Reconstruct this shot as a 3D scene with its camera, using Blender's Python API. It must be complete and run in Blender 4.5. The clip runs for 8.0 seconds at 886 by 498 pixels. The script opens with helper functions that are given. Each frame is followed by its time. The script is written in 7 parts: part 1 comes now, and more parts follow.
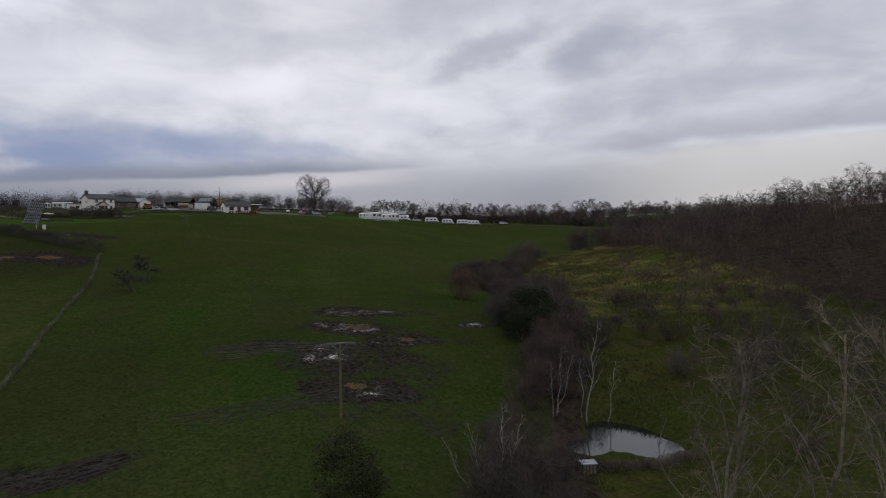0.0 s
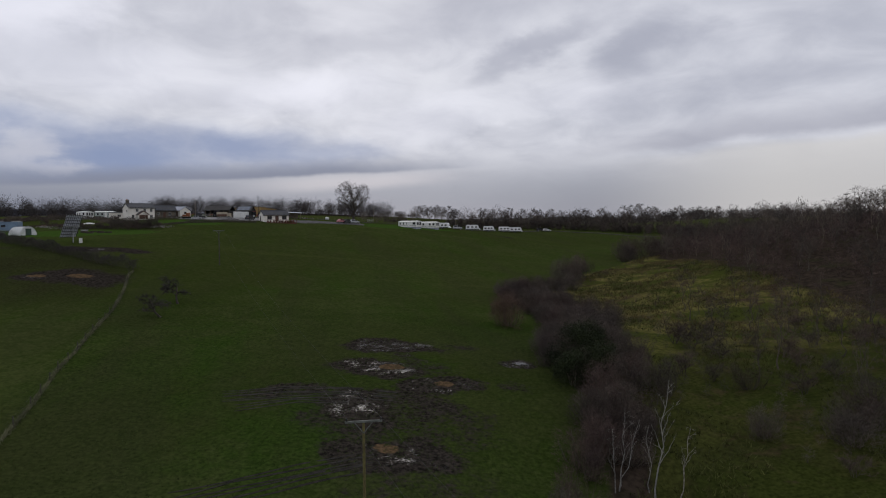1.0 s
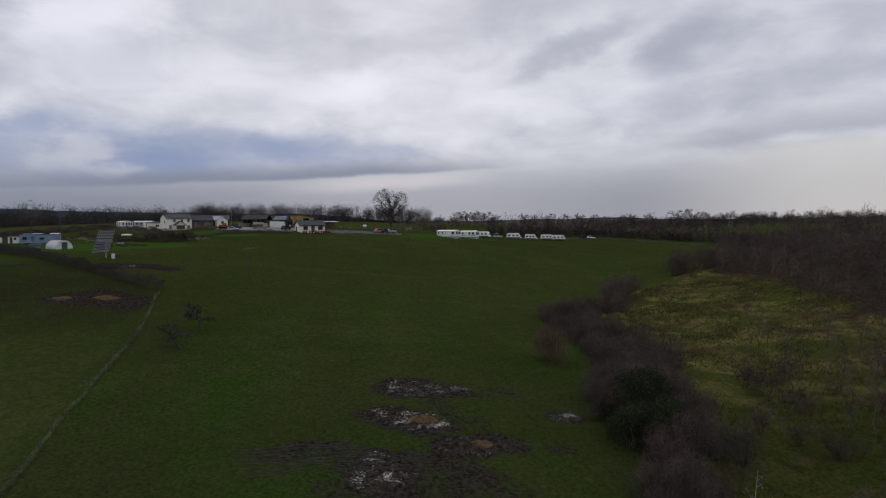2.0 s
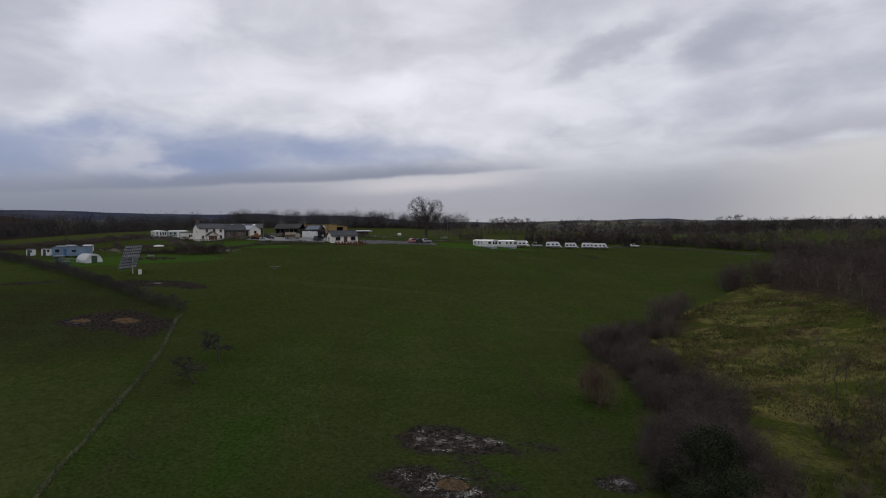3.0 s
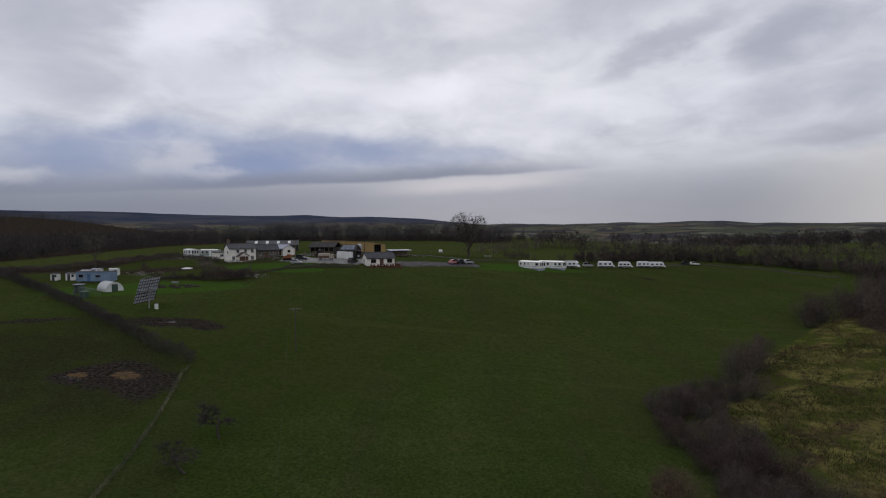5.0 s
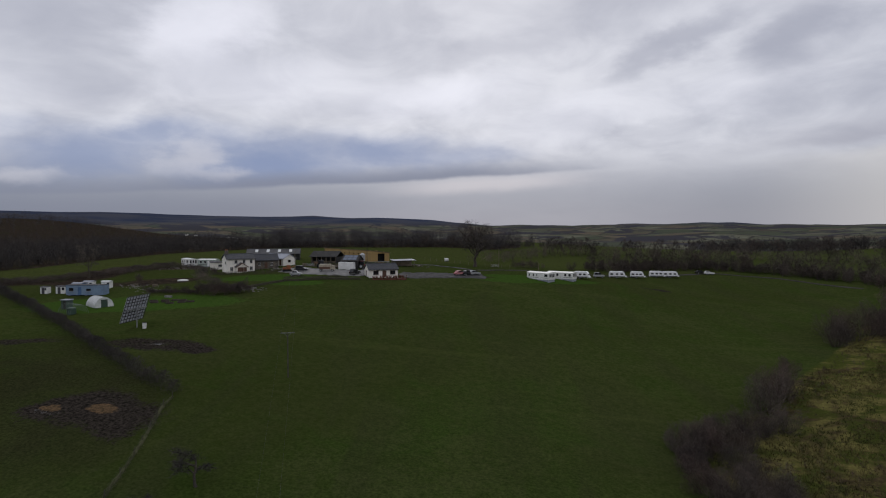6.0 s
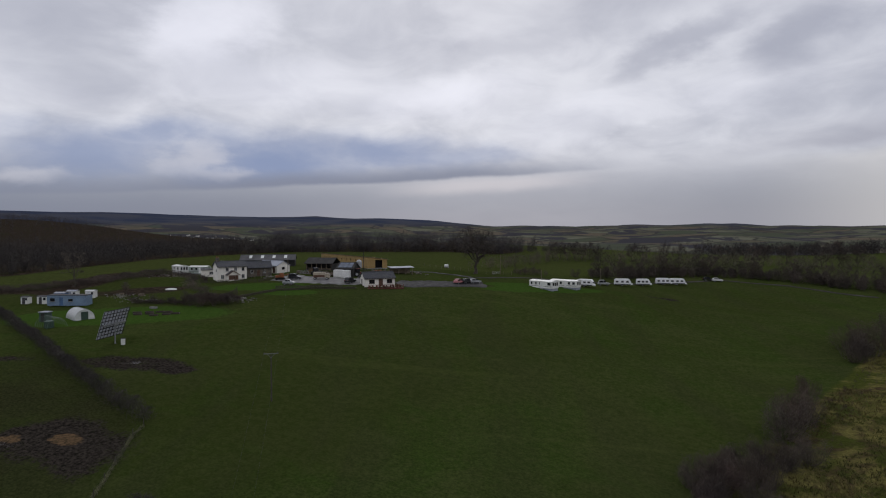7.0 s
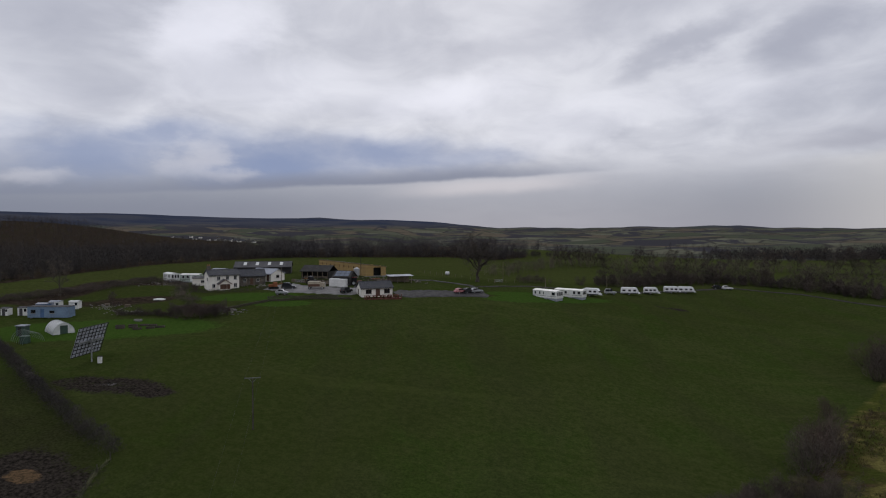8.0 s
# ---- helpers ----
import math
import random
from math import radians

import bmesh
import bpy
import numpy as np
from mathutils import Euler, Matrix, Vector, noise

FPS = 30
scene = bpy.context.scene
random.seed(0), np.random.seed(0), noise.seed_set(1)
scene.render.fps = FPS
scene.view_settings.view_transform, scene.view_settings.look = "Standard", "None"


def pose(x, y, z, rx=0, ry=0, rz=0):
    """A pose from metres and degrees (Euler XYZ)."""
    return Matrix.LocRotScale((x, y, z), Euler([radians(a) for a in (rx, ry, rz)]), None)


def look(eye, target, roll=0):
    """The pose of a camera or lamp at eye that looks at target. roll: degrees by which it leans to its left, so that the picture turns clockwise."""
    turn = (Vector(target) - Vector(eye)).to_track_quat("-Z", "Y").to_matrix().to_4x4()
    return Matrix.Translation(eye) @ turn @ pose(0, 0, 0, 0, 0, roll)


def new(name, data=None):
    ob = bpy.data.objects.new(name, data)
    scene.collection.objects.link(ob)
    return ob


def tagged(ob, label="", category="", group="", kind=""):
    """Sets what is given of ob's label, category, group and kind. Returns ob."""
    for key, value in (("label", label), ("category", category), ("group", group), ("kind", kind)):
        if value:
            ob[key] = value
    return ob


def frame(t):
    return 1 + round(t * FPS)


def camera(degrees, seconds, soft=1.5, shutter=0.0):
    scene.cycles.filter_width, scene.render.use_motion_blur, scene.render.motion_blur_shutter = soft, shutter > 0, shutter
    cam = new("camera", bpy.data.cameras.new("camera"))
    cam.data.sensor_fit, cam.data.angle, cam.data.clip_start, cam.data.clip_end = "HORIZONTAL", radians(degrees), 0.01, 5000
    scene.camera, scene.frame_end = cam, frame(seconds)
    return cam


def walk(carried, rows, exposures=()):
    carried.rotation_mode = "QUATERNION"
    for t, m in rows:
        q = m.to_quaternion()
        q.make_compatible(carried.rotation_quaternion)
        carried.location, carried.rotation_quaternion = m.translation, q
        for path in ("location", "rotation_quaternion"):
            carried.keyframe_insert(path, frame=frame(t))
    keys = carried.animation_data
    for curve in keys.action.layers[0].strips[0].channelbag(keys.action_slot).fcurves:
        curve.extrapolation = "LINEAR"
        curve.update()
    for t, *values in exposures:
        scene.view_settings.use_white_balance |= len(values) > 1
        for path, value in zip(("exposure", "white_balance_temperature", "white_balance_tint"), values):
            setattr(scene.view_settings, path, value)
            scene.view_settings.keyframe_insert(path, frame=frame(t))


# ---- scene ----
cam = camera(71.0, 8.0, soft=1.1)
PATH = [
    (0, (0.038, 1.43, 20.099), (0.036, 3.428, 20.021), -0.6),
    (0.5, (-0.048, 5.363, 21.71), (-0.091, 7.361, 21.633), -0.6),
    (1, (-0.17, 9.384, 23.516), (-0.303, 11.379, 23.44), -0.5),
    (1.5, (-0.295, 13.452, 25.303), (-0.498, 15.44, 25.228), -0.5),
    (2, (-0.502, 17.595, 27.125), (-0.764, 19.576, 27.051), -0.5),
    (3.5, (-1.577, 30.092, 32.135), (-2.007, 32.044, 32.066), -0.5),
    (4, (-2.148, 34.114, 33.916), (-2.614, 36.058, 33.847), -0.5),
    (4.5, (-2.685, 37.901, 35.598), (-3.184, 39.836, 35.529), -0.4),
    (6, (-4.508, 49.583, 40.423), (-5.057, 51.505, 40.357), -0.2),
    (6.5, (-5.019, 53.472, 41.459), (-5.572, 55.393, 41.392), -0.2),
    (7, (-5.507, 57.24, 42.45), (-6.064, 59.159, 42.385), -0.1),
    (7.5, (-6.055, 61.087, 43.469), (-6.617, 63.005, 43.405), -0.1),
    (8, (-6.582, 64.976, 44.332), (-7.151, 66.893, 44.271), -0.0),
]
walk(cam, [(t, look(eye, target, roll)) for t, eye, target, roll in PATH])


# ---- sky and sun: a low overcast with a blue-grey bank over the farm ----
world = bpy.data.worlds.new("overcast")
scene.world = world
world.use_nodes = True
wt = world.node_tree
wt.nodes.clear()


class Nodes:
    """Short hand for wiring a node tree."""

    def __init__(self, tree):
        self.t = tree

    def put(self, sock, value):
        if isinstance(value, bpy.types.NodeSocket):
            self.t.links.new(value, sock)
        elif value is not None:
            sock.default_value = value

    def node(self, kind, **values):
        n = self.t.nodes.new(kind)
        for k, v in values.items():
            self.put(n.inputs[k.replace("_", " ")], v)
        return n

    def m(self, op, a, b=None, c=None, clamp=False):
        n = self.t.nodes.new("ShaderNodeMath")
        n.operation, n.use_clamp = op, clamp
        for s, v in zip(n.inputs, (a, b, c)):
            self.put(s, v)
        return n.outputs[0]

    def step(self, value, lo, hi, a=0.0, b=1.0):
        n = self.t.nodes.new("ShaderNodeMapRange")
        n.interpolation_type = "SMOOTHSTEP"
        for s, v in zip(n.inputs, (value, lo, hi, a, b)):
            self.put(s, v)
        return n.outputs[0]

    def mix(self, f, a, b, blend="MIX"):
        n = self.t.nodes.new("ShaderNodeMix")
        n.data_type, n.blend_type = "RGBA", blend
        self.put(n.inputs[0], f)
        self.put(n.inputs[6], (*a, 1) if isinstance(a, tuple) else a)
        self.put(n.inputs[7], (*b, 1) if isinstance(b, tuple) else b)
        return n.outputs[2]

    def noise(self, vec, scale, detail=4.0, rough=0.55, distort=0.0):
        n = self.node("ShaderNodeTexNoise", Vector=vec, Scale=scale, Detail=detail, Roughness=rough, Distortion=distort)
        return n.outputs[0]

    def voronoi(self, vec, scale, feature="F1", out=0):
        n = self.t.nodes.new("ShaderNodeTexVoronoi")
        n.feature = feature
        self.put(n.inputs["Vector"], vec)
        self.put(n.inputs["Scale"], scale)
        return n.outputs[out]

    def xyz(self, vec):
        n = self.t.nodes.new("ShaderNodeSeparateXYZ")
        self.put(n.inputs[0], vec)
        return n.outputs

    def vec(self, x, y, z):
        n = self.t.nodes.new("ShaderNodeCombineXYZ")
        for s, v in zip(n.inputs, (x, y, z)):
            self.put(s, v)
        return n.outputs[0]


W = Nodes(wt)
way = wt.nodes.new("ShaderNodeTexCoord").outputs["Generated"]
wx, wy, wz = W.xyz(way)
el = W.m("MULTIPLY", W.m("ARCSINE", wz), 57.296)
az = W.m("MULTIPLY", W.m("ARCTAN2", wx, wy), 57.296)
lift = W.m("ADD", W.m("MAXIMUM", wz, 0.0), 0.26)
deck = W.vec(W.m("DIVIDE", wx, lift), W.m("DIVIDE", wy, lift), 0.0)
big = W.noise(deck, 1.0, 3.0, 0.5, 0.5)
mid = W.noise(deck, 3.4, 6.0, 0.55, 0.5)
both = W.m("ADD", W.m("MULTIPLY", big, 0.55), W.m("MULTIPLY", mid, 0.45))
light = W.step(both, 0.33, 0.62)
cloud = W.mix(light, (0.49, 0.505, 0.585), (0.75, 0.76, 0.83))
# uneven edges for all the cloud forms below
flat_way = W.vec(az, W.m("MULTIPLY", el, 2.0), 0.0)
ragged = W.node("ShaderNodeTexNoise", Vector=flat_way, Scale=0.11, Detail=6.0, Roughness=0.58)
rx_, ry_, rz_ = W.xyz(ragged.outputs["Color"])
az2 = W.m("ADD", az, W.m("MULTIPLY", W.m("SUBTRACT", rx_, 0.5), 13.0))
el2 = W.m("ADD", el, W.m("MULTIPLY", W.m("SUBTRACT", ry_, 0.5), 4.5))
el3 = W.m("ADD", el, W.m("MULTIPLY", W.m("SUBTRACT", rz_, 0.5), 0.9))


def billow(a_, e_, ra, re, tilt=0.0):
    """A soft heap of cloud at a bearing and height, in degrees."""
    u = W.m("SUBTRACT", az2, a_)
    v = W.m("SUBTRACT", W.m("SUBTRACT", el2, e_), W.m("MULTIPLY", u, tilt))
    u, v = W.m("DIVIDE", u, ra), W.m("DIVIDE", v, re)
    return W.m("SUBTRACT", 1.0, W.step(W.m("SQRT", W.m("ADD", W.m("MULTIPLY", u, u), W.m("MULTIPLY", v, v))), 0.1, 1.25))


# thin bright places and thicker grey ones in the deck
for a_, e_, ra, re, tilt, k in ((-36.5, 17, 6, 4, 0.1, 0.75), (-16, 12.2, 9, 2.6, 0.08, 0.7), (-32, 12.5, 13, 2.6, 0.05, 0.4), (-5, 9.5, 9, 3, 0.2, 0.35), (9, 11.5, 7, 2.5, 0.1, 0.3), (-49, 11, 6, 2, 0, 0.25)):
    cloud = W.mix(W.m("MULTIPLY", billow(a_, e_, ra, re, tilt), k), cloud, (0.90, 0.905, 1.0))
for a_, e_, ra, re, tilt, k in ((4.5, 15.5, 8, 1.7, 0.35, 0.7), (14, 15.5, 5, 2.6, 0.3, 0.75), (-49, 17, 9, 5, 0, 0.6), (-12, 16, 10, 1.6, 0.1, 0.4), (-47, 11.5, 7, 2, 0.1, 0.4), (22, 11, 12, 2.0, 0.05, 0.5), (3, 8.2, 6, 1.3, 0.15, 0.35), (2, 20, 16, 3.5, 0.1, 0.4)):
    cloud = W.mix(W.m("MULTIPLY", billow(a_, e_, ra, re, tilt), k), cloud, (0.37, 0.385, 0.47))
# beneath the deck: grey-lilac rain light, palest ahead, warmer to the east
lower = W.m("SUBTRACT", 1.0, W.step(el3, 3.0, 8.0))
cloud = W.mix(W.m("MULTIPLY", lower, 0.8), cloud, (0.45, 0.46, 0.53))
ahead = W.m("SUBTRACT", 1.0, W.step(W.m("ABSOLUTE", W.m("ADD", az, 11.0)), 3.0, 24.0))
murk = W.m("MULTIPLY", W.m("SUBTRACT", 1.0, W.step(el3, 1.6, 7.5)), W.m("SUBTRACT", 0.95, W.m("MULTIPLY", ahead, 0.35)))
cloud = W.mix(murk, cloud, W.mix(W.step(az, -20.0, 14.0), (0.20, 0.225, 0.305), (0.275, 0.29, 0.355)))
# blue-grey bank over a long flat base that climbs slowly
base = W.m("MULTIPLY_ADD", az, 0.052, 5.4)
over = W.m("SUBTRACT", el3, base)
bank = 0.0
for a_, e_, ra, re, tilt, k in ((-46, 6.3, 10, 3.0, 0.05, 0.8), (-40.5, 8.0, 6, 2.0, 0.1, 0.75), (-35.5, 7.0, 6, 2.4, 0, 0.7), (-15.5, 6.2, 7, 1.6, 0.05, 0.6), (-31, 6.3, 12, 3.2, 0.05, 1.0), (-21, 6.6, 9, 2.4, 0.0, 0.9), (-60, 6.0, 12, 3, 0, 0.6)):
    bank = W.m("MAXIMUM", bank, W.m("MULTIPLY", billow(a_, e_, ra, re, tilt), k))
bank = W.m("MULTIPLY", bank, W.step(over, -0.15, 0.5))
cloud = W.mix(bank, cloud, (0.235, 0.295, 0.475))
for a_, e_, ra, re in ((-38.4, 6.0, 2.4, 1.7), (-50.5, 4.3, 4, 0.8), (-35, 5.0, 3, 0.6)):
    cloud = W.mix(W.m("MULTIPLY", billow(a_, e_, ra, re), 0.5), cloud, (0.64, 0.635, 0.70))
shelf = W.m("MULTIPLY", W.step(over, -0.22, 0.16), W.m("SUBTRACT", 1.0, W.step(over, 0.1, 1.7)))
shelf = W.m("MULTIPLY", shelf, W.m("MULTIPLY", W.m("SUBTRACT", 1.0, W.step(az2, -16.0, 4.0)), W.step(az2, -46.0, -29.0, 0.5, 1.0)))
cloud = W.mix(W.m("MULTIPLY", shelf, 0.9), cloud, (0.19, 0.215, 0.31))
gleam = W.m("MULTIPLY", W.m("SUBTRACT", 1.0, W.step(W.m("ABSOLUTE", W.m("ADD", over, 0.75)), 0.1, 1.0)), W.m("SUBTRACT", 1.0, W.step(W.m("ABSOLUTE", W.m("ADD", az, 12.0)), 2.0, 12.0)))
cloud = W.mix(W.m("MULTIPLY", gleam, 0.5), cloud, (0.70, 0.66, 0.70))
# long grey roll to the east, with a pale warm gap under it
edge_e = W.m("MINIMUM", W.m("MULTIPLY_ADD", az, 0.10, 4.9), 7.1)
above = W.m("SUBTRACT", W.m("ADD", el3, W.m("MULTIPLY", W.m("SUBTRACT", ry_, 0.5), 1.6)), edge_e)
roll = W.m("MULTIPLY", W.step(above, -0.5, 0.35), W.m("SUBTRACT", 1.0, W.step(above, 0.3, 3.4)))
roll = W.m("MULTIPLY", roll, W.step(az, 3.0, 20.0, 0.0, 0.75))
cloud = W.mix(roll, cloud, (0.38, 0.385, 0.46))
gap = W.m("MULTIPLY", W.m("SUBTRACT", 1.0, W.step(above, -1.2, -0.1)), W.step(az, 8.0, 26.0))
cloud = W.mix(W.m("MULTIPLY", gap, 0.7), cloud, (0.66, 0.64, 0.63))
clear = wt.nodes.new("ShaderNodeTexSky")
clear.sky_type, clear.sun_disc = "NISHITA", False
clear.sun_elevation, clear.sun_rotation = radians(32), radians(-14)
back_clear = W.node("ShaderNodeBackground", Color=clear.outputs[0], Strength=0.05)
back_cloud = W.node("ShaderNodeBackground", Color=cloud, Strength=1.0)
cover = wt.nodes.new("ShaderNodeMixShader")
cover.inputs[0].default_value = 0.93
wt.links.new(back_clear.outputs[0], cover.inputs[1])
wt.links.new(back_cloud.outputs[0], cover.inputs[2])
wt.links.new(cover.outputs[0], wt.nodes.new("ShaderNodeOutputWorld").inputs[0])

sun = new("sun", bpy.data.lights.new("sun", "SUN"))
sun.data.energy, sun.data.angle, sun.data.color = 0.3, radians(25), (1.0, 0.95, 0.88)
sun.matrix_world = look((-40, 160, 110), (0, 0, 0))


# ---- materials ----
def material(name):
    mat = bpy.data.materials.new(name)
    mat.use_nodes = True
    mat.node_tree.nodes.clear()
    n = Nodes(mat.node_tree)
    out = mat.node_tree.nodes.new("ShaderNodeOutputMaterial")
    bsdf = mat.node_tree.nodes.new("ShaderNodeBsdfPrincipled")
    mat.node_tree.links.new(bsdf.outputs[0], out.inputs[0])
    return mat, n, bsdf


def place(n):
    return n.t.nodes.new("ShaderNodeNewGeometry").outputs["Position"]


def own(n):
    return n.t.nodes.new("ShaderNodeTexCoord").outputs["Object"]


def bump(n, bsdf, height, strength=0.5, distance=0.05):
    b = n.node("ShaderNodeBump", Strength=strength, Distance=distance, Height=height)
    n.t.links.new(b.outputs[0], bsdf.inputs["Normal"])


def plain(name, colour, dark=None, rough=0.6, metal=0.0, grain=6.0, patch=0.8, relief=0.0, island=0.0, spec=0.5):
    """A surface that varies between two tones at two scales, with fine relief."""
    mat, n, b = material(name)
    co = own(n)
    dark = dark or tuple(c * 0.72 for c in colour)
    f = n.m("ADD", n.m("MULTIPLY", n.noise(co, grain, 5.0), 0.5), n.m("MULTIPLY", n.noise(co, patch, 3.0), 0.5))
    f = n.step(f, 0.34, 0.64)
    if island:
        info = n.t.nodes.new("ShaderNodeNewGeometry").outputs["Random Per Island"]
        f = n.m("ADD", n.m("MULTIPLY", f, 1 - island), n.m("MULTIPLY", info, island))
    n.put(b.inputs["Base Color"], n.mix(f, dark, colour))
    n.put(b.inputs["Roughness"], n.step(n.noise(co, grain * 0.6, 3.0), 0.3, 0.7, rough * 0.85, min(1.0, rough * 1.1)))
    b.inputs["Metallic"].default_value = metal
    b.inputs["Specular IOR Level"].default_value = spec if rough < 0.7 else min(spec, 0.2)
    if relief:
        bump(n, b, n.noise(co, grain * 2, 4.0), 0.6, relief)
    return mat


def slate(name, light, dark, course=0.25):
    """Courses of roof slates: tone by slate, thin joints."""
    mat, n, b = material(name)
    co = own(n)
    x, y, z = n.xyz(co)
    brick = n.t.nodes.new("ShaderNodeTexBrick")
    n.put(brick.inputs["Vector"], n.vec(n.m("ADD", x, n.m("MULTIPLY", y, 0.3)), n.m("MULTIPLY", z, 1.5), 0.0))
    n.put(brick.inputs["Scale"], 1.0)
    n.put(brick.inputs["Brick Width"], 0.3)
    n.put(brick.inputs["Row Height"], course)
    n.put(brick.inputs["Mortar Size"], 0.012)
    n.put(brick.inputs["Color1"], (*light, 1))
    n.put(brick.inputs["Color2"], (*dark, 1))
    n.put(brick.inputs["Mortar"], (dark[0] * 0.4, dark[1] * 0.4, dark[2] * 0.4, 1))
    moss = n.step(n.noise(co, 0.7, 5.0), 0.5, 0.72)
    n.put(b.inputs["Base Color"], n.mix(n.m("MULTIPLY", moss, 0.4), brick.outputs[0], (0.09, 0.095, 0.07)))
    b.inputs["Roughness"].default_value = 0.75
    b.inputs["Specular IOR Level"].default_value = 0.2
    bump(n, b, brick.outputs[1], -0.5, 0.01)
    return mat


def bark(name, light, dark, scale=3.0):
    mat, n, b = material(name)
    co = own(n)
    rnd = n.t.nodes.new("ShaderNodeObjectInfo").outputs["Random"]
    f = n.step(n.noise(co, scale, 5.0, 0.65), 0.35, 0.65)
    col = n.mix(f, dark, light)
    broad = n.step(n.noise(place(n), 0.11, 3.0), 0.35, 0.65)
    col = n.mix(broad, n.mix(1.0, col, (0.62, 0.60, 0.62), "MULTIPLY"), n.mix(1.0, col, (1.25, 1.2, 1.12), "MULTIPLY"))
    col = n.mix(n.m("MULTIPLY", rnd, 0.35), col, (light[0] * 0.7, light[1] * 0.78, light[2] * 0.8))
    n.put(b.inputs["Base Color"], col)
    b.inputs["Roughness"].default_value = 0.85
    b.inputs["Specular IOR Level"].default_value = 0.15
    return mat


def ground_material():
    mat, n, b = material("ground")
    p = place(n)
    px, py, pz = n.xyz(p)

    def cover_of(name):
        a = n.t.nodes.new("ShaderNodeAttribute")
        a.attribute_name = name
        return a.outputs["Fac"]

    huge = n.noise(p, 0.018, 4.0)
    wide = n.noise(p, 0.07, 5.0, 0.6)
    tuft = n.noise(p, 0.9, 5.0, 0.62)
    fine = n.noise(p, 2.6, 6.0, 0.64)
    # pasture: lush, yellowed and trodden
    lush = n.mix(n.step(fine, 0.2, 0.8), (0.012, 0.021, 0.0045), (0.042, 0.062, 0.014))
    worn = n.mix(n.step(fine, 0.2, 0.8), (0.019, 0.027, 0.008), (0.057, 0.071, 0.021))
    f = n.m("ADD", n.m("MULTIPLY", wide, 0.6), n.m("MULTIPLY", tuft, 0.4))
    col = n.mix(n.step(f, 0.42, 0.60), lush, worn)
    col = n.mix(n.m("MULTIPLY", n.step(huge, 0.4, 0.65), 0.5), col, (0.022, 0.028, 0.007))
    pale = n.m("MULTIPLY", n.step(n.noise(p, 0.22, 6.0, 0.7, 0.5), 0.6, 0.74), 0.5)
    col = n.mix(pale, col, (0.055, 0.066, 0.022))
    fresh = n.m("MULTIPLY", n.step(n.noise(p, 0.045, 6.0, 0.65, 0.8), 0.48, 0.68), 0.45)
    col = n.mix(fresh, col, n.mix(n.step(fine, 0.2, 0.8), (0.009, 0.026, 0.003), (0.032, 0.070, 0.009)))
    along = n.vec(n.m("ADD", n.m("MULTIPLY", px, 0.085), n.m("MULTIPLY", py, 0.022)), n.m("MULTIPLY", py, 0.016), 0.0)
    swath = n.step(n.noise(along, 1.0, 4.0, 0.55, 0.6), 0.42, 0.66)
    col = n.mix(n.m("MULTIPLY", swath, 0.55), col, n.mix(n.step(fine, 0.2, 0.8), (0.016, 0.019, 0.008), (0.040, 0.045, 0.018)))
    rig = n.vec(n.m("SUBTRACT", n.m("MULTIPLY", py, 0.17), n.m("MULTIPLY", px, 0.05)), n.m("MULTIPLY", px, 0.014), 0.0)
    strip = n.m("MULTIPLY", n.step(n.noise(rig, 1.0, 3.0, 0.6, 0.3), 0.56, 0.70), n.step(py, 105.0, 150.0))
    col = n.mix(n.m("MULTIPLY", strip, 0.22), col, (0.068, 0.078, 0.023))
    lawn = n.mix(n.step(fine, 0.2, 0.8), (0.019, 0.050, 0.006), (0.045, 0.105, 0.015))
    col = n.mix(n.m("MULTIPLY", n.step(n.m("ADD", cover_of("lawn"), n.m("MULTIPLY", n.m("SUBTRACT", tuft, 0.5), 0.8)), 0.35, 0.7), 0.85), col, lawn)
    # khaki upper fields; also stands for the sheen of turf at low angles
    pale_turf = n.mix(n.step(tuft, 0.3, 0.7), (0.034, 0.044, 0.013), (0.064, 0.074, 0.023))
    col = n.mix(n.m("MULTIPLY", cover_of("olive_sheen"), 0.8), col, pale_turf)
    trod = n.mix(n.step(fine, 0.2, 0.8), (0.012, 0.014, 0.006), (0.038, 0.040, 0.017))
    col = n.mix(n.m("MULTIPLY", cover_of("trodden"), n.step(n.noise(p, 0.06, 5.0, 0.65), 0.34, 0.62, 0.4, 0.92)), col, trod)
    # rough meadow: straw, bracken, green rushes
    straw = n.mix(n.step(fine, 0.2, 0.8), (0.06, 0.058, 0.017), (0.17, 0.15, 0.05))
    brack = n.mix(n.step(tuft, 0.35, 0.65), (0.026, 0.019, 0.012), (0.066, 0.046, 0.027))
    rough = n.mix(n.step(n.noise(p, 0.085, 7.0, 0.7, 0.6), 0.44, 0.6), straw, brack)
    rough = n.mix(n.step(n.noise(p, 0.13, 6.0, 0.7, 0.4), 0.44, 0.58), rough, n.mix(n.step(fine, 0.2, 0.8), (0.024, 0.032, 0.007), (0.064, 0.074, 0.017)))
    moss = n.mix(n.step(fine, 0.2, 0.8), (0.011, 0.015, 0.004), (0.040, 0.050, 0.012))
    moss = n.mix(n.m("MULTIPLY", n.step(n.noise(p, 0.3, 6.0, 0.7, 0.5), 0.52, 0.68), 0.6), moss, brack)
    rough = n.mix(n.m("MULTIPLY", cover_of("moss"), 0.85), rough, moss)
    edge = n.m("MULTIPLY", n.m("SUBTRACT", wide, 0.5), 0.9)
    col = n.mix(n.step(n.m("ADD", cover_of("rough"), edge), 0.35, 0.65), col, rough)
    # leaf litter under trees
    litter = n.mix(n.step(tuft, 0.35, 0.68), (0.020, 0.0155, 0.012), (0.050, 0.038, 0.028))
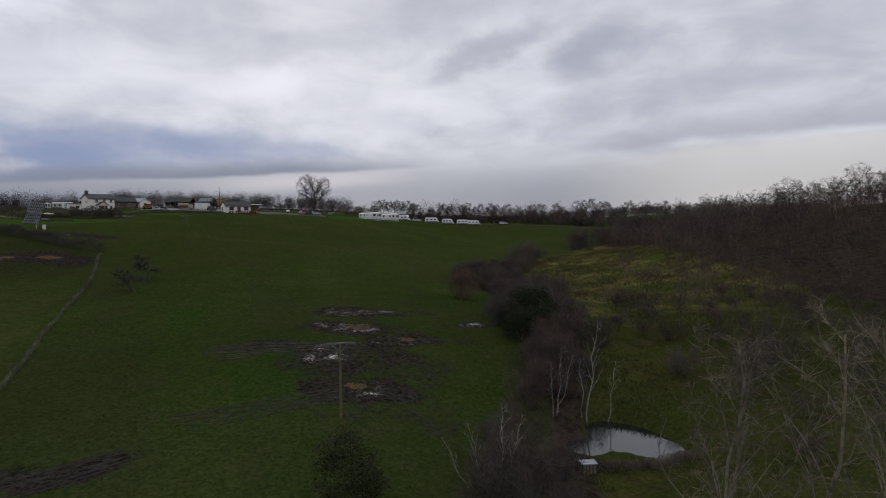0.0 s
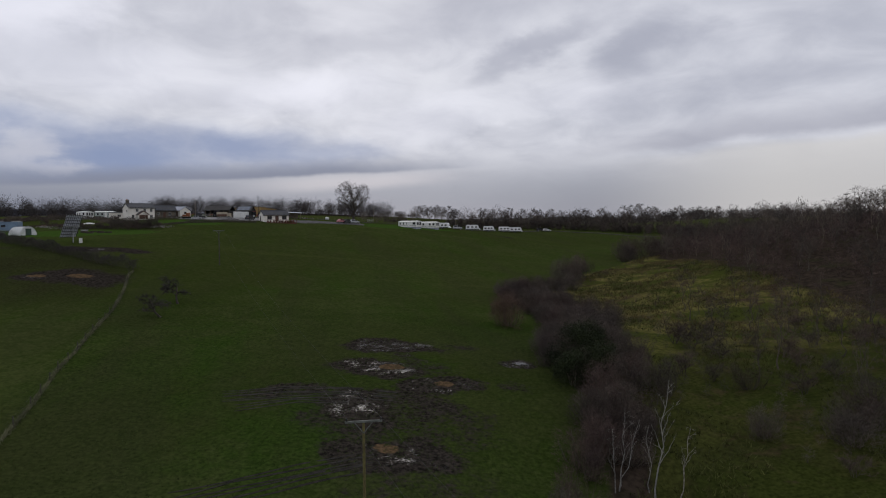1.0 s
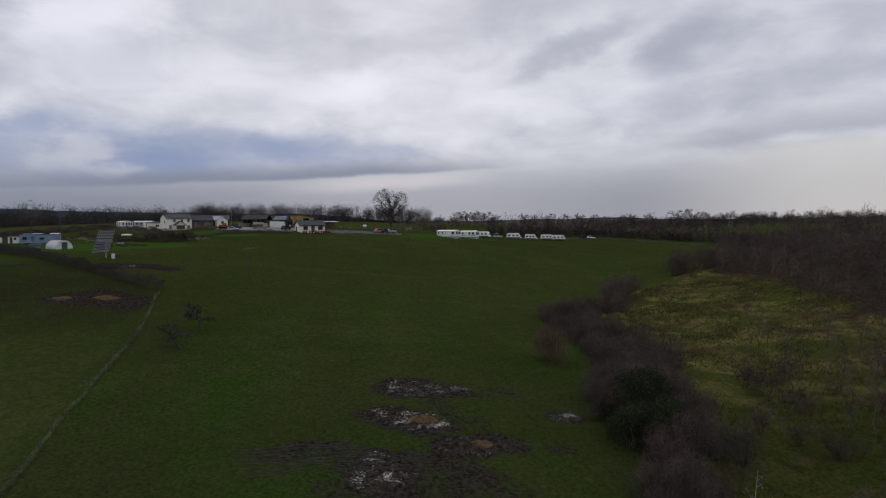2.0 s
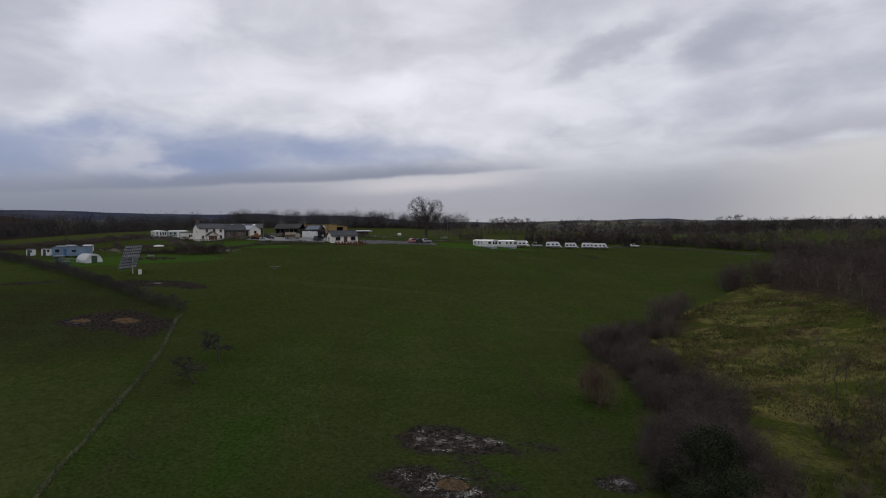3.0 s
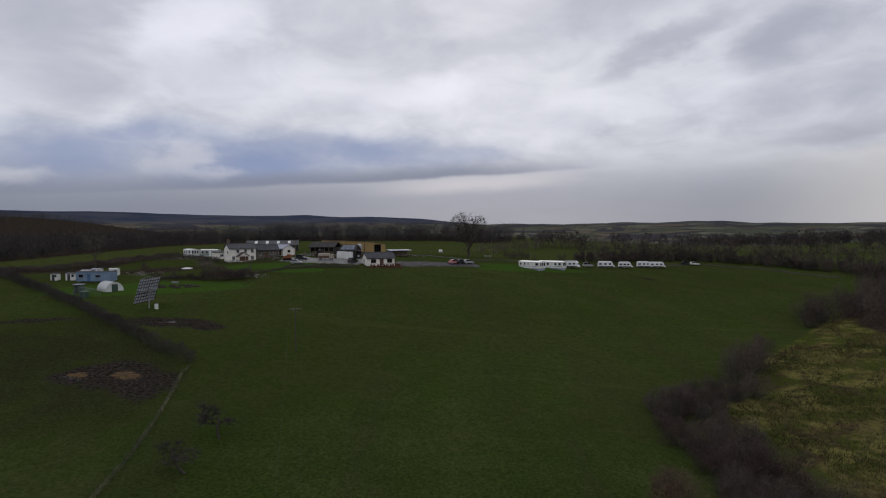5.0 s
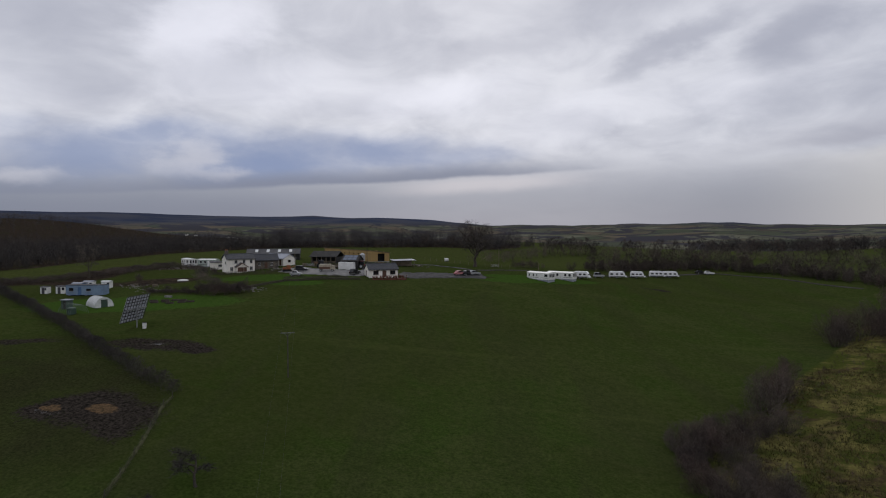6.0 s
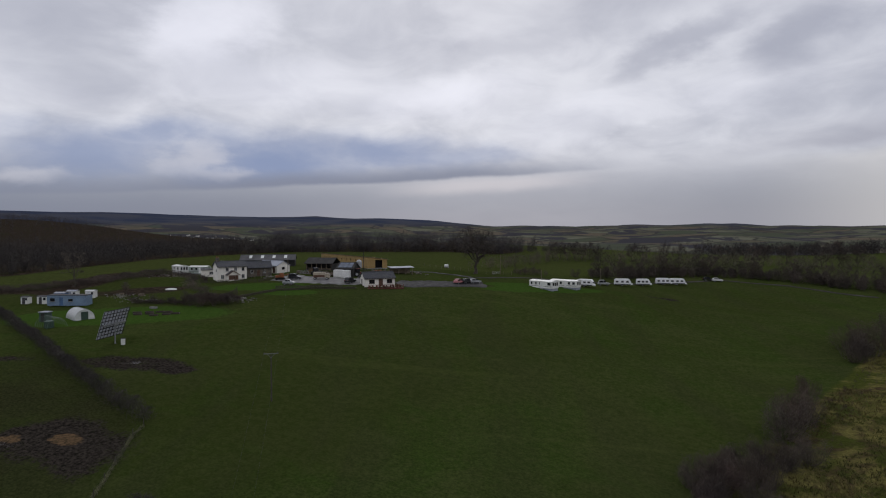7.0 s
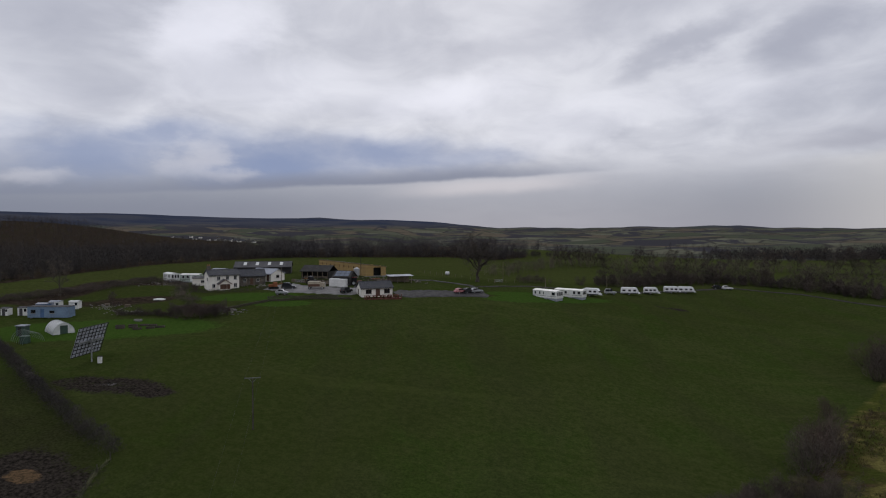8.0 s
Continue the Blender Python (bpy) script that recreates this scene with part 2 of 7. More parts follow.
    litter = n.mix(n.m("MULTIPLY", n.step(n.noise(p, 0.12, 5.0), 0.52, 0.68), 0.5), litter, (0.028, 0.036, 0.012))
    col = n.mix(n.step(n.m("ADD", cover_of("wood"), edge), 0.35, 0.7), col, litter)
    # far country: walled fields, high moorland
    cell = n.voronoi(n.vec(px, n.m("MULTIPLY", py, 1.3), 0.0), 0.0065, "F1", 1)
    hedge = n.voronoi(n.vec(px, n.m("MULTIPLY", py, 1.3), 0.0), 0.0065, "DISTANCE_TO_EDGE", 0)
    cr, cg, cb = n.xyz(cell)
    # paled and greyed: distance haze is put into these field colours
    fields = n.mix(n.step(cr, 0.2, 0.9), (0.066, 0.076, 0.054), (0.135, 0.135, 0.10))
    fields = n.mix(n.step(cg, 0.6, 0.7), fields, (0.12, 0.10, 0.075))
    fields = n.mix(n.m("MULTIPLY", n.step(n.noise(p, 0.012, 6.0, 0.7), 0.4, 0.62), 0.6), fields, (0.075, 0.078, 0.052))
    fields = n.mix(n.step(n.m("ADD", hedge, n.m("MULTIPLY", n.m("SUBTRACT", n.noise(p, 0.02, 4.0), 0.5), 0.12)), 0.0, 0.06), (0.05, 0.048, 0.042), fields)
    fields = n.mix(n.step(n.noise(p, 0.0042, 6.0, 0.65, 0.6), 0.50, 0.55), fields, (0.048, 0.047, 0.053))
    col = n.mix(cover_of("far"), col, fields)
    # blue-grey of the far ridge is aerial haze put into its colour
    hazy_moor = n.mix(n.step(n.noise(p, 0.004, 5.0), 0.4, 0.6), (0.036, 0.045, 0.072), (0.06, 0.064, 0.082))
    col = n.mix(cover_of("hazy_moor"), col, hazy_moor)
    # trodden mud, with standing water in the hollows
    mudn = n.noise(p, 0.22, 9.0, 0.72)
    speck = n.noise(p, 2.0, 6.0, 0.75)
    mud_f = n.m("ADD", cover_of("mud"), n.m("MULTIPLY", n.m("SUBTRACT", mudn, 0.5), 2.0))
    mud_f = n.step(n.m("ADD", mud_f, n.m("MULTIPLY", n.m("SUBTRACT", speck, 0.5), 1.6)), 0.34, 0.92)
    soil = n.mix(n.step(n.noise(p, 2.2, 5.0, 0.7), 0.35, 0.65), (0.010, 0.009, 0.0075), (0.043, 0.036, 0.030))
    soil = n.mix(n.step(n.m("ADD", cover_of("hay"), n.m("MULTIPLY", n.m("SUBTRACT", speck, 0.5), 0.9)), 0.35, 0.65), soil, n.mix(n.step(speck, 0.35, 0.65), (0.045, 0.034, 0.02), (0.125, 0.08, 0.045)))
    col = n.mix(mud_f, col, soil)
    wet_n = n.m("ADD", n.m("MULTIPLY", n.noise(p, 6.0, 6.0, 0.7), 0.72), n.m("MULTIPLY", n.noise(p, 0.75, 4.0, 0.6), 0.36))
    wet = n.m("MULTIPLY", n.step(n.m("ADD", cover_of("wet"), n.m("MULTIPLY", n.m("SUBTRACT", wet_n, 0.54), 6.0)), 1.40, 1.66), mud_f)
    wet = n.m("MULTIPLY", wet, n.m("SUBTRACT", 1.0, n.step(cover_of("hay"), 0.3, 0.6)))
    n.put(b.inputs["Base Color"], n.mix(wet, col, (0.03, 0.026, 0.022)))
    n.put(b.inputs["Roughness"], n.m("SUBTRACT", 0.9, n.m("MULTIPLY", wet, 0.8)))
    n.put(b.inputs["Specular IOR Level"], n.m("MULTIPLY", wet, 0.4))
    hgt = n.m("ADD", n.m("MULTIPLY", tuft, 0.6), n.m("MULTIPLY", fine, 0.4))
    bump(n, b, hgt, n.m("SUBTRACT", 0.28, n.m("MULTIPLY", wet, 0.28)), 0.25)
    return mat


GROUND = ground_material()
WHITE_WALL = plain("white_render", (0.84, 0.80, 0.73), (0.68, 0.65, 0.59), 0.8, 0, 5, 0.5, 0.004)
STONE_WALL = plain("field_stone", (0.17, 0.15, 0.125), (0.05, 0.045, 0.04), 0.9, 0, 4, 0.9, 0.03)
SLATE = slate("roof_slate", (0.075, 0.078, 0.088), (0.045, 0.047, 0.055))
SHEET = plain("grey_sheeting", (0.085, 0.085, 0.09), (0.04, 0.04, 0.042), 0.8, 0, 3, 0.3)
DARK_SHEET = plain("dark_sheeting", (0.038, 0.036, 0.034), (0.018, 0.0175, 0.017), 0.75, 0, 3, 0.4)
PALE_SHEET = plain("pale_sheeting", (0.32, 0.34, 0.39), (0.2, 0.215, 0.25), 0.6, 0, 3, 0.3)
TAN_BOARD = plain("new_larch_boards", (0.42, 0.29, 0.12), (0.27, 0.18, 0.075), 0.75, 0, 2.5, 0.3)
DARK = plain("dark_void", (0.012, 0.012, 0.012), None, 0.9)
GLASS = plain("dark_pane", (0.02, 0.022, 0.026), (0.012, 0.012, 0.014), 0.08)
FRAME_BROWN = plain("brown_joinery", (0.10, 0.045, 0.025), None, 0.6)
FRAME_WHITE = plain("white_joinery", (0.75, 0.75, 0.73), (0.6, 0.6, 0.58), 0.5)
TIMBER = plain("weathered_timber", (0.20, 0.165, 0.12), (0.10, 0.08, 0.06), 0.85, 0, 5, 0.8, 0.01)
POLE_WOOD = plain("green_stained_pole", (0.15, 0.132, 0.05), (0.07, 0.06, 0.03), 0.85, 0, 5, 0.6, 0.01)
STEEL = plain("galvanised_steel", (0.42, 0.43, 0.44), (0.26, 0.27, 0.28), 0.45, 0.6, 4, 0.6)
CARAVAN_SKIN = plain("cream_caravan_skin", (0.76, 0.76, 0.73), (0.62, 0.62, 0.58), 0.4, 0, 3, 0.5)
TOURER_SKIN = plain("white_caravan_skin", (0.82, 0.82, 0.83), (0.70, 0.70, 0.71), 0.35, 0, 3, 0.5)
RUBBER = plain("rubber", (0.018, 0.018, 0.018), None, 0.85)
SLAB = plain("concrete", (0.26, 0.26, 0.25), (0.15, 0.15, 0.145), 0.55, 0, 2, 0.25)
BARK = bark("grey_bark", (0.12, 0.104, 0.082), (0.045, 0.039, 0.032))
DARK_BARK = bark("dark_bark", (0.075, 0.065, 0.055), (0.03, 0.026, 0.022))
ASH_BARK = bark("ash_bark", (0.25, 0.22, 0.165), (0.11, 0.096, 0.072))
BIRCH_BARK = bark("birch_bark", (0.37, 0.355, 0.32), (0.10, 0.09, 0.08), 2.6)
TWIG = bark("brown_twigs", (0.105, 0.085, 0.074), (0.048, 0.039, 0.035), 0.6)
# far woods' brown twigs, greyed by distance haze put into the colour
TWIG_HAZY = bark("hazy_twigs", (0.085, 0.078, 0.078), (0.05, 0.047, 0.05), 0.6)
TWIG_RED = bark("russet_twigs", (0.118, 0.083, 0.073), (0.052, 0.037, 0.034), 0.6)
TWIG_GREY = bark("grey_twigs", (0.135, 0.115, 0.096), (0.062, 0.053, 0.046), 0.6)
TWIG_ASH = bark("ash_twigs", (0.20, 0.17, 0.13), (0.09, 0.076, 0.06), 0.6)
TWIG_ORANGE = bark("orange_brown_twigs", (0.155, 0.098, 0.068), (0.068, 0.044, 0.034), 0.6)
TWIG_WOOD = bark("deep_wood_twigs", (0.062, 0.055, 0.052), (0.036, 0.032, 0.031), 0.6)
CONIFER = bark("conifer_green", (0.05, 0.058, 0.022), (0.02, 0.025, 0.011), 1.2)
EVERGREEN = bark("evergreen_leaf", (0.03, 0.04, 0.016), (0.010, 0.014, 0.007), 1.2)
STRAW = bark("dead_grass", (0.15, 0.125, 0.05), (0.06, 0.05, 0.022), 0.4)
GRASS_BLADE = bark("grass_blades", (0.050, 0.075, 0.016), (0.022, 0.036, 0.008), 0.15)
BENT_GRASS = bark("bleached_bent_grass", (0.17, 0.17, 0.10), (0.085, 0.09, 0.05), 0.4)
RUSH = bark("green_rushes", (0.088, 0.098, 0.028), (0.045, 0.05, 0.015), 0.5)


# ---- the lie of the land ----
SLOPE = {(0, 0): -0.414, (0, 1): 7.947, (0, 2): -0.075, (0, 3): -0.077, (1, 0): -0.872, (1, 1): -1.316, (1, 2): 0.022, (2, 0): 5.092, (2, 1): -0.944, (3, 0): 1.317}
# rises and hollows: centre, spread, height
RISES = [(-90, 235, 38, 4.364), (-25, 272, 38, 2.281), (-92, 148, 32, 2.955), (-8, 78, 20, 0.975), (15, 55, 15, -3.539), (36, 105, 22, -1.169),
         (125, 160, 45, 8.824), (36, 215, 32, -4.94), (-235, 230, 70, 2.568), (55, 290, 40, -4.906), (20, 150, 25, -3.124), (60, 45, 35, 2.173)]
WEST_HILL = (-911, 768, 225, 54.0)
EAST_RISE = (150, 575, 110, 2.5)


def smooth(v, lo, hi):
    k = np.clip((v - lo) / (hi - lo), 0, 1)
    return k * k * (3 - 2 * k)


def wave(x, y, size, seed):
    """Smooth uneven swell between about -1 and 1."""
    r = np.random.RandomState(seed)
    total = 0
    for _ in range(6):
        a, ph, s = r.uniform(0, 6.28), r.uniform(0, 6.28), size * r.uniform(0.6, 1.6)
        total = total + np.sin((x * math.cos(a) + y * math.sin(a)) * 6.28 / s + ph)
    return total / 3


LATTICE = np.random.RandomState(77).uniform(-1, 1, (64, 64))


def turf(x, y, size):
    """Smooth random unevenness that does not repeat within the fields."""
    u, v = x / size, y / size
    i, j = np.floor(u).astype(int), np.floor(v).astype(int)
    fu, fv = u - i, v - j
    fu, fv = fu * fu * (3 - 2 * fu), fv * fv * (3 - 2 * fv)
    g = lambda a, b: LATTICE[(a + 7 * (b // 64)) % 64, b % 64]
    return (g(i, j) * (1 - fu) + g(i + 1, j) * fu) * (1 - fv) + (g(i, j + 1) * (1 - fu) + g(i + 1, j + 1) * fu) * fv


def height(x, y):
    x, y = np.asarray(x, float), np.asarray(y, float)
    cx, cy = np.clip(x, -260, 170), np.clip(y, -40, 410)
    z = sum(c * (cx / 100) ** i * (cy / 100) ** j for (i, j), c in SLOPE.items())
    z = z + sum(a * np.exp(-((cx - u) ** 2 + (cy - v) ** 2) / (2 * s * s)) for u, v, s, a in RISES)
    # uneven turf
    z = z + (1 - smooth(np.hypot(x, y - 100), 150, 400)) * (0.12 * turf(x, y, 5.3) + 0.05 * turf(x, y, 2.1))
    # pond basin
    z = z - 1.3 * np.exp(-(((x - 16.4 + 0.35 * (y - 56.4)) / 3.2) ** 2 + ((y - 56.4) / 5.2) ** 2) ** 2) - 0.6 * np.exp(-(((x - 12.0) / 2.4) ** 2 + ((y - 54) / 1.8) ** 2))
    dx, dy = x + 5, y - 60
    r, a = np.hypot(dx, dy), np.degrees(np.arctan2(dx, dy))
    ridge = np.interp(a, [-60, -50, -43, -36, -31, -26, -21, -16.5, -11.4, -2, 0, 4, 7, 9, 11.6, 20], [136, 131, 127, 112, 109, 106, 103, 84, 56, 54, 62, 59, 68, 68, 54, 52]) + 1.5 * wave(a * 10, a * 3, 40, 5)
    ridge = np.where(np.abs(a) > 100, 70, ridge)
    valley = 4 + 6 * wave(x, y, 500, 2)
    far = valley + (ridge - valley) * smooth(r, 1400, 3700) + 5 * wave(x, y, 420, 3) * smooth(r, 700, 1200)
    k = smooth(r, 420, 950)
    z = z * (1 - k) + far * k
    for u, v, s, hill in (WEST_HILL, EAST_RISE):
        z = z + hill * np.exp(-((x - u) ** 2 + (y - v) ** 2) / (2 * s * s))
    return z


def hz(x, y):
    return float(height(x, y))


def axis(lo, hi, bands, end):
    """Grid lines: fine inside the bands, then ever wider towards the ends."""
    out = [lo]
    while out[-1] < hi:
        out.append(out[-1] + next((s for a, b, s in bands if a <= out[-1] < b), 3.0))
    step = 4.0
    while out[-1] < end[1]:
        out.append(out[-1] + step)
        step *= 1.07
    step, head = 4.0, []
    edge = lo
    while edge > end[0]:
        edge -= step
        head.append(edge)
        step *= 1.07
    return np.array(head[::-1] + out)


def seg_dist(x, y, line):
    best = np.full(np.shape(x), 1e9)
    for (ax, ay), (bx, by) in zip(line, line[1:]):
        l2 = (bx - ax) ** 2 + (by - ay) ** 2
        k = np.clip(((x - ax) * (bx - ax) + (y - ay) * (by - ay)) / l2, 0, 1)
        best = np.minimum(best, np.hypot(x - ax - k * (bx - ax), y - ay - k * (by - ay)))
    return best


def ellipse(x, y, cx, cy, rx, ry, turn=0):
    c, s = math.cos(radians(turn)), math.sin(radians(turn))
    u, v = (x - cx) * c + (y - cy) * s, -(x - cx) * s + (y - cy) * c
    return 1 - smooth(np.hypot(u / rx, v / ry), 0.55, 1.25)


# edge of the pasture towards the scrub, from the pond to the far corner
SCRUB_EDGE = [(5, 40), (9, 64), (12, 72), (8.6, 78), (6.5, 90), (9.5, 106), (8.5, 120), (5, 132), (1.5, 145), (10, 157), (18, 168), (30, 193), (46, 224), (60, 250), (76, 268)]
# mud: centre, half axes, turn, and how far the turf is gone
MUD = [(-12.6, 90.2, 9.6, 4.4, 0, 1.15), (-11, 81, 6.8, 3.8, 0, 1.05), (-4.7, 76.2, 4.0, 3.2, 0, 1.0), (2.6, 85.3, 2.6, 2.2, 30, 0.95), (-8.2, 86.2, 1.6, 4.6, 25, 0.65), (-8.5, 67.5, 12, 8.0, 10, 0.72),
       (-13.6, 69.4, 5.4, 4.0, 20, 1.0), (-20.5, 71.2, 8, 2.2, 12, 0.7), (-8.4, 60.6, 5.2, 3.0, 0, 0.95), (-6, 56, 8, 5, 0, 0.45), (1.5, 77.5, 3.5, 1.6, -20, 0.5),
       (-78, 120.5, 12, 6.5, 12, 1.0), (-89, 147, 9.5, 4.2, 8, 1.0), (-27.5, 42, 5, 1.9, 30, 0.95), (-113, 141, 8, 3, 20, 0.8), (6, 282, 6, 2, 10, 0.9)]
WET = [(-12, 90.2, 9.4, 4.2, 0, 1.0), (-11, 81.2, 6.6, 3.4, 0, 1.0), (-4.7, 76.2, 4.2, 3.2, 0, 0.7), (-13.5, 69.5, 5.0, 3.8, 20, 1.05), (-20, 71, 7, 2.0, 12, 0.6), (-8.2, 60.4, 4.6, 2.4, 0, 0.75), (2.6, 85.3, 2.6, 2.2, 30, 1.1),
       (-7.5, 86.2, 1.5, 4.2, 25, 0.75), (-82.5, 118.2, 5, 2.2, 0, 0.8), (-89, 147.5, 4, 1.5, 10, 1.0)]
POOLS = [(-7.0, 59.4, 1.9, 0.45, 5), (4.0, 85.0, 1.2, 0.6, 40), (-84, 117.6, 2.0, 0.5, 0), (-89, 147.5, 1.5, 0.6, 10), (-12.4, 68.4, 0.9, 0.7, 40), (-8.2, 91.6, 1.8, 0.6, 0)]
# cattle feeding places: fodder in the middle, a ring of standing water round it
RINGS = [(-4.7, 76.2, 2.35, 0.95), (-11, 80.6, 2.2, 0.7), (-8.6, 60.9, 1.9, 0.45), (-76.3, 121.4, 3.0, 0.35), (-83.2, 118.8, 2.4, 0.45)]
HAY = [(-11, 80.6, 1.7, 1.2, 0), (-4.6, 76.4, 1.2, 0.9, 0), (-8.6, 61.1, 1.2, 0.9, 0), (-76.3, 121.6, 2.6, 1.6, 0), (-83.2, 119.2, 2, 1.0, 0)]


def build_ground():
    xs = axis(-132, 78, [(-132, -30, 1.0), (-30, 8, 0.5), (8, 78, 1.0)], (-4700, 4700))
    ys = axis(8, 345, [(8, 54, 1.0), (54, 96, 0.5), (96, 172, 1.0), (172, 345, 2.0)], (-900, 4700))
    x, y = np.meshgrid(xs, ys)
    z = height(x, y)
    nx, ny = len(xs), len(ys)
    i = np.arange(nx * ny).reshape(ny, nx)
    quads = np.stack([i[:-1, :-1], i[:-1, 1:], i[1:, 1:], i[1:, :-1]], -1).reshape(-1, 4)
    me = bpy.data.meshes.new("ground")
    me.from_pydata(np.stack([x, y, z], -1).reshape(-1, 3).tolist(), [], quads.tolist())
    me.polygons.foreach_set("use_smooth", np.ones(len(quads), bool))
    rr, aa = np.hypot(x + 5, y - 60), np.degrees(np.arctan2(x + 5, y - 60))
    right = np.interp(y, [p[1] for p in SCRUB_EDGE], [p[0] for p in SCRUB_EDGE])
    rough = smooth(x - right, -2, 6) * smooth(-np.abs(y - 150), -125, -105)
    wood = smooth(x - np.clip((y - 235) * 0.4, 0, 40), 52, 66) * (1 - smooth(y, 300, 340)) + ellipse(x, y, 122, 265, 40, 30)
    wood = wood + (1 - smooth(seg_dist(x, y, SCRUB_EDGE[:9]) , 3, 7)) * smooth(x - right, 0, 3) + (1 - smooth(y, 30, 48)) * smooth(x, -2, 8)
    # the last layer puts the haze tint on ground both high and distant
    layers = {"rough": rough, "wood": np.clip(wood, 0, 1), "far": smooth(rr, 520, 640), "hazy_moor": smooth(z, 42, 78) * smooth(rr, 1500, 2500)}
    mx = x + 3.0 * turf(x + 12, y + 40, 11.0) + 2.2 * turf(x + 31, y, 6.1) + 1.1 * turf(x, y + 17, 2.7)
    my = y + 1.6 * turf(x + 70, y + 9, 10.0) + 1.1 * turf(x + 5, y + 57, 5.3) + 0.5 * turf(x + 91, y, 2.3)
    for name, spots in (("mud", MUD), ("wet", WET)):
        layers[name] = np.max([ellipse(mx, my, *s[:5]) * s[5] for s in spots], 0)
    ring = np.max([k * np.exp(-((np.hypot(x - u, (y - v) * 1.25) - r) / 0.62) ** 2) for u, v, r, k in RINGS], 0)
    layers["hay"] = np.max([ellipse(x, y, *s) for s in HAY], 0)
    layers["wet"] = layers["wet"] + 0.32 * ring + 0.55 * np.max([ellipse(x, y, *s) for s in POOLS], 0)
    upper = np.interp(x, [-300, -178, -157, -120, -45, 60, 200], [150, 190, 237, 272, 294, 354, 332])
    # upper field, plus grazing-angle sheen put into the turf colour from y 92
    layers["olive_sheen"] = np.maximum(smooth(y - upper, 0, 8), 0.38 * smooth(y, 92, 165))
    fence_x = np.interp(y, [0, 44, 56.5, 65.5, 75.5, 91, 104, 112.5, 128.5, 146, 160], [-17, -35, -40, -43.6, -48, -54, -58.8, -62.6, -70, -95, -130])
    layers["olive_sheen"] = np.maximum(layers["olive_sheen"], 0.4 * smooth(fence_x - x, 0, 4) * (1 - smooth(y, 90, 115)))
    layers["wood"] = np.clip(layers["wood"] + 0.8 * np.max([ellipse(x, y, *q) for q in ((-152, 232, 12, 5, 20), (-140, 203, 18, 7, 35), (-99, 246, 14, 8, 0), (-85, 262, 11, 5, 30), (-166, 212, 8, 30, 20), (-176, 192, 14, 6, 20), (-112, 200, 9, 6, 0))], 0), 0, 1)
    begin = np.interp(aa, [-60, -51, -48, -44, -40, -35.5, -31, -26, -21, -16, -11.5, -5], [235, 251, 263, 278, 295, 307, 317, 316, 319, 328, 324, 380])
    deep = np.interp(aa, [-70, -48, -40, -34, -30, -8], [1000, 1000, 950, 800, 300, 60])
    woods = smooth(rr - begin, 0, 6) * (1 - smooth(rr - begin - deep, -20, 20)) * smooth(-aa, 8, 10) * (1 - smooth(-aa, 70, 74))
    layers["wood"] = np.clip(layers["wood"] + woods, 0, 1)
    layers["far"] = layers["far"] * (1 - woods)
    layers["trodden"] = smooth(fence_x - x, 0, 4) * ellipse(x, y, -90, 126, 38, 30, 20)
    layers["moss"] = (1 - smooth(y, 80, 112)) * smooth(x, 0, 6)
    layers["lawn"] = np.max([ellipse(x, y, *q) for q in ((-119, 176, 28, 11, 25), (-132, 172, 14, 9, 20), (-108, 216, 16, 6, 20), (-96, 211, 10, 4, 20), (-30, 262, 26, 6, 40), (-40, 262, 12, 5, 30))], 0)
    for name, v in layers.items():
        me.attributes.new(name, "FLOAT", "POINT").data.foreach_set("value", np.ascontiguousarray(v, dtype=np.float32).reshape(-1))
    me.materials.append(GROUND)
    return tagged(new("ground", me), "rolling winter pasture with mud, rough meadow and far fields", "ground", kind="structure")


ground = build_ground()


# ---- mesh helpers ----
def thing(name, m, label, category, group="", kind=""):
    ob = new(name)
    ob.empty_display_size = 0.3
    ob.matrix_world = m
    return tagged(ob, label, category, group, kind)


def part(name, bm, mat, parent, label=""):
    me = bpy.data.meshes.new(name)
    bm.to_mesh(me)
    bm.free()
    return part_of(name, me, mat, parent, label)


def part_of(name, me, mat, parent, label=""):
    if not me.materials:
        me.materials.append(mat)
    ob = new(name, me)
    ob.parent = parent
    return tagged(ob, label)


def box(bm, x0, x1, y0, y1, z0, z1, bevel=0.0, skew=0.0):
    vs = bmesh.ops.create_cube(bm, size=1)["verts"]
    for v in vs:
        v.co = Vector(((x0 + x1) / 2 + v.co.x * (x1 - x0), (y0 + y1) / 2 + v.co.y * (y1 - y0), (z0 + z1) / 2 + v.co.z * (z1 - z0)))
    if bevel:
        edges = {e for v in vs for e in v.link_edges}
        bmesh.ops.bevel(bm, geom=list(edges), offset=bevel, segments=2, affect="EDGES")
    return bm


def boxes(*specs, bevel=0.0):
    bm = bmesh.new()
    for s in specs:
        box(bm, *s, bevel=bevel)
    return bm


def tube(bm, a, b, ra, rb, n=8):
    a, b = Vector(a), Vector(b)
    d = b - a
    q = d.to_track_quat("Z", "Y")
    rings = []
    for p, r in ((a, ra), (b, rb)):
        rings.append([bm.verts.new(p + q @ Vector((r * math.cos(6.2832 * i / n), r * math.sin(6.2832 * i / n), 0))) for i in range(n)])
    for i in range(n):
        bm.faces.new((rings[0][i], rings[0][(i + 1) % n], rings[1][(i + 1) % n], rings[1][i]))
    bm.faces.new(rings[0][::-1])
    bm.faces.new(rings[1])
    return bm


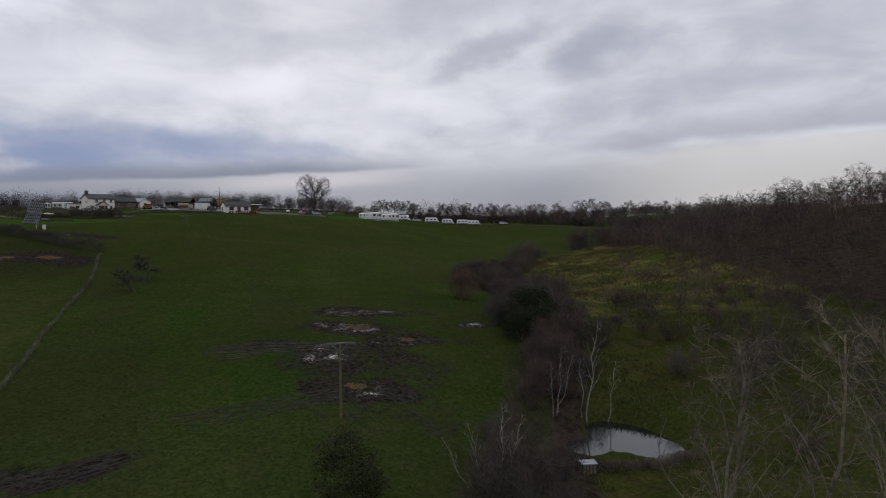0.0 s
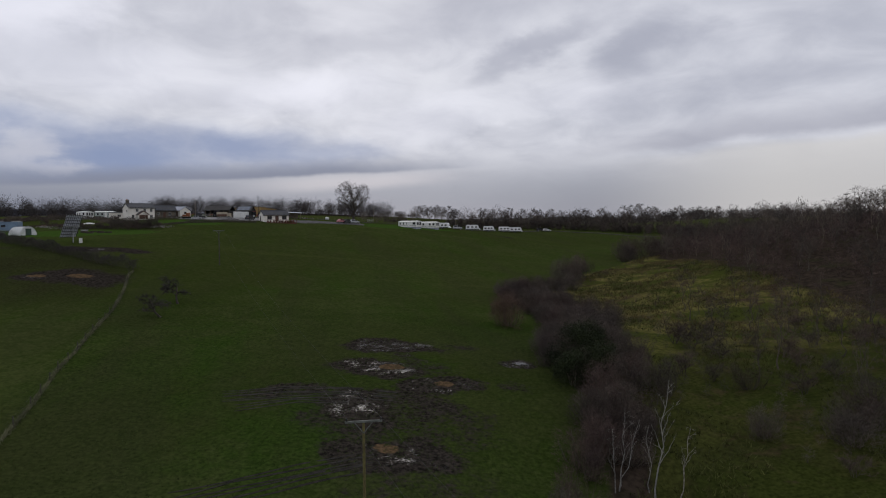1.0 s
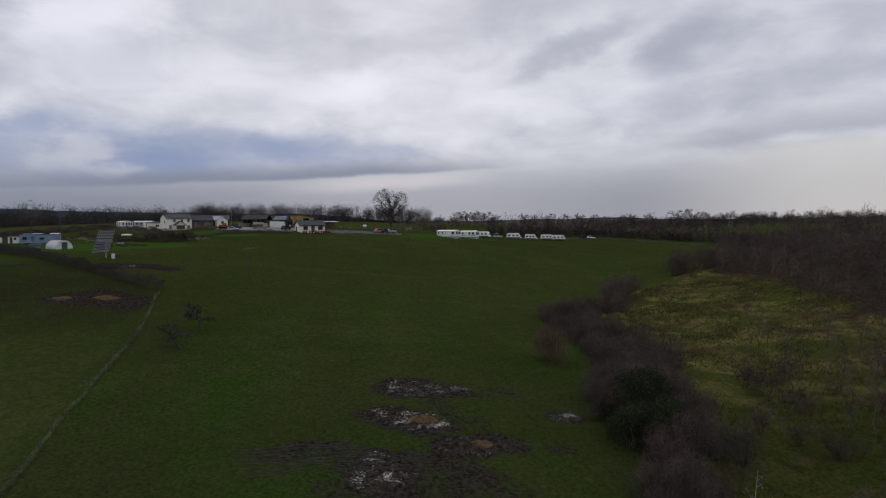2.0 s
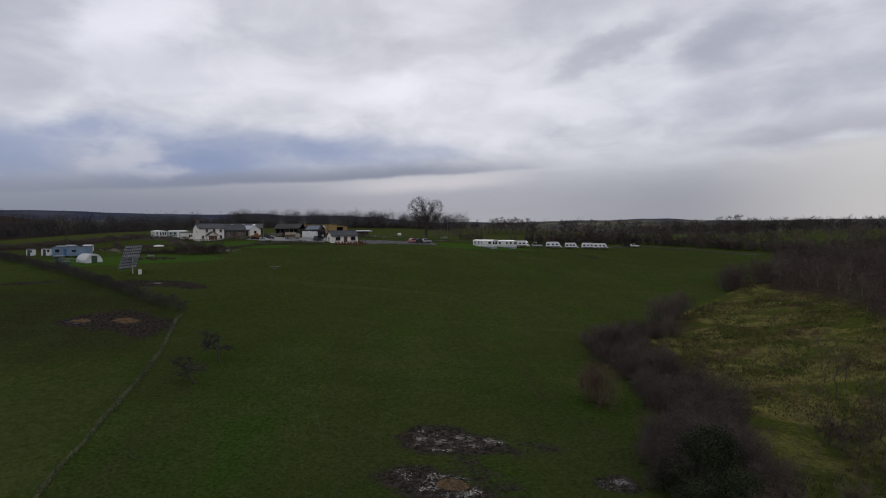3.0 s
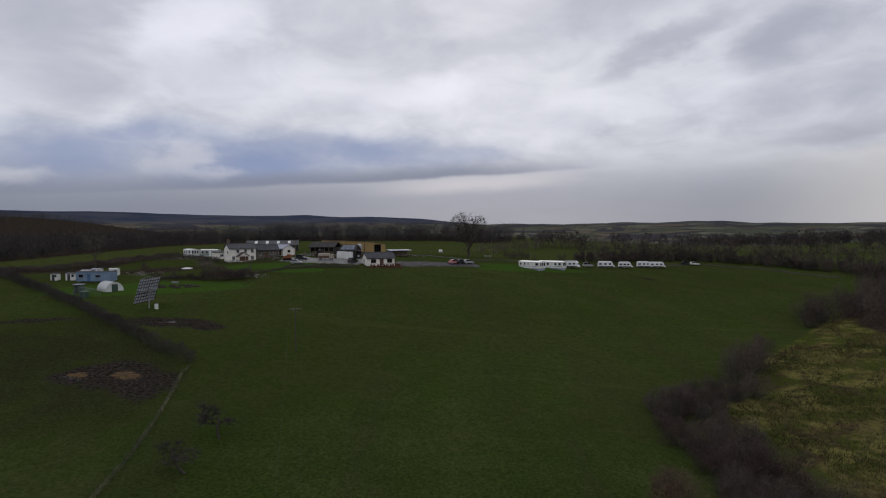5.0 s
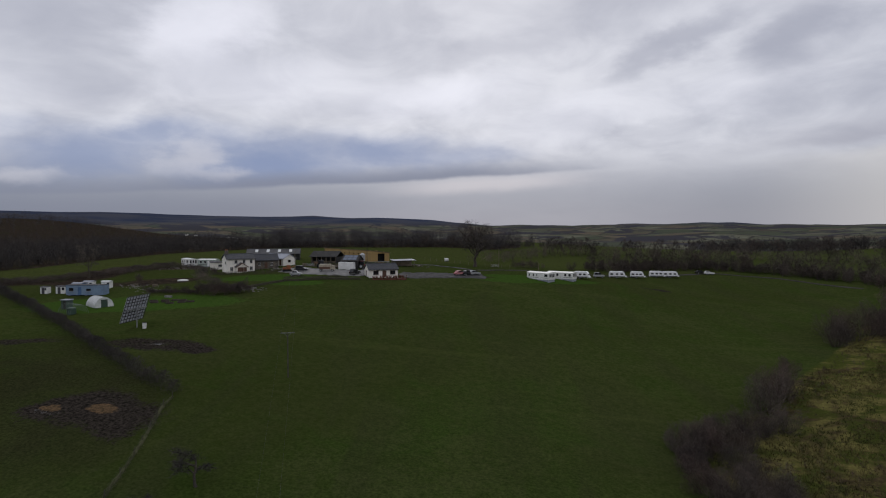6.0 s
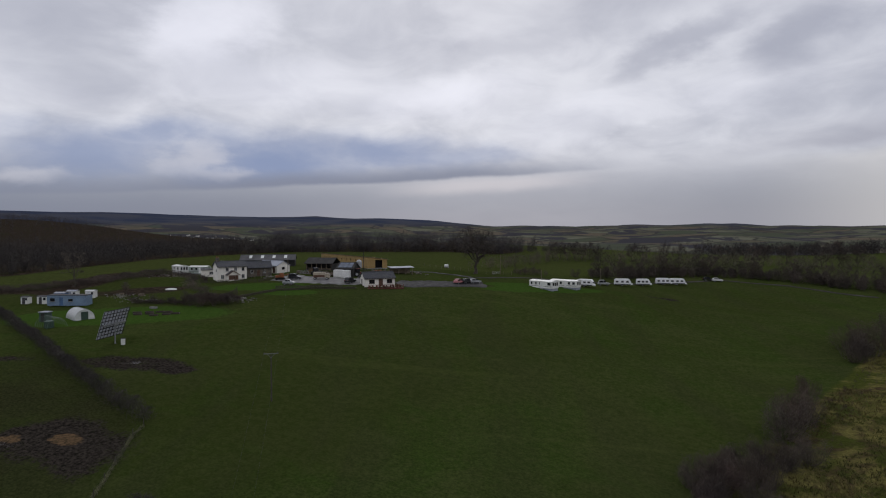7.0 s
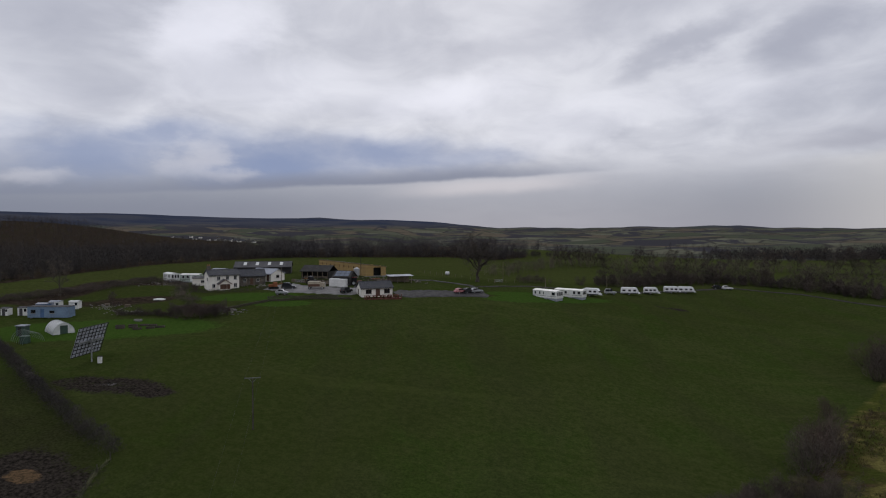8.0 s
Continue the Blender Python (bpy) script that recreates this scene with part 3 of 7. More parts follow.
def prism(bm, profile, x0, x1):
    """A profile in y, z drawn out along x."""
    a = [bm.verts.new((x0, y, z)) for y, z in profile]
    b = [bm.verts.new((x1, y, z)) for y, z in profile]
    k = len(profile)
    for i in range(k):
        bm.faces.new((a[i], a[(i + 1) % k], b[(i + 1) % k], b[i]))
    bm.faces.new(a[::-1])
    bm.faces.new(b)
    bmesh.ops.recalc_face_normals(bm, faces=bm.faces[:])
    return bm


def wall(bm, length, high, thick, holes=()):
    """A wall along x from 0, its outer face at y = 0, with openings (x0, x1, z0, z1) right through it: one closed mesh."""
    xs = sorted({0, length, *[h[0] for h in holes], *[h[1] for h in holes]})
    zs = sorted({0, high, *[h[2] for h in holes], *[h[3] for h in holes]})
    nodes = {}

    def at(i, k, y):
        if (i, k, y) not in nodes:
            nodes[i, k, y] = bm.verts.new((xs[i], y, zs[k]))
        return nodes[i, k, y]

    def solid(i, k):
        if not (0 <= i < len(xs) - 1 and 0 <= k < len(zs) - 1):
            return False
        cx, cz = (xs[i] + xs[i + 1]) / 2, (zs[k] + zs[k + 1]) / 2
        return not any(h[0] < cx < h[1] and h[2] < cz < h[3] for h in holes)

    for i in range(len(xs) - 1):
        for k in range(len(zs) - 1):
            if not solid(i, k):
                continue
            for y in (0, thick):
                bm.faces.new((at(i, k, y), at(i + 1, k, y), at(i + 1, k + 1, y), at(i, k + 1, y)))
            for (di, dk), ((ai, ak), (bi, bk)) in (((-1, 0), ((i, k), (i, k + 1))), ((1, 0), ((i + 1, k), (i + 1, k + 1))), ((0, -1), ((i, k), (i + 1, k))), ((0, 1), ((i, k + 1), (i + 1, k + 1)))):
                if not solid(i + di, k + dk):
                    bm.faces.new((at(ai, ak, 0), at(bi, bk, 0), at(bi, bk, thick), at(ai, ak, thick)))
    bmesh.ops.recalc_face_normals(bm, faces=bm.faces[:])
    return bm


# ---- trees and shrubs ----
def branches(rng, high, spread, trunk_r, stems=1, levels=4, fork=4, lift=0.5, clear=0.25, wander=0.16, reach=1.0):
    """Limbs of a bare tree, as chains of points with radii; the finest are left to the twigs."""
    chains, tips = [], []

    def limb(p, d, length, r, level):
        steps = 5 if level == 0 else 4 if level < 3 else 3
        pts, cur, way_ = [(p.copy(), r)], p.copy(), d.normalized()
        for i in range(steps):
            way_ = (way_ + Vector((rng.gauss(0, wander), rng.gauss(0, wander), rng.gauss(0, wander * 0.6) + 0.05 * lift))).normalized()
            cur = cur + way_ * (length / steps)
            pts.append((cur.copy(), max(0.012, r * (1 - 0.62 * (i + 1) / steps))))
        chains.append((level, pts))
        if level >= levels - 1:
            tips.append((pts, length))
            return
        n = fork + rng.randint(0, 2) if level else fork + 3
        for k in range(n):
            f = (clear + (1 - clear) * (k + rng.random()) / n) if level == 0 else 0.25 + 0.75 * (k + rng.random()) / n
            j = min(steps - 1, int(f * steps))
            q, rr = pts[j][0].lerp(pts[j + 1][0], f * steps - j), pts[j][1] * 0.62
            side = Vector((rng.gauss(0, 1), rng.gauss(0, 1), rng.gauss(0, 0.35))).normalized()
            out_ = (way_ * (0.55 + lift * 0.5) + side * spread * (1.25 - 0.45 * f)).normalized()
            limb(q, out_, length * reach * rng.uniform(0.45, 0.68) * (1.15 - 0.35 * f if level == 0 else 1), rr, level + 1)

    for s in range(stems):
        a = 6.28 * s / stems + rng.random()
        lean = 0.0 if stems == 1 else rng.uniform(0.15, 0.5)
        at = Vector((0.25 * math.cos(a), 0.25 * math.sin(a), -0.3)) if stems > 1 else Vector((0, 0, -0.3))
        limb(at, Vector((lean * math.cos(a), lean * math.sin(a), 1)), high * rng.uniform(0.62, 0.75), trunk_r, 0)
    return chains, tips


def crowned(rng, high, radius, trunk_r, clear=0.3, limbs=8, boughs=5, sprays=4, top=0.62, flat=-0.35, rise=0.35, bend=0.035):
    """Limbs of a round-headed tree: each limb bends out and up towards a domed crown."""
    mid_, semi = Vector((0, 0, high * (1 + clear) / 2)), Vector((radius, radius, high * (1 - clear) / 2))
    chains, tips = [], []

    def inside(p):
        v = Vector(((p.x - mid_.x) / semi.x, (p.y - mid_.y) / semi.y, (p.z - mid_.z) / semi.z))
        return p if v.length < 1 else Vector((mid_.x + v.x / v.length * semi.x, mid_.y + v.y / v.length * semi.y, mid_.z + v.z / v.length * semi.z))

    def arc(a, way_, b, r, level, steps):
        l = (b - a).length
        c = a + way_.normalized() * l * 0.45
        pts = []
        for i in range(steps + 1):
            k = i / steps
            p = a * (1 - k) ** 2 + c * 2 * k * (1 - k) + b * k * k
            if 0 < i < steps:
                p += Vector((rng.gauss(0, 1), rng.gauss(0, 1), rng.gauss(0, 0.7))) * l * bend
            pts.append((p, max(0.01, r * (1 - 0.7 * k))))
        chains.append((level, pts))
        return pts

    def on(pts, f):
        j = min(len(pts) - 2, int(f * (len(pts) - 1)))
        k = f * (len(pts) - 1) - j
        return pts[j][0].lerp(pts[j + 1][0], k), pts[j][1], pts[j + 1][0] - pts[j][0]

    trunk = arc(Vector((0, 0, -0.3)), Vector((rng.gauss(0, 0.06), rng.gauss(0, 0.06), 1)), Vector((rng.gauss(0, 0.04), rng.gauss(0, 0.04), top)) * high, trunk_r, 0, 6)
    for i in range(limbs):
        e = flat + (0.96 - flat) * ((i + 0.5) / limbs) ** 0.9
        a_ = 2.4 * i + rng.uniform(-0.4, 0.4)
        s = math.sqrt(max(0, 1 - e * e))
        goal = mid_ + Vector((s * math.cos(a_) * semi.x, s * math.sin(a_) * semi.y, e * semi.z)) * rng.uniform(0.85, 1.02)
        f = min(0.98, (clear * 0.75 + (top - clear * 0.75) * (i + rng.random()) / limbs) / top)
        p, r, d = on(trunk, f)
        out_ = (goal - p).normalized()
        limb = arc(p, out_ + Vector((0, 0, rise)), goal, r * 0.58, 1, 6)
        for j in range(boughs):
            q, r2, d2 = on(limb, 0.22 + 0.75 * (j + rng.random()) / boughs)
            w = Vector((rng.gauss(0, 1), rng.gauss(0, 1), rng.gauss(0.35, 0.8))).normalized()
            bough = arc(q, d2.normalized() + w * 0.6, inside(q + (d2.normalized() * 0.7 + w).normalized() * radius * rng.uniform(0.35, 0.6)), r2 * 0.6, 2, 4)
            for k in range(sprays):
                u, r3, d3 = on(bough, 0.2 + 0.8 * (k + rng.random()) / sprays)
                w = Vector((rng.gauss(0, 1), rng.gauss(0, 1), rng.gauss(0.4, 0.8))).normalized()
                l = radius * rng.uniform(0.18, 0.34)
                tips.append((arc(u, d3.normalized() + w * 0.5, inside(u + (d3.normalized() * 0.6 + w).normalized() * l), r3 * 0.55, 3, 3), l))
    return chains, tips


def round_kind(seed, high, radius, trunk_r, count, long, wide, wood, twig, full=False, **more):
    rng = random.Random(seed)
    chains, tips = crowned(rng, high, radius, trunk_r, **more)
    return {"trunk": wood_mesh("trunk", chains, 0, 0, wood), "branchwork": wood_mesh("branchwork", chains, 1, 3 if full else 2, wood),
            "crown": twig_mesh("crown", rng, tips, count, long, wide, twig)}


def wood_mesh(name, chains, low, top, mat):
    """The limbs of the levels low to top, as tapering tubes."""
    vs, fs = [], []
    for level, pts in chains:
        if not low <= level <= top:
            continue
        n = 7 if level == 0 else 4 if level == 1 else 3
        start = len(vs)
        for i, (p, r) in enumerate(pts):
            d = (pts[min(i + 1, len(pts) - 1)][0] - pts[max(i - 1, 0)][0]).normalized()
            u = d.orthogonal().normalized()
            w = d.cross(u)
            flare = 1.5 if level == 0 and i == 0 else 1.0
            vs += [tuple(p + (u * math.cos(6.2832 * k / n) + w * math.sin(6.2832 * k / n)) * r * flare) for k in range(n)]
        for i in range(len(pts) - 1):
            for k in range(n):
                a, b = start + i * n + k, start + i * n + (k + 1) % n
                fs.append((a, b, b + n, a + n))
    me = bpy.data.meshes.new(name)
    me.from_pydata(vs, [], fs)
    me.polygons.foreach_set("use_smooth", np.ones(len(fs), bool))
    me.materials.append(mat)
    return me


def twig_mesh(name, rng, tips, count, long, wide, mat, stalks=True, droop=0.0):
    """A haze of fine twigs along the outer limbs: slim tapering blades with side shoots."""
    vs, fs = [], []
    for pts, length in tips:
        if stalks:
            q = pts[0][0] - pts[-1][0]
            s = q.orthogonal().normalized() * wide * 1.4
            k = len(vs)
            vs += [tuple(pts[0][0] - s), tuple(pts[0][0] + s), tuple(pts[-1][0])]
            fs.append((k, k + 1, k + 2))
        for _ in range(count):
            j = rng.randrange(len(pts) - 1)
            p = pts[j][0].lerp(pts[j + 1][0], rng.random())
            axis_ = (pts[j + 1][0] - pts[j][0]).normalized()
            d = (axis_ * 0.7 + Vector((rng.gauss(0, 1), rng.gauss(0, 1), rng.gauss(0.25 - droop, 0.7))).normalized()).normalized()
            l = long * rng.uniform(0.45, 1.25)
            side = d.orthogonal().normalized() * wide * rng.uniform(0.6, 1.2)
            side.rotate(Matrix.Rotation(rng.random() * 6.28, 3, d))
            k = len(vs)
            vs += [tuple(p - side), tuple(p + side), tuple(p + d * l)]
            fs.append((k, k + 1, k + 2))
    me = bpy.data.meshes.new(name)
    me.from_pydata(vs, [], fs)
    me.materials.append(mat)
    return me


def tree_kind(seed, high, spread, trunk_r, count, long, wide, wood, twig, full=False, **more):
    rng = random.Random(seed)
    chains, tips = branches(rng, high, spread, trunk_r, **more)
    levels = more.get("levels", 4)
    return {"trunk": wood_mesh("trunk", chains, 0, 0, wood), "branchwork": wood_mesh("branchwork", chains, 1, levels if full else levels - 2, wood),
            "crown": twig_mesh("crown", rng, tips, count, long, wide, twig)}


def leaf_crown(name, rng, radius, high, count, size, mat):
    """Evergreen mass of many small pointed leaves, set in uneven clumps."""
    vs, fs = [], []
    clumps = []
    for _ in range(46):
        a, e = rng.uniform(0, 6.28), rng.uniform(0.05, 1.0)
        rr = radius * math.sqrt(1 - (e * 0.92) ** 2) * rng.uniform(0.55, 1.0)
        clumps.append(Vector((rr * math.cos(a), rr * math.sin(a), high * (0.08 + 0.85 * e) * rng.uniform(0.85, 1.1))))
    for _ in range(count):
        c = rng.choice(clumps)
        p = c + Vector((rng.gauss(0, 1), rng.gauss(0, 1), rng.gauss(0, 0.9))) * radius * 0.17
        p.z = max(p.z, 0.05)
        d = Vector((rng.gauss(0, 1), rng.gauss(0, 1), rng.gauss(0.3, 1))).normalized()
        s = d.orthogonal().normalized()
        s.rotate(Matrix.Rotation(rng.random() * 6.28, 3, d))
        l = size * rng.uniform(0.6, 1.4)
        k = len(vs)
        vs += [tuple(p), tuple(p + d * l * 0.5 + s * l * 0.28), tuple(p + d * l), tuple(p + d * l * 0.5 - s * l * 0.28)]
        fs.append((k, k + 1, k + 2, k + 3))
    me = bpy.data.meshes.new(name)
    me.from_pydata(vs, [], fs)
    me.materials.append(mat)
    return me


def plant(kind, name, x, y, scale=1.0, turn=0.0, label="", category="tree", group="", tall=1.0, sink=0.0):
    ob = thing(name, Matrix.LocRotScale((x, y, hz(x, y) - sink), Euler((0, 0, turn)), (scale, scale, scale * tall)), label, category, group)
    for key, me in kind.items():
        part_of(key, me, None, ob)
    return ob


def domed_kind(seed, high, radius, sprays, twig):
    """A dense bare bush: many stems fan out of the stool into a domed haze of upright shoots."""
    rng = random.Random(seed)
    lobes = [(Vector((rng.uniform(-0.72, 0.72) * radius, rng.uniform(-0.72, 0.72) * radius, high * rng.uniform(0.14, 0.52))), radius * rng.uniform(0.4, 0.62), high * rng.uniform(0.3, 0.42)) for _ in range(9)]
    stems, tips = [], []
    for _ in range(26):
        c, r, h = rng.choice(lobes)
        goal = c + Vector((rng.gauss(0, 0.5) * r, rng.gauss(0, 0.5) * r, h * rng.uniform(0.0, 0.8)))
        a = Vector((goal.x * 0.18, goal.y * 0.18, -0.2))
        bow = a.lerp(goal, 0.5) + Vector((goal.x * 0.12, goal.y * 0.12, -0.1 * high))
        stems.append((1, [(a, 0.045), (bow, 0.03), (goal, 0.012)]))
    for _ in range(sprays):
        c, r, h = rng.choice(lobes)
        v = Vector((rng.gauss(0, 1), rng.gauss(0, 1), rng.gauss(0.25, 0.9))).normalized()
        k = rng.random() ** 0.4
        p = c + Vector((v.x * r * k, v.y * r * k, v.z * h * k))
        p.z = max(p.z, 0.1)
        d = (Vector((p.x, p.y, 0)) * (0.7 / radius) + Vector((rng.gauss(0, 0.55), rng.gauss(0, 0.55), rng.gauss(0.7, 0.4)))).normalized()
        l = rng.uniform(0.35, 0.8)
        tips.append(([(p - d * l * 0.5, 0.01), (p + d * l * 0.5, 0.005)], l))
    return {"branchwork": wood_mesh("branchwork", stems, 1, 1, BARK), "crown": twig_mesh("crown", rng, tips, 3, 0.42, 0.0085, twig)}


OAKS = [round_kind(s, 10.5, 3.9, 0.2, 10, 1.0, 0.018, BARK, TWIG if s % 2 else TWIG_GREY, clear=0.25) for s in (1, 2, 3, 4)]
HEDGE_TREES = [round_kind(s, 9, 3.6 + 0.4 * (s % 3), 0.16, 14, 1.1, 0.024, DARK_BARK, TWIG, clear=0.15, limbs=9, flat=-0.6) for s in (5, 6, 7, 8)]
SLIM = [round_kind(s, 10.5, 2.3, 0.11, 8, 0.8, 0.013, ASH_BARK if s == 12 else BARK, TWIG_RED if s % 2 else TWIG, clear=0.3, limbs=7, boughs=4, sprays=3, top=0.75, flat=-0.2) for s in (11, 12, 13)]
SHRUBS = [tree_kind(s, 4.2, 0.85, 0.05, 12, 0.75, 0.014, BARK, TWIG if s % 3 else TWIG_RED, levels=3, fork=3, lift=0.5, stems=5, clear=0.15) for s in (21, 22, 23, 24)]
BUSHES = [domed_kind(s, 4.6, 2.5, 1350, TWIG if s % 3 else TWIG_RED) for s in (25, 26, 27, 28)]
RUSSET_BUSH = domed_kind(29, 4.6, 3.0, 2200, TWIG_ORANGE)
THORNS = [tree_kind(s, 4.4, 1.15, 0.13, 16, 0.5, 0.012, DARK_BARK, TWIG_WOOD, True, levels=4, fork=3, lift=0.15, stems=1, clear=0.35, wander=0.25) for s in (31, 32)]
BIRCHES = [round_kind(s, 12, 1.25, 0.085, 5, 0.45, 0.006, BIRCH_BARK, TWIG, True, clear=0.38, limbs=9, boughs=2, sprays=3, top=0.95, flat=-0.7, rise=0.7, bend=0.02) for s in (41, 42, 43)]
ASHES = [round_kind(s, 15.4, 2.8, 0.12, 9, 0.7, 0.0075, ASH_BARK, TWIG_ASH, True, clear=0.22, limbs=11, boughs=5, sprays=3, top=0.9, flat=-0.3, rise=0.75, bend=0.016) for s in (51, 52, 53)]
BIG_ASH = round_kind(63, 15.8, 7.4, 0.55, 7, 1.3, 0.022, DARK_BARK, TWIG, True, clear=0.26, limbs=15, boughs=7, sprays=5, top=0.5, flat=-0.35, rise=0.22)
EVER_RNG = random.Random(71)
HOLLY = {"trunk": SHRUBS[0]["trunk"], "crown": leaf_crown("crown", EVER_RNG, 2.6, 4.6, 9000, 0.16, EVERGREEN)}
PINE_BUSH = {"trunk": SHRUBS[0]["trunk"], "crown": leaf_crown("crown", EVER_RNG, 1.7, 4.6, 15000, 0.1, CONIFER)}


def woodland_far(name, spots, seed, label, mat, high=9.0, blades=44, base=0.25, fat=1.0, fine=1.0, category="woodland"):
    """A distant wood: hundreds of rounded crowns of short twigs on slim stems, one object."""
    rng = np.random.RandomState(seed)
    sp = np.array(spots)
    n = len(sp)
    z = height(sp[:, 0], sp[:, 1])
    hh = high * rng.uniform(0.65, 1.2, n)
    rad = hh * rng.uniform(0.28, 0.42, n)
    # twigs: points in an uneven ellipsoid, each a slim kite that points out and up
    v = rng.normal(size=(n, blades, 3))
    v /= np.linalg.norm(v, axis=2, keepdims=True)
    lump = 1 + 0.25 * np.sin(v @ rng.normal(size=3) * 5 + rng.uniform(0, 6, (n, 1)))
    q = v * (rng.uniform(0.12, 1, (n, blades)) ** 0.45 * lump)[..., None]
    mid_h = (base + 1) / 2
    p = np.empty((n, blades, 3))
    p[..., 0] = sp[:, None, 0] + q[..., 0] * rad[:, None]
    p[..., 1] = sp[:, None, 1] + q[..., 1] * rad[:, None]
    p[..., 2] = (z + hh * mid_h)[:, None] + q[..., 2] * (hh * (1 - base) / 2)[:, None]
    d = v + rng.normal(size=v.shape) * 0.5 + np.array([0, 0, 0.5])
    d /= np.linalg.norm(d, axis=2, keepdims=True)
    ln = (hh[:, None] * rng.uniform(0.10, 0.24, (n, blades)) * fine)[..., None]
    sd = np.cross(d, rng.normal(size=d.shape))
    sd /= np.linalg.norm(sd, axis=2, keepdims=True) + 1e-6
    sd *= ln * 0.055 * fat
    blades_v = np.stack([p - d * ln * 0.5 - sd, p - d * ln * 0.5 + sd, p + d * ln * 0.5], 2).reshape(-1, 3)
    # stems: three slim blades from the root into the crown
    root = np.stack([sp[:, 0], sp[:, 1], z - 0.3], -1)
    stems = []
    for _ in range(3):
        tip = root + np.stack([rng.normal(0, 0.3, n) * rad, rng.normal(0, 0.3, n) * rad, hh * rng.uniform(0.6, 0.9, n)], -1)
        side = np.stack([rng.normal(size=n), rng.normal(size=n), np.zeros(n)], -1)
        side *= (hh * 0.007)[:, None] / (np.linalg.norm(side, axis=1, keepdims=True) + 1e-6)
        stems.append(np.stack([root - side, root + side, tip], 1))
    allv = np.concatenate([blades_v, np.concatenate(stems, 0).reshape(-1, 3)])
    me = bpy.data.meshes.new(name)
    me.from_pydata(allv.tolist(), [], np.arange(len(allv)).reshape(-1, 3).tolist())
    me.materials.append(mat)
    return tagged(new(name, me), label, category, kind="stuff")


def scatter(seed, count, test, x0, x1, y0, y1, gap):
    rng, out = random.Random(seed), []
    for _ in range(count * 30):
        x, y = rng.uniform(x0, x1), rng.uniform(y0, y1)
        if test(x, y) and all((x - a) ** 2 + (y - b) ** 2 > gap * gap for a, b in out):
            out.append((x, y))
        if len(out) >= count:
            break
    return out


def edge_x(y):
    return float(np.interp(y, [p[1] for p in SCRUB_EDGE], [p[0] for p in SCRUB_EDGE]))


TREE_RNG = random.Random(5)


def turn_any():
    return TREE_RNG.uniform(0, 6.28)


# the wood on the rising ground beyond the rough meadow
def in_wood(x, y):
    if y > 230:
        return x > 63 + max(0, y - 245) * 0.36 and x + y < 470
    return x > 60 + 6 * math.sin(y * 0.07)


for i, (x, y) in enumerate(scatter(101, 290, in_wood, 50, 190, 45, 330, 5.4)):
    kind = (OAKS[i % 4], SLIM[i % 3], SLIM[(i + 1) % 3])[i % 3]
    plant(kind, "bare_tree", x, y, TREE_RNG.uniform(0.7, 1.0) * (1.0 if i % 3 == 0 else 0.78) * (1.28 if x > 95 else 1.0), turn_any(), "leafless brown-twigged tree in the hillside wood", "tree", "hillside wood")
# thin trees on the near grassy fringe of that wood
for i, (x, y) in enumerate(scatter(102, 40, lambda x, y: x > edge_x(y) + 22, 30, 62, 62, 128, 4.5)):
    plant(SLIM[(i % 2) * 2], "bare_tree", x, y, TREE_RNG.uniform(0.5, 0.85), turn_any(), "slim leafless tree on the grassy wood fringe", "tree", "fringe trees")
# shrubs on the pasture's edge
for i, (x, y) in enumerate(scatter(103, 92, lambda x, y: 0.6 < x - edge_x(y) < (10.5 if y > 77 else 3.5), 2, 24, 62, 160, 2.1)):
    plant(BUSHES[i % 4], "shrub", x, y, TREE_RNG.uniform(0.7, 1.2), turn_any(), "leafless purple-brown shrub in the overgrown hedge", "shrub", "overgrown hedge")
for x, y, s in ((19.5, 168, 1.7), (22.0, 172, 1.8), (24.5, 176, 1.4), (48, 226, 1.9), (54, 232, 2.1), (58, 238, 2.1), (64, 246, 2.2), (50, 238, 1.6), (30, 195, 0.9)):
    plant(BUSHES[int(x) % 4], "shrub", x, y, s, turn_any(), "rounded leafless shrub standing in the grass", "shrub", "lone shrubs")
plant(RUSSET_BUSH, "shrub", 3.7, 108.6, 1.45, 0.6, "russet leafless bush standing alone in the grass", "shrub", "lone shrubs")
for x, y, s in ((10.5, 84, 1.15), (13, 80, 1.0), (12.5, 88, 1.05), (9.6, 79, 0.85)):
    plant(HOLLY, "holly_bush", x, y, s, turn_any(), "dark evergreen bush among bare shrubs", "bush", "evergreen bushes")
plant(PINE_BUSH, "conifer_bush", -6.0, 38.5, 1.4, 0, "dark green upright conifer bush in the grass", "bush", tall=0.8)
for i, (x, y) in enumerate(scatter(104, 24, lambda x, y: x > np.interp(y, [38, 50, 60, 66, 75], [1.5, 3.5, 6, 8.5, 10]) and (x < 8.6 or y > 62.5), 1, 15, 38, 72, 1.9)):
    plant(BUSHES[i % 4], "shrub", x, y, TREE_RNG.uniform(0.6, 1.0), turn_any(), "leafless red-brown shrub by the pond", "shrub", "pond shrubs")
for i, (x, y) in enumerate(scatter(105, 44, lambda x, y: (x - 16) ** 2 + (y - 54) ** 2 > 70 and (y > 76 or x > 27), 17, 58, 44, 104, 3.2)):
    plant(SHRUBS[i % 4], "shrub", x, y, TREE_RNG.uniform(0.5, 0.9), turn_any(), "leafless grey-brown shrub in rough grass", "shrub", "meadow shrubs")
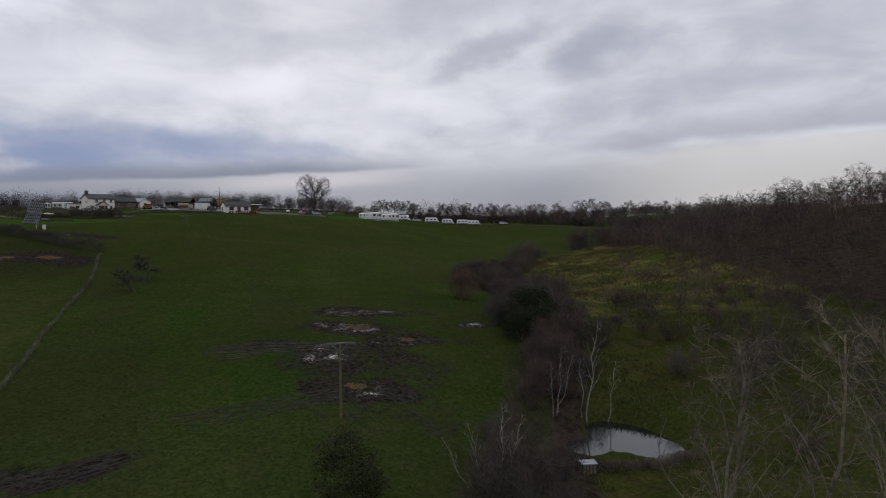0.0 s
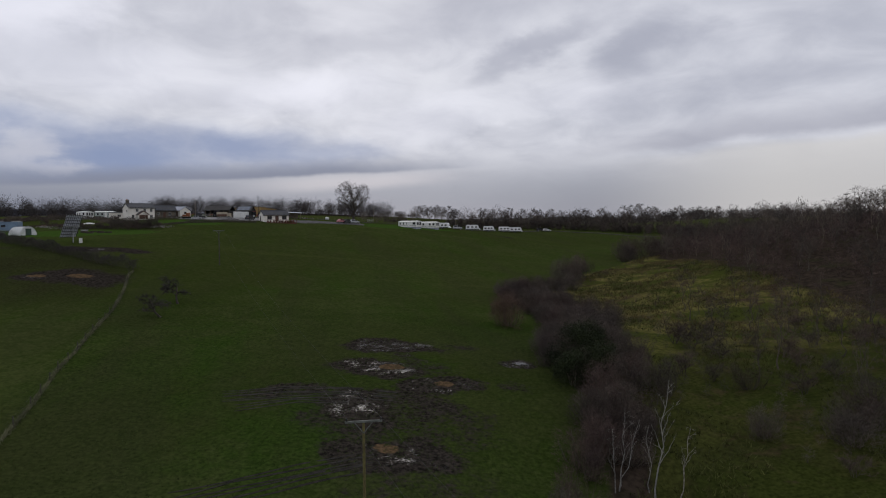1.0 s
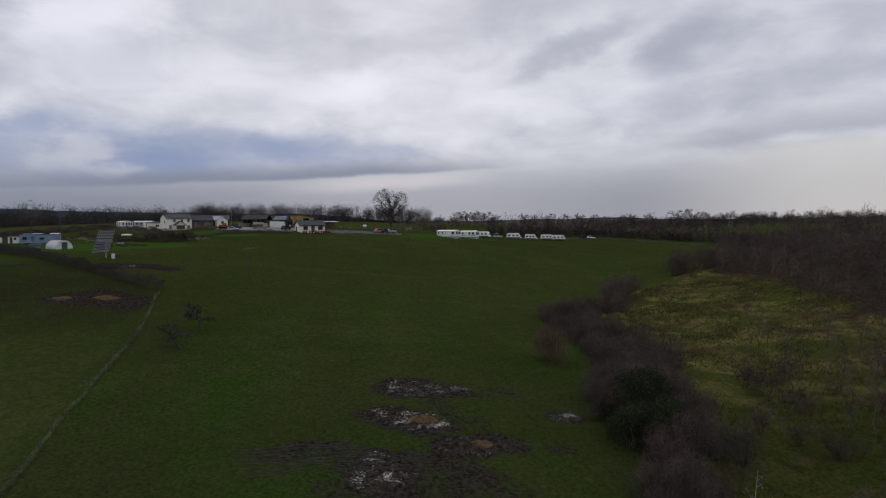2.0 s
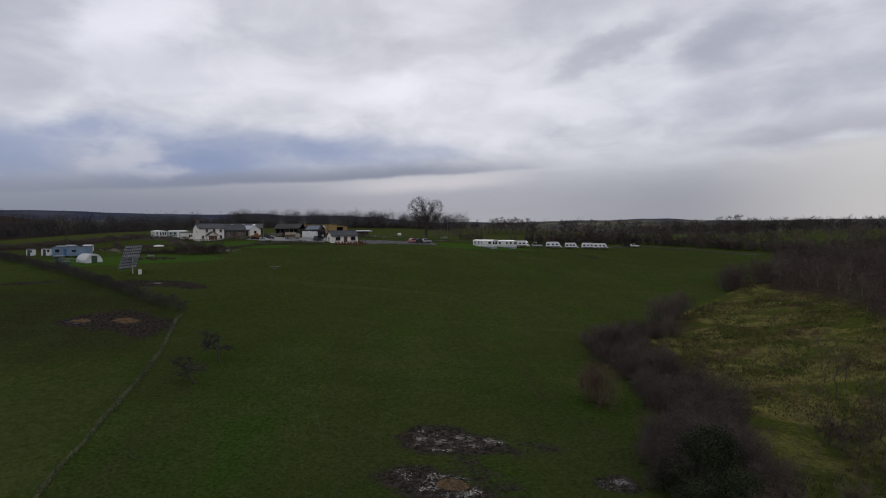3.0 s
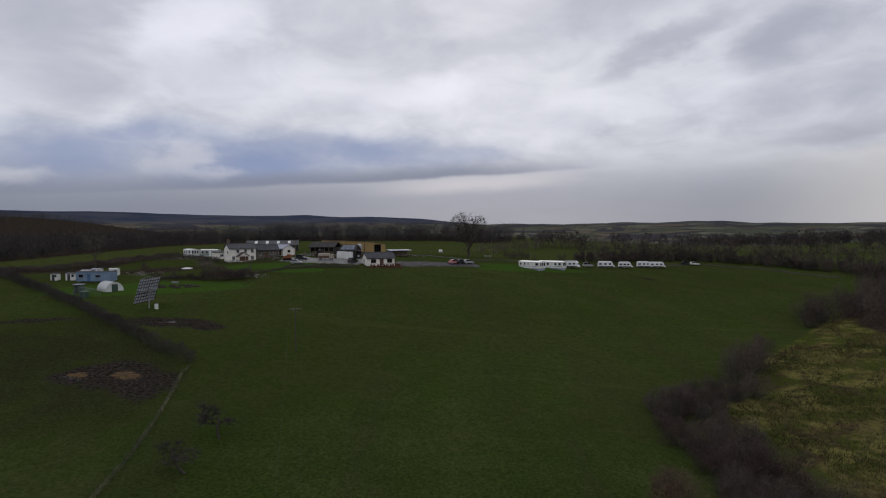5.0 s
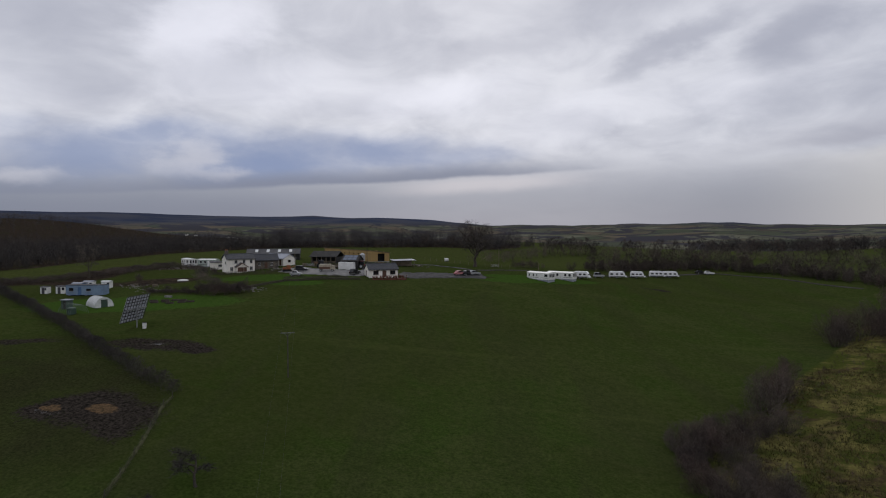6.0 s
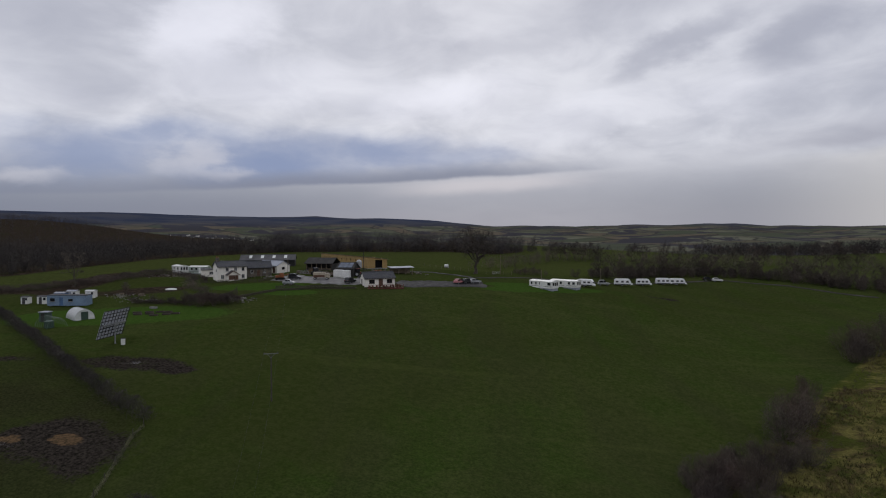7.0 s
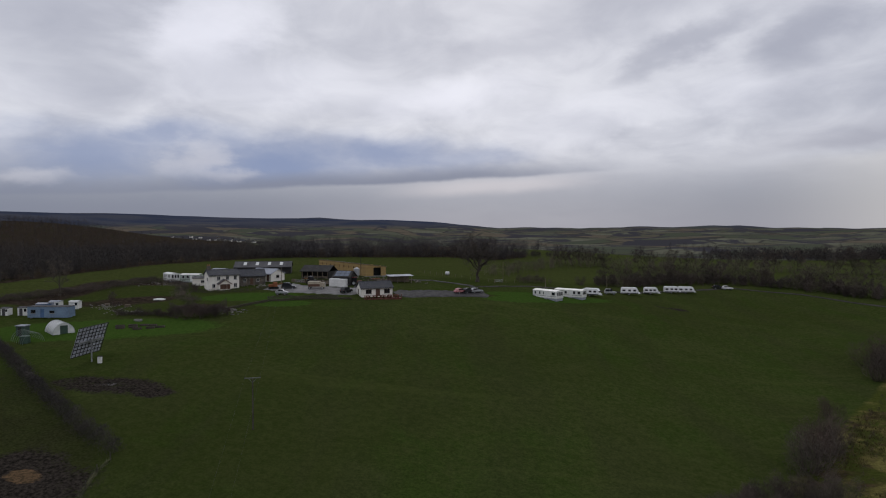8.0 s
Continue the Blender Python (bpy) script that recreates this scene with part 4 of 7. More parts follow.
for x, y, s in ((-107, 189.5, 0.7), (-104.5, 191, 0.8), (-102.5, 193.5, 0.7), (-110, 189, 0.6), (-122, 189.5, 0.6), (-117, 190.5, 0.55), (-126, 189, 0.5), (-133, 224, 0.5), (-128.6, 219.6, 0.42), (-108, 191.5, 0.72), (-106, 192.5, 0.78), (-103.5, 195, 0.7), (-100.5, 195.5, 0.6), (-112.5, 190, 0.6), (-115, 189.5, 0.5), (-119.5, 189.5, 0.5), (-129, 190, 0.45), (-135, 196, 0.5), (-140, 200, 0.6), (-146, 206, 0.55)):
    plant(SHRUBS[int(-x) % 4], "shrub", x, y, s, turn_any(), "dark leafless shrub in the farm garden", "shrub", "garden shrubs")
# birches round the pond: place, size, turn, lean
for i, (x, y, s, turn, lean) in enumerate(((13.5, 59.6, 0.86, 0.3, 6), (15.6, 60.3, 0.52, 2.0, 9), (13.2, 60.4, 0.5, 4.0, -2), (10.6, 59.6, 0.58, 1.0, 7), (10.2, 59.2, 0.46, 3.0, -3), (10.9, 60.3, 0.5, 5.0, 12), (3.8, 43.6, 0.52, 1.0, 4), (4.2, 44.2, 0.46, 2.6, 14), (1.6, 43.2, 0.36, 2.0, -24), (2.6, 43.8, 0.42, 3.6, -12))):
    birch = plant(BIRCHES[i % 3], "birch", x, y, s, turn, "slender white-barked birch, leafless, beside the pond", "birch tree", "pond birches")
    birch.matrix_world = Matrix.Translation(birch.matrix_world.translation) @ Matrix.Rotation(radians(lean), 4, "Y") @ Matrix.Translation(-birch.matrix_world.translation) @ birch.matrix_world
for x, y, s in ((25.2, 67.6, 0.75), (31.4, 64.4, 1.05), (34.5, 66.5, 0.9), (28.5, 78, 0.7), (38, 72, 0.9)):
    plant(BUSHES[int(y) % 4], "shrub", x, y, s, x, "rounded grey-brown leafless bush in rough grass", "shrub", "meadow bushes")
# pale ash trees close by
for i, (x, y, s) in enumerate(((11.2, 25.2, 0.98), (12.6, 28.5, 0.84), (14.6, 25.6, 1.0), (17.6, 26.6, 0.96), (21.5, 31, 0.92))):
    plant(ASHES[i % 3], "ash_tree", x, y, s, i * 1.3, "tall bare ash tree with pale grey branches", "tree", "ash trees")
plant(THORNS[0], "hawthorn", -51.2, 109.5, 1.5, 0.4, "small bare hawthorn standing alone in pasture", "tree", "field thorns")
plant(THORNS[1], "hawthorn", -49.4, 100.8, 1.35, 1.9, "small bare hawthorn standing alone in pasture", "tree", "field thorns")
plant(BIG_ASH, "ash_tree", -58.2, 282, 1.13, 0.7, "large bare ash tree beside the farm track", "tree")
plant(OAKS[1], "bare_tree", -164, 205, 1.1, 2.0, "bare garden tree behind blue cabins", "tree")


# tall oaks that stand on the skyline
for i, (a_, r_, s) in enumerate(((10.2, 368, 1.05), (11.2, 366, 1.2),
                                 (12.8, 372, 1.2), (15.2, 362, 1.4), (16.5, 364, 1.45), (17.6, 368, 1.3), (20.2, 362, 1.25), (21.6, 358, 1.15), (23.5, 352, 1.1), (-15.5, 330, 0.8), (-13.8, 334, 0.85), (-18, 326, 0.8))):
    plant(HEDGE_TREES[i % 4], "oak_tree", -5 + r_ * math.sin(radians(a_)), 60 + r_ * math.cos(radians(a_)), s, turn_any(), "spreading bare oak on the skyline beyond hedges", "tree", "skyline oaks")


# a clump and single trees in the pastures behind the caravans
for i, (a_, r_, s) in enumerate(((-6.3, 322, 0.9), (-5.6, 326, 1.0), (-5.0, 320, 0.85), (-4.4, 328, 1.05), (-3.7, 324, 0.95), (-3.0, 330, 1.0), (-2.2, 326, 0.85), (0.6, 338, 1.0), (1.6, 344, 0.9), (3.4, 346, 1.05), (4.6, 350, 1.0), (6.2, 352, 1.1), (7.6, 356, 1.05), (8.9, 360, 1.0))):
    x, y = -5 + r_ * math.sin(radians(a_)), 60 + r_ * math.cos(radians(a_))
    plant(HEDGE_TREES[(i * 3) % 4], "field_tree", x, y, s, turn_any(), "bare round-crowned tree in the pasture beyond caravans", "tree", "pasture trees")


# hedges and belts beyond the caravans and the farm
def belt(seed, line, width, gap):
    rng, out = random.Random(seed), []
    for (ax, ay), (bx, by) in zip(line, line[1:]):
        n = max(1, int(math.hypot(bx - ax, by - ay) / gap))
        for i in range(n):
            k = (i + rng.random()) / n
            out.append((ax + (bx - ax) * k + rng.gauss(0, width), ay + (by - ay) * k + rng.gauss(0, width)))
    return out


def line_r(a_):
    """Distance at which the woods begin behind the farm fields, by bearing."""
    return float(np.interp(a_, [-60, -51, -48, -44, -40, -35.5, -31, -26, -21, -16, -11.5, -5], [235, 251, 263, 278, 295, 307, 317, 316, 319, 328, 324, 380]))


def polar(a_, r_):
    return (-5 + r_ * math.sin(radians(a_)), 60 + r_ * math.cos(radians(a_)))


def fan(seed, count, a0, a1, deep, power=1.0):
    rng = random.Random(seed)
    out = []
    for _ in range(count):
        a_ = rng.uniform(a0, a1)
        out.append(polar(a_, line_r(a_) + 2 + deep * rng.random() ** power))
    return out


# small trees grown out of the hedge behind the caravans
for i, (x, y) in enumerate(belt(221, [(-17, 316), (-6, 326), (14, 347), (34, 361), (64, 356), (92, 334)], 1.6, 5.2)):
    if i % 9 != 2:
        plant(HEDGE_TREES[i % 4], "hedge_tree", x, y, TREE_RNG.uniform(0.72, 1.08), turn_any(), "round-headed bare tree grown out of the hedgerow", "tree", "hedgerow trees")

woodland_far("hedgerow", belt(231, [(-47, 294), (-36, 300)], 1.2, 0.4), 21, "low dark hedge beside the caravan field", TWIG, 2.8, 160, 0.0, 1.6, 0.8, "hedge")
plant(BUSHES[1], "shrub", -24, 308, 0.85, 1.0, "dark rounded bush in the gap of the hedge", "shrub", "lone shrubs")
woodland_far("hedgerow", belt(201, [(-18, 313), (-6, 322), (14, 344), (34, 358), (64, 352), (90, 330), (104, 300)], 1.8, 0.5), 1, "overgrown bare hedgerow behind the caravans", TWIG, 4.4, 210, 0.0, 2.0, 0.8, "hedge")
woodland_far("roadside_trees", belt(211, [(-12, 334), (6, 346), (26, 362), (50, 374), (86, 360), (124, 336), (170, 300)], 4.0, 4.0), 7, "bare trees above the caravan road", TWIG, 10.5, 260, 0.1, 1.0, 0.6)
woodland_far("roadside_trees", belt(213, [(-6, 338), (20, 360), (60, 368), (96, 346), (124, 322), (170, 290)], 5.0, 1.0), 17, "thick bare scrub above the caravan road", TWIG, 3.4, 200, 0.0, 1.8, 0.8)
woodland_far("field_hedge", belt(202, [(-62, 304), (-52, 330), (-40, 362), (-20, 384), (10, 396), (60, 408), (120, 410), (220, 400)], 2.6, 1.5), 2, "bare hedgerow between distant pastures", TWIG_GREY, 6.0, 150, 0.0, 0.9, 0.8, "hedge")
woodland_far("ridge_wood", belt(212, [(60, 565), (130, 550), (200, 525), (330, 470)], 12, 0.5), 8, "dark bare wood along the far ridge", TWIG_WOOD, 9.0, 90, 0.0, 2.2, 0.8)
woodland_far("farm_belt", fan(203, 420, -32, -9, 40, 1.5), 3, "belt of bare trees behind the farm", TWIG_HAZY, 9.0, 240, 0.05, 0.75, 0.6)
woodland_far("farm_belt", fan(223, 300, -34, -6, 14), 13, "brown scrub at the foot of the tree belt", TWIG_WOOD, 3.6, 120, 0.0, 1.2)
woodland_far("west_wood", fan(204, 620, -66, -30, 110, 1.0), 4, "dense leafless wood beyond the sloping field", TWIG_WOOD, 8.5, 190, 0.02, 1.0, 0.65)
woodland_far("hill_wood", [polar(-72 + 38 * ((i * 0.618034) % 1), 360 + 840 * ((i * 0.754878) % 1) ** 0.8) for i in range(2000) if (i * 0.618034) % 1 < 1.0 - 0.35 * ((i * 0.754878) % 1)], 15, "brown bare woods climbing the far hill", TWIG_WOOD, 11.0, 95, 0.0, 1.7, 0.6)
woodland_far("west_wood", fan(224, 260, -66, -30, 16), 14, "brown scrub at the edge of the wood", TWIG_WOOD, 4.5, 120, 0.0, 1.2)
woodland_far("far_woods", scatter(205, 1300, lambda x, y: wave(x, y, 300, 9) > -0.05 and math.hypot(x, y) > 520 + 5 * abs(x) / 10, -1100, 900, 480, 1500, 9), 6, "distant bare woods in the valley", TWIG_HAZY, 9.0, 75, 0.0, 2.4, 0.8)
# undergrowth and upper crowns of the hillside wood
woodland_far("wood_thicket", scatter(206, 1300, lambda x, y: in_wood(x, y) and x < 135 + 0.1 * y, 56, 165, 45, 330, 2.3), 9, "dense leafless thicket under the hillside wood", TWIG_RED, 5.0, 170, 0.0, 0.9, 0.8)
# tangle on the rough ground above the pond
woodland_far("bramble_tangle", scatter(208, 200, lambda x, y: x > edge_x(y) + 5 and x < 58 and y < 118 and (y > 74 or x > 26), 10, 58, 60, 165, 1.7), 11, "low grey-brown bramble tangle in rough ground", TWIG_GREY, 1.7, 110, 0.0, 0.7, 1.0, "bramble")
woodland_far("bracken", scatter(209, 240, lambda x, y: x > edge_x(y) + 4 and (wave(x, y, 26, 41) > 0.55 or (y > 160 and x < edge_x(y) + 11)), 14, 62, 95, 225, 1.6), 12, "brown dead bracken clumps in the meadow", TWIG_RED, 0.9, 70, 0.0, 1.2, 1.2, "bracken")


def tufts(name, seed, count, test, x0, x1, y0, y1, tall, wide, mat, label, blades=4):
    """Clumps of upright grass blades, thousands in one object."""
    rng = np.random.RandomState(seed)
    x, y = rng.uniform(x0, x1, count * 3), rng.uniform(y0, y1, count * 3)
    ok = test(x, y)
    x, y = x[ok][:count], y[ok][:count]
    n = len(x)
    size = tall * rng.uniform(0.5, 1.3, n)
    z = height(x, y)
    vs = []
    for _ in range(blades):
        bx, by = x + rng.normal(0, 1, n) * size * 0.35, y + rng.normal(0, 1, n) * size * 0.35
        a_ = rng.uniform(0, 6.28, n)
        w_ = wide * rng.uniform(0.6, 1.2, n)
        root = np.stack([bx, by, z - 0.03], -1)
        side = np.stack([np.cos(a_) * w_, np.sin(a_) * w_, np.zeros(n)], -1)
        tip = root + np.stack([rng.normal(0, 0.5, n) * size, rng.normal(0, 0.5, n) * size, size * rng.uniform(0.6, 1.1, n)], -1)
        vs.append(np.stack([root - side, root + side, tip], 1))
    v = np.concatenate(vs).reshape(-1, 3)
    me = bpy.data.meshes.new(name)
    me.from_pydata(v.tolist(), [], np.arange(len(v)).reshape(-1, 3).tolist())
    me.materials.append(mat)
    return tagged(new(name, me), label, "grass", kind="stuff")


EDGE_Y, EDGE_X = [p[1] for p in SCRUB_EDGE], [p[0] for p in SCRUB_EDGE]
tufts("pasture_grass", 1, 26000, lambda x, y: (x < np.interp(y, EDGE_Y, EDGE_X)) & (y > 0), -48, 14, 30, 112, 0.13, 0.035, GRASS_BLADE, "short uneven pasture grass tufts", 3)
tufts("straw_grass", 2, 9000, lambda x, y: (x > np.interp(y, EDGE_Y, EDGE_X) + 4) & (wave(x, y, 24, 53) > -0.1), 12, 62, 100, 235, 0.5, 0.05, STRAW, "pale dead grass tussocks in the rough meadow", 4)
tufts("rushes", 3, 9000, lambda x, y: (x > np.interp(y, EDGE_Y, EDGE_X) + 3) & (wave(x, y, 17, 54) > 0.0) & ((x - 15) ** 2 + (y - 54.5) ** 2 > 22), 8, 60, 44, 200, 0.5, 0.05, RUSH, "green rush clumps in rough ground", 4)


# ---- buildings ----
def window(parent, x, z, w, h, y=0.0, frame_mat=FRAME_WHITE, bars=1):
    """A window in an opening of a front wall: frame with glazing bars, pane and sill."""
    f = 0.06
    bm = boxes((x, x + w, y + 0.05, y + 0.12, z, z + f), (x, x + w, y + 0.05, y + 0.12, z + h - f, z + h),
               (x, x + f, y + 0.05, y + 0.12, z + f, z + h - f), (x + w - f, x + w, y + 0.05, y + 0.12, z + f, z + h - f))
    for i in range(bars):
        cx = x + w * (i + 1) / (bars + 1)
        box(bm, cx - 0.025, cx + 0.025, y + 0.06, y + 0.11, z + f, z + h - f)
    ob = part("window", bm, frame_mat, parent)
    part("pane", boxes((x + f, x + w - f, y + 0.125, y + 0.14, z + f, z + h - f)), GLASS, ob)
    part("sill", boxes((x - 0.08, x + w + 0.08, y - 0.08, y + 0.05, z - 0.1, z)), SLAB, ob)
    return ob


def door(parent, x, w=0.9, h=2.05, y=0.0, mat=FRAME_BROWN, z=0.0):
    ob = part("door", boxes((x, x + w, y + 0.08, y + 0.14, z, z + h), (x + 0.12, x + w - 0.12, y + 0.06, y + 0.08, z + 0.2, z + h * 0.45), (x + 0.12, x + w - 0.12, y + 0.06, y + 0.08, z + h * 0.55, z + h - 0.15)), mat, parent)
    tube_ = tube(bmesh.new(), (x + w - 0.12, y + 0.03, z + 1.0), (x + w - 0.12, y + 0.08, z + 1.0), 0.03, 0.03, 6)
    part("handle", tube_, STEEL, ob)
    return ob


def roof_slab(w, d, eave, ridge, side, over=0.3, thick=0.14, x0=None, x1=None):
    """One slope of a gable roof over a plan w by d, eaves along x; side -1 the front, 1 the back."""
    x0, x1 = (-over if x0 is None else x0), (w + over if x1 is None else x1)
    k = (ridge - eave) / (d / 2)
    bm = bmesh.new()
    if side < 0:
        prof = [(-over, eave - over * k), (d / 2, ridge), (d / 2, ridge + thick), (-over, eave - over * k + thick)]
    else:
        prof = [(d / 2, ridge), (d + over, eave - over * k), (d + over, eave - over * k + thick), (d / 2, ridge + thick)]
    return prism(bm, prof, x0, x1)


def gabled(name, x, y, turn, w, d, eave, ridge, walls, roofing, label, wins=(), doors=(), chimneys=(), joinery=FRAME_WHITE, drop=0.0, end_wins=(), category="house", lift=0.0):
    """A gabled building; x, y is the front left corner, the front looks along its own -y."""
    c, s = math.cos(radians(turn)), math.sin(radians(turn))
    z = hz(x + c * w / 2 - s * d / 2, y + s * w / 2 + c * d / 2) + lift
    ob = thing(name, pose(x, y, z, 0, 0, turn), label, category)
    t = 0.35
    holes = [(a, a + ww, b, b + hh) for a, b, ww, hh in wins] + [(a, a + ww, 0, hh) for a, ww, hh in doors]
    part("front_wall", wall(bmesh.new(), w, eave, t, holes), walls, ob)
    part("plinth", boxes((0.01, w - 0.01, 0.01, d - 0.01, -1.6, 0)), walls, ob)
    part("back_wall", boxes((0, w, d - t, d, 0, eave)), walls, ob)
    for gx in (0, w - t):
        g = prism(bmesh.new(), [(t, 0), (d - t, 0), (d - t, eave), (d / 2, ridge - 0.02), (t, eave)], gx, gx + t)
        part("gable_wall", g, walls, ob)
    for side in (-1, 1):
        part("roof_slope", roof_slab(w, d, eave, ridge, side), roofing, ob)
    part("ridge_tiles", tube(bmesh.new(), (-0.3, d / 2, ridge + 0.12), (w + 0.3, d / 2, ridge + 0.12), 0.12, 0.12, 8), roofing, ob)
    part("gutter", boxes((-0.3, w + 0.3, -0.42, -0.30, eave - 0.36, eave - 0.26)), DARK, ob)
    for a, b, ww, hh in wins:
        window(ob, a, b, ww, hh, 0.0, joinery)
    for a, ww, hh in doors:
        door(ob, a, ww, hh, 0.0, FRAME_BROWN)
    for gx, gz, ww, hh in end_wins:
        yy = d / 2 + gx
        wob = part("window", boxes((-0.05, 0.0, yy, yy + ww, gz, gz + hh)), joinery, ob)
        part("pane", boxes((-0.07, -0.052, yy + 0.07, yy + ww - 0.07, gz + 0.07, gz + hh - 0.07)), GLASS, wob)
    for cx in chimneys:
        cb = boxes((cx - 0.5, cx + 0.5, d / 2 - 0.35, d / 2 + 0.35, ridge - 0.6, ridge + 1.1), (cx - 0.58, cx + 0.58, d / 2 - 0.43, d / 2 + 0.43, ridge + 1.1, ridge + 1.25))
        ch = part("chimney", cb, STONE_WALL, ob)
        for k in (-0.22, 0.22):
            part("chimney_pot", tube(bmesh.new(), (cx + k, d / 2, ridge + 1.25), (cx + k, d / 2, ridge + 1.7), 0.13, 0.1, 8), TERRACOTTA, ch)
    return ob


TERRACOTTA = plain("terracotta", (0.30, 0.13, 0.07), None, 0.8)
BLUE_PAINT = plain("faded_blue_paint", (0.17, 0.25, 0.345), (0.11, 0.16, 0.24), 0.55, 0, 3, 0.4)
DEEP_BLUE = plain("deep_blue_paint", (0.06, 0.13, 0.26), (0.04, 0.08, 0.16), 0.5, 0, 3, 0.4)
GREEN_PAINT = plain("green_paint", (0.035, 0.075, 0.05), (0.02, 0.04, 0.03), 0.55)
PALE_GREEN = plain("pale_green_skin", (0.36, 0.42, 0.37), (0.26, 0.31, 0.27), 0.5)
FILM = plain("milky_polythene", (0.62, 0.63, 0.62), (0.44, 0.46, 0.44), 0.35, 0, 2, 0.6)
# cells lifted to pale blue: sky reflection put into the base colour
PANEL = plain("solar_cells", (0.10, 0.125, 0.17), (0.06, 0.075, 0.105), 0.25)
BACK_SHEET = plain("panel_back", (0.55, 0.57, 0.63), (0.40, 0.42, 0.47), 0.5)
RED_PAINT = plain("red_car_paint", (0.20, 0.03, 0.03), None, 0.3)
PINK_PAINT = plain("faded_red_car_paint", (0.48, 0.20, 0.21), None, 0.35)
SILVER_PAINT = plain("silver_car_paint", (0.45, 0.46, 0.48), None, 0.3, 0.4)
BLACK_PAINT = plain("black_car_paint", (0.02, 0.021, 0.024), None, 0.25)
WHITE_PAINT = plain("white_car_paint", (0.78, 0.78, 0.77), None, 0.3)
RUST = plain("rusty_orange_steel", (0.30, 0.11, 0.045), (0.16, 0.06, 0.03), 0.8)
DECK = plain("red_brown_decking", (0.16, 0.065, 0.045), (0.09, 0.035, 0.025), 0.8)
GRAVEL = plain("wet_gravel", (0.042, 0.040, 0.040), (0.019, 0.0185, 0.019), 0.85, 0, 1.2, 0.12, 0.01)
TRACK = plain("muddy_track", (0.034, 0.031, 0.025), (0.014, 0.013, 0.010), 0.95, 0, 1.2, 0.12, 0.01)
YARD = plain("wet_concrete_yard", (0.19, 0.185, 0.183), (0.085, 0.083, 0.082), 0.78, 0, 0.8, 0.1)
RUBBLE = plain("rubble", (0.20, 0.19, 0.17), (0.055, 0.052, 0.046), 0.9, 0, 2, 1.0, 0.02, 0.6)
HAY_BALE = plain("white_bale_wrap", (0.72, 0.73, 0.72), None, 0.4)

# the farmhouse, rendered white, with porch, lean-to and stone rear range
farm = gabled("farmhouse", -125.5, 221.6, 50, 8.8, 6.2, 4.7, 6.1, WHITE_WALL, SLATE, "two-storey white-rendered farmhouse with grey slate roof",
              [(2.3, 3.2, 0.95, 1.1), (4.9, 3.2, 0.9, 1.1), (7.2, 3.2, 0.9, 1.1), (7.2, 0.9, 0.95, 1.2), (0.9, 0.9, 0.9, 1.2)], [(3.6, 1.0, 2.1)], (0.6,), end_wins=((-1.6, 2.9, 0.8, 1.0),), lift=-0.5)
porch = part("porch", boxes((2.4, 2.6, -2.2, 0, -0.6, 2.2), (5.6, 5.8, -2.2, 0, -0.6, 2.2), (2.6, 5.6, -2.2, -2.0, -0.6, 0.6), (2.6, 5.6, -2.2, -2.0, 2.05, 2.2), bevel=0.02), WHITE_WALL, farm)
gable = bmesh.new()
for y0_ in (-2.2, -2.05):
    gable.faces.new([gable.verts.new(p_) for p_ in ((2.4, y0_, 2.2), (5.8, y0_, 2.2), (4.1, y0_, 3.35))])
bmesh.ops.bridge_loops(gable, edges=gable.edges[:])
part("porch_gable", gable, WHITE_WALL, porch)
for sx_ in (-1, 1):
    slope = bmesh.new()
    edge_ = [(4.1, 3.4), (4.1 + sx_ * 2.0, 2.0), (4.1 + sx_ * 2.0, 2.12), (4.1, 3.54)]
    ends_ = [[slope.verts.new((a_, y_, b_)) for a_, b_ in edge_] for y_ in (-2.45, 0.0)]
    for k_ in range(4):
        slope.faces.new((ends_[0][k_], ends_[0][(k_ + 1) % 4], ends_[1][(k_ + 1) % 4], ends_[1][k_]))
    slope.faces.new(ends_[0][::-1])
    slope.faces.new(ends_[1])
    bmesh.ops.recalc_face_normals(slope, faces=slope.faces[:])
    part("porch_roof", slope, SHEET, porch)
    part("barge_board", boxes((-0.06, 2.44, -0.04, 0.04, -0.14, 0.1)), FRAME_BROWN, porch).matrix_local = pose(4.1, -2.48, 3.42, 0, 35 if sx_ > 0 else 145, 0)
for px_ in (2.7, 3.7, 4.7):
    part("porch_glazing", boxes((px_, px_ + 0.85, -2.12, -2.08, 0.62, 2.03)), FRAME_BROWN, porch)
gabled("stone_range", -121.8, 230.6, 42, 8.2, 6.0, 2.7, 4.5, STONE_WALL, SLATE, "grey stone range with slate roof joined behind farmhouse",
       [(1.5, 0.9, 0.9, 1.0), (5.5, 0.9, 0.9, 1.0)], [(3.6, 1.0, 2.0)], category="outbuilding")
lean = thing("outhouse", pose(-136.8, 228.5, hz(-135, 230), 0, 0, 40), "low white outhouse with grey flat roof beside farmhouse", "outbuilding")
part("body", wall(bmesh.new(), 4.2, 2.3, 0.3, [(2.4, 3.6, 0.9, 1.7)]), WHITE_WALL, lean)
part("side_wall", boxes((0, 0.3, 0.3, 3.2, -1, 2.3), (3.9, 4.2, 0.3, 3.2, -1, 2.3), (0.3, 3.9, 2.9, 3.2, -1, 2.3)), WHITE_WALL, lean)
part("roof", prism(bmesh.new(), [(-0.3, 2.3), (3.5, 2.6), (3.5, 2.75), (-0.3, 2.45)], -0.2, 4.4), SHEET, lean)
window(lean, 2.4, 0.9, 1.2, 0.8)
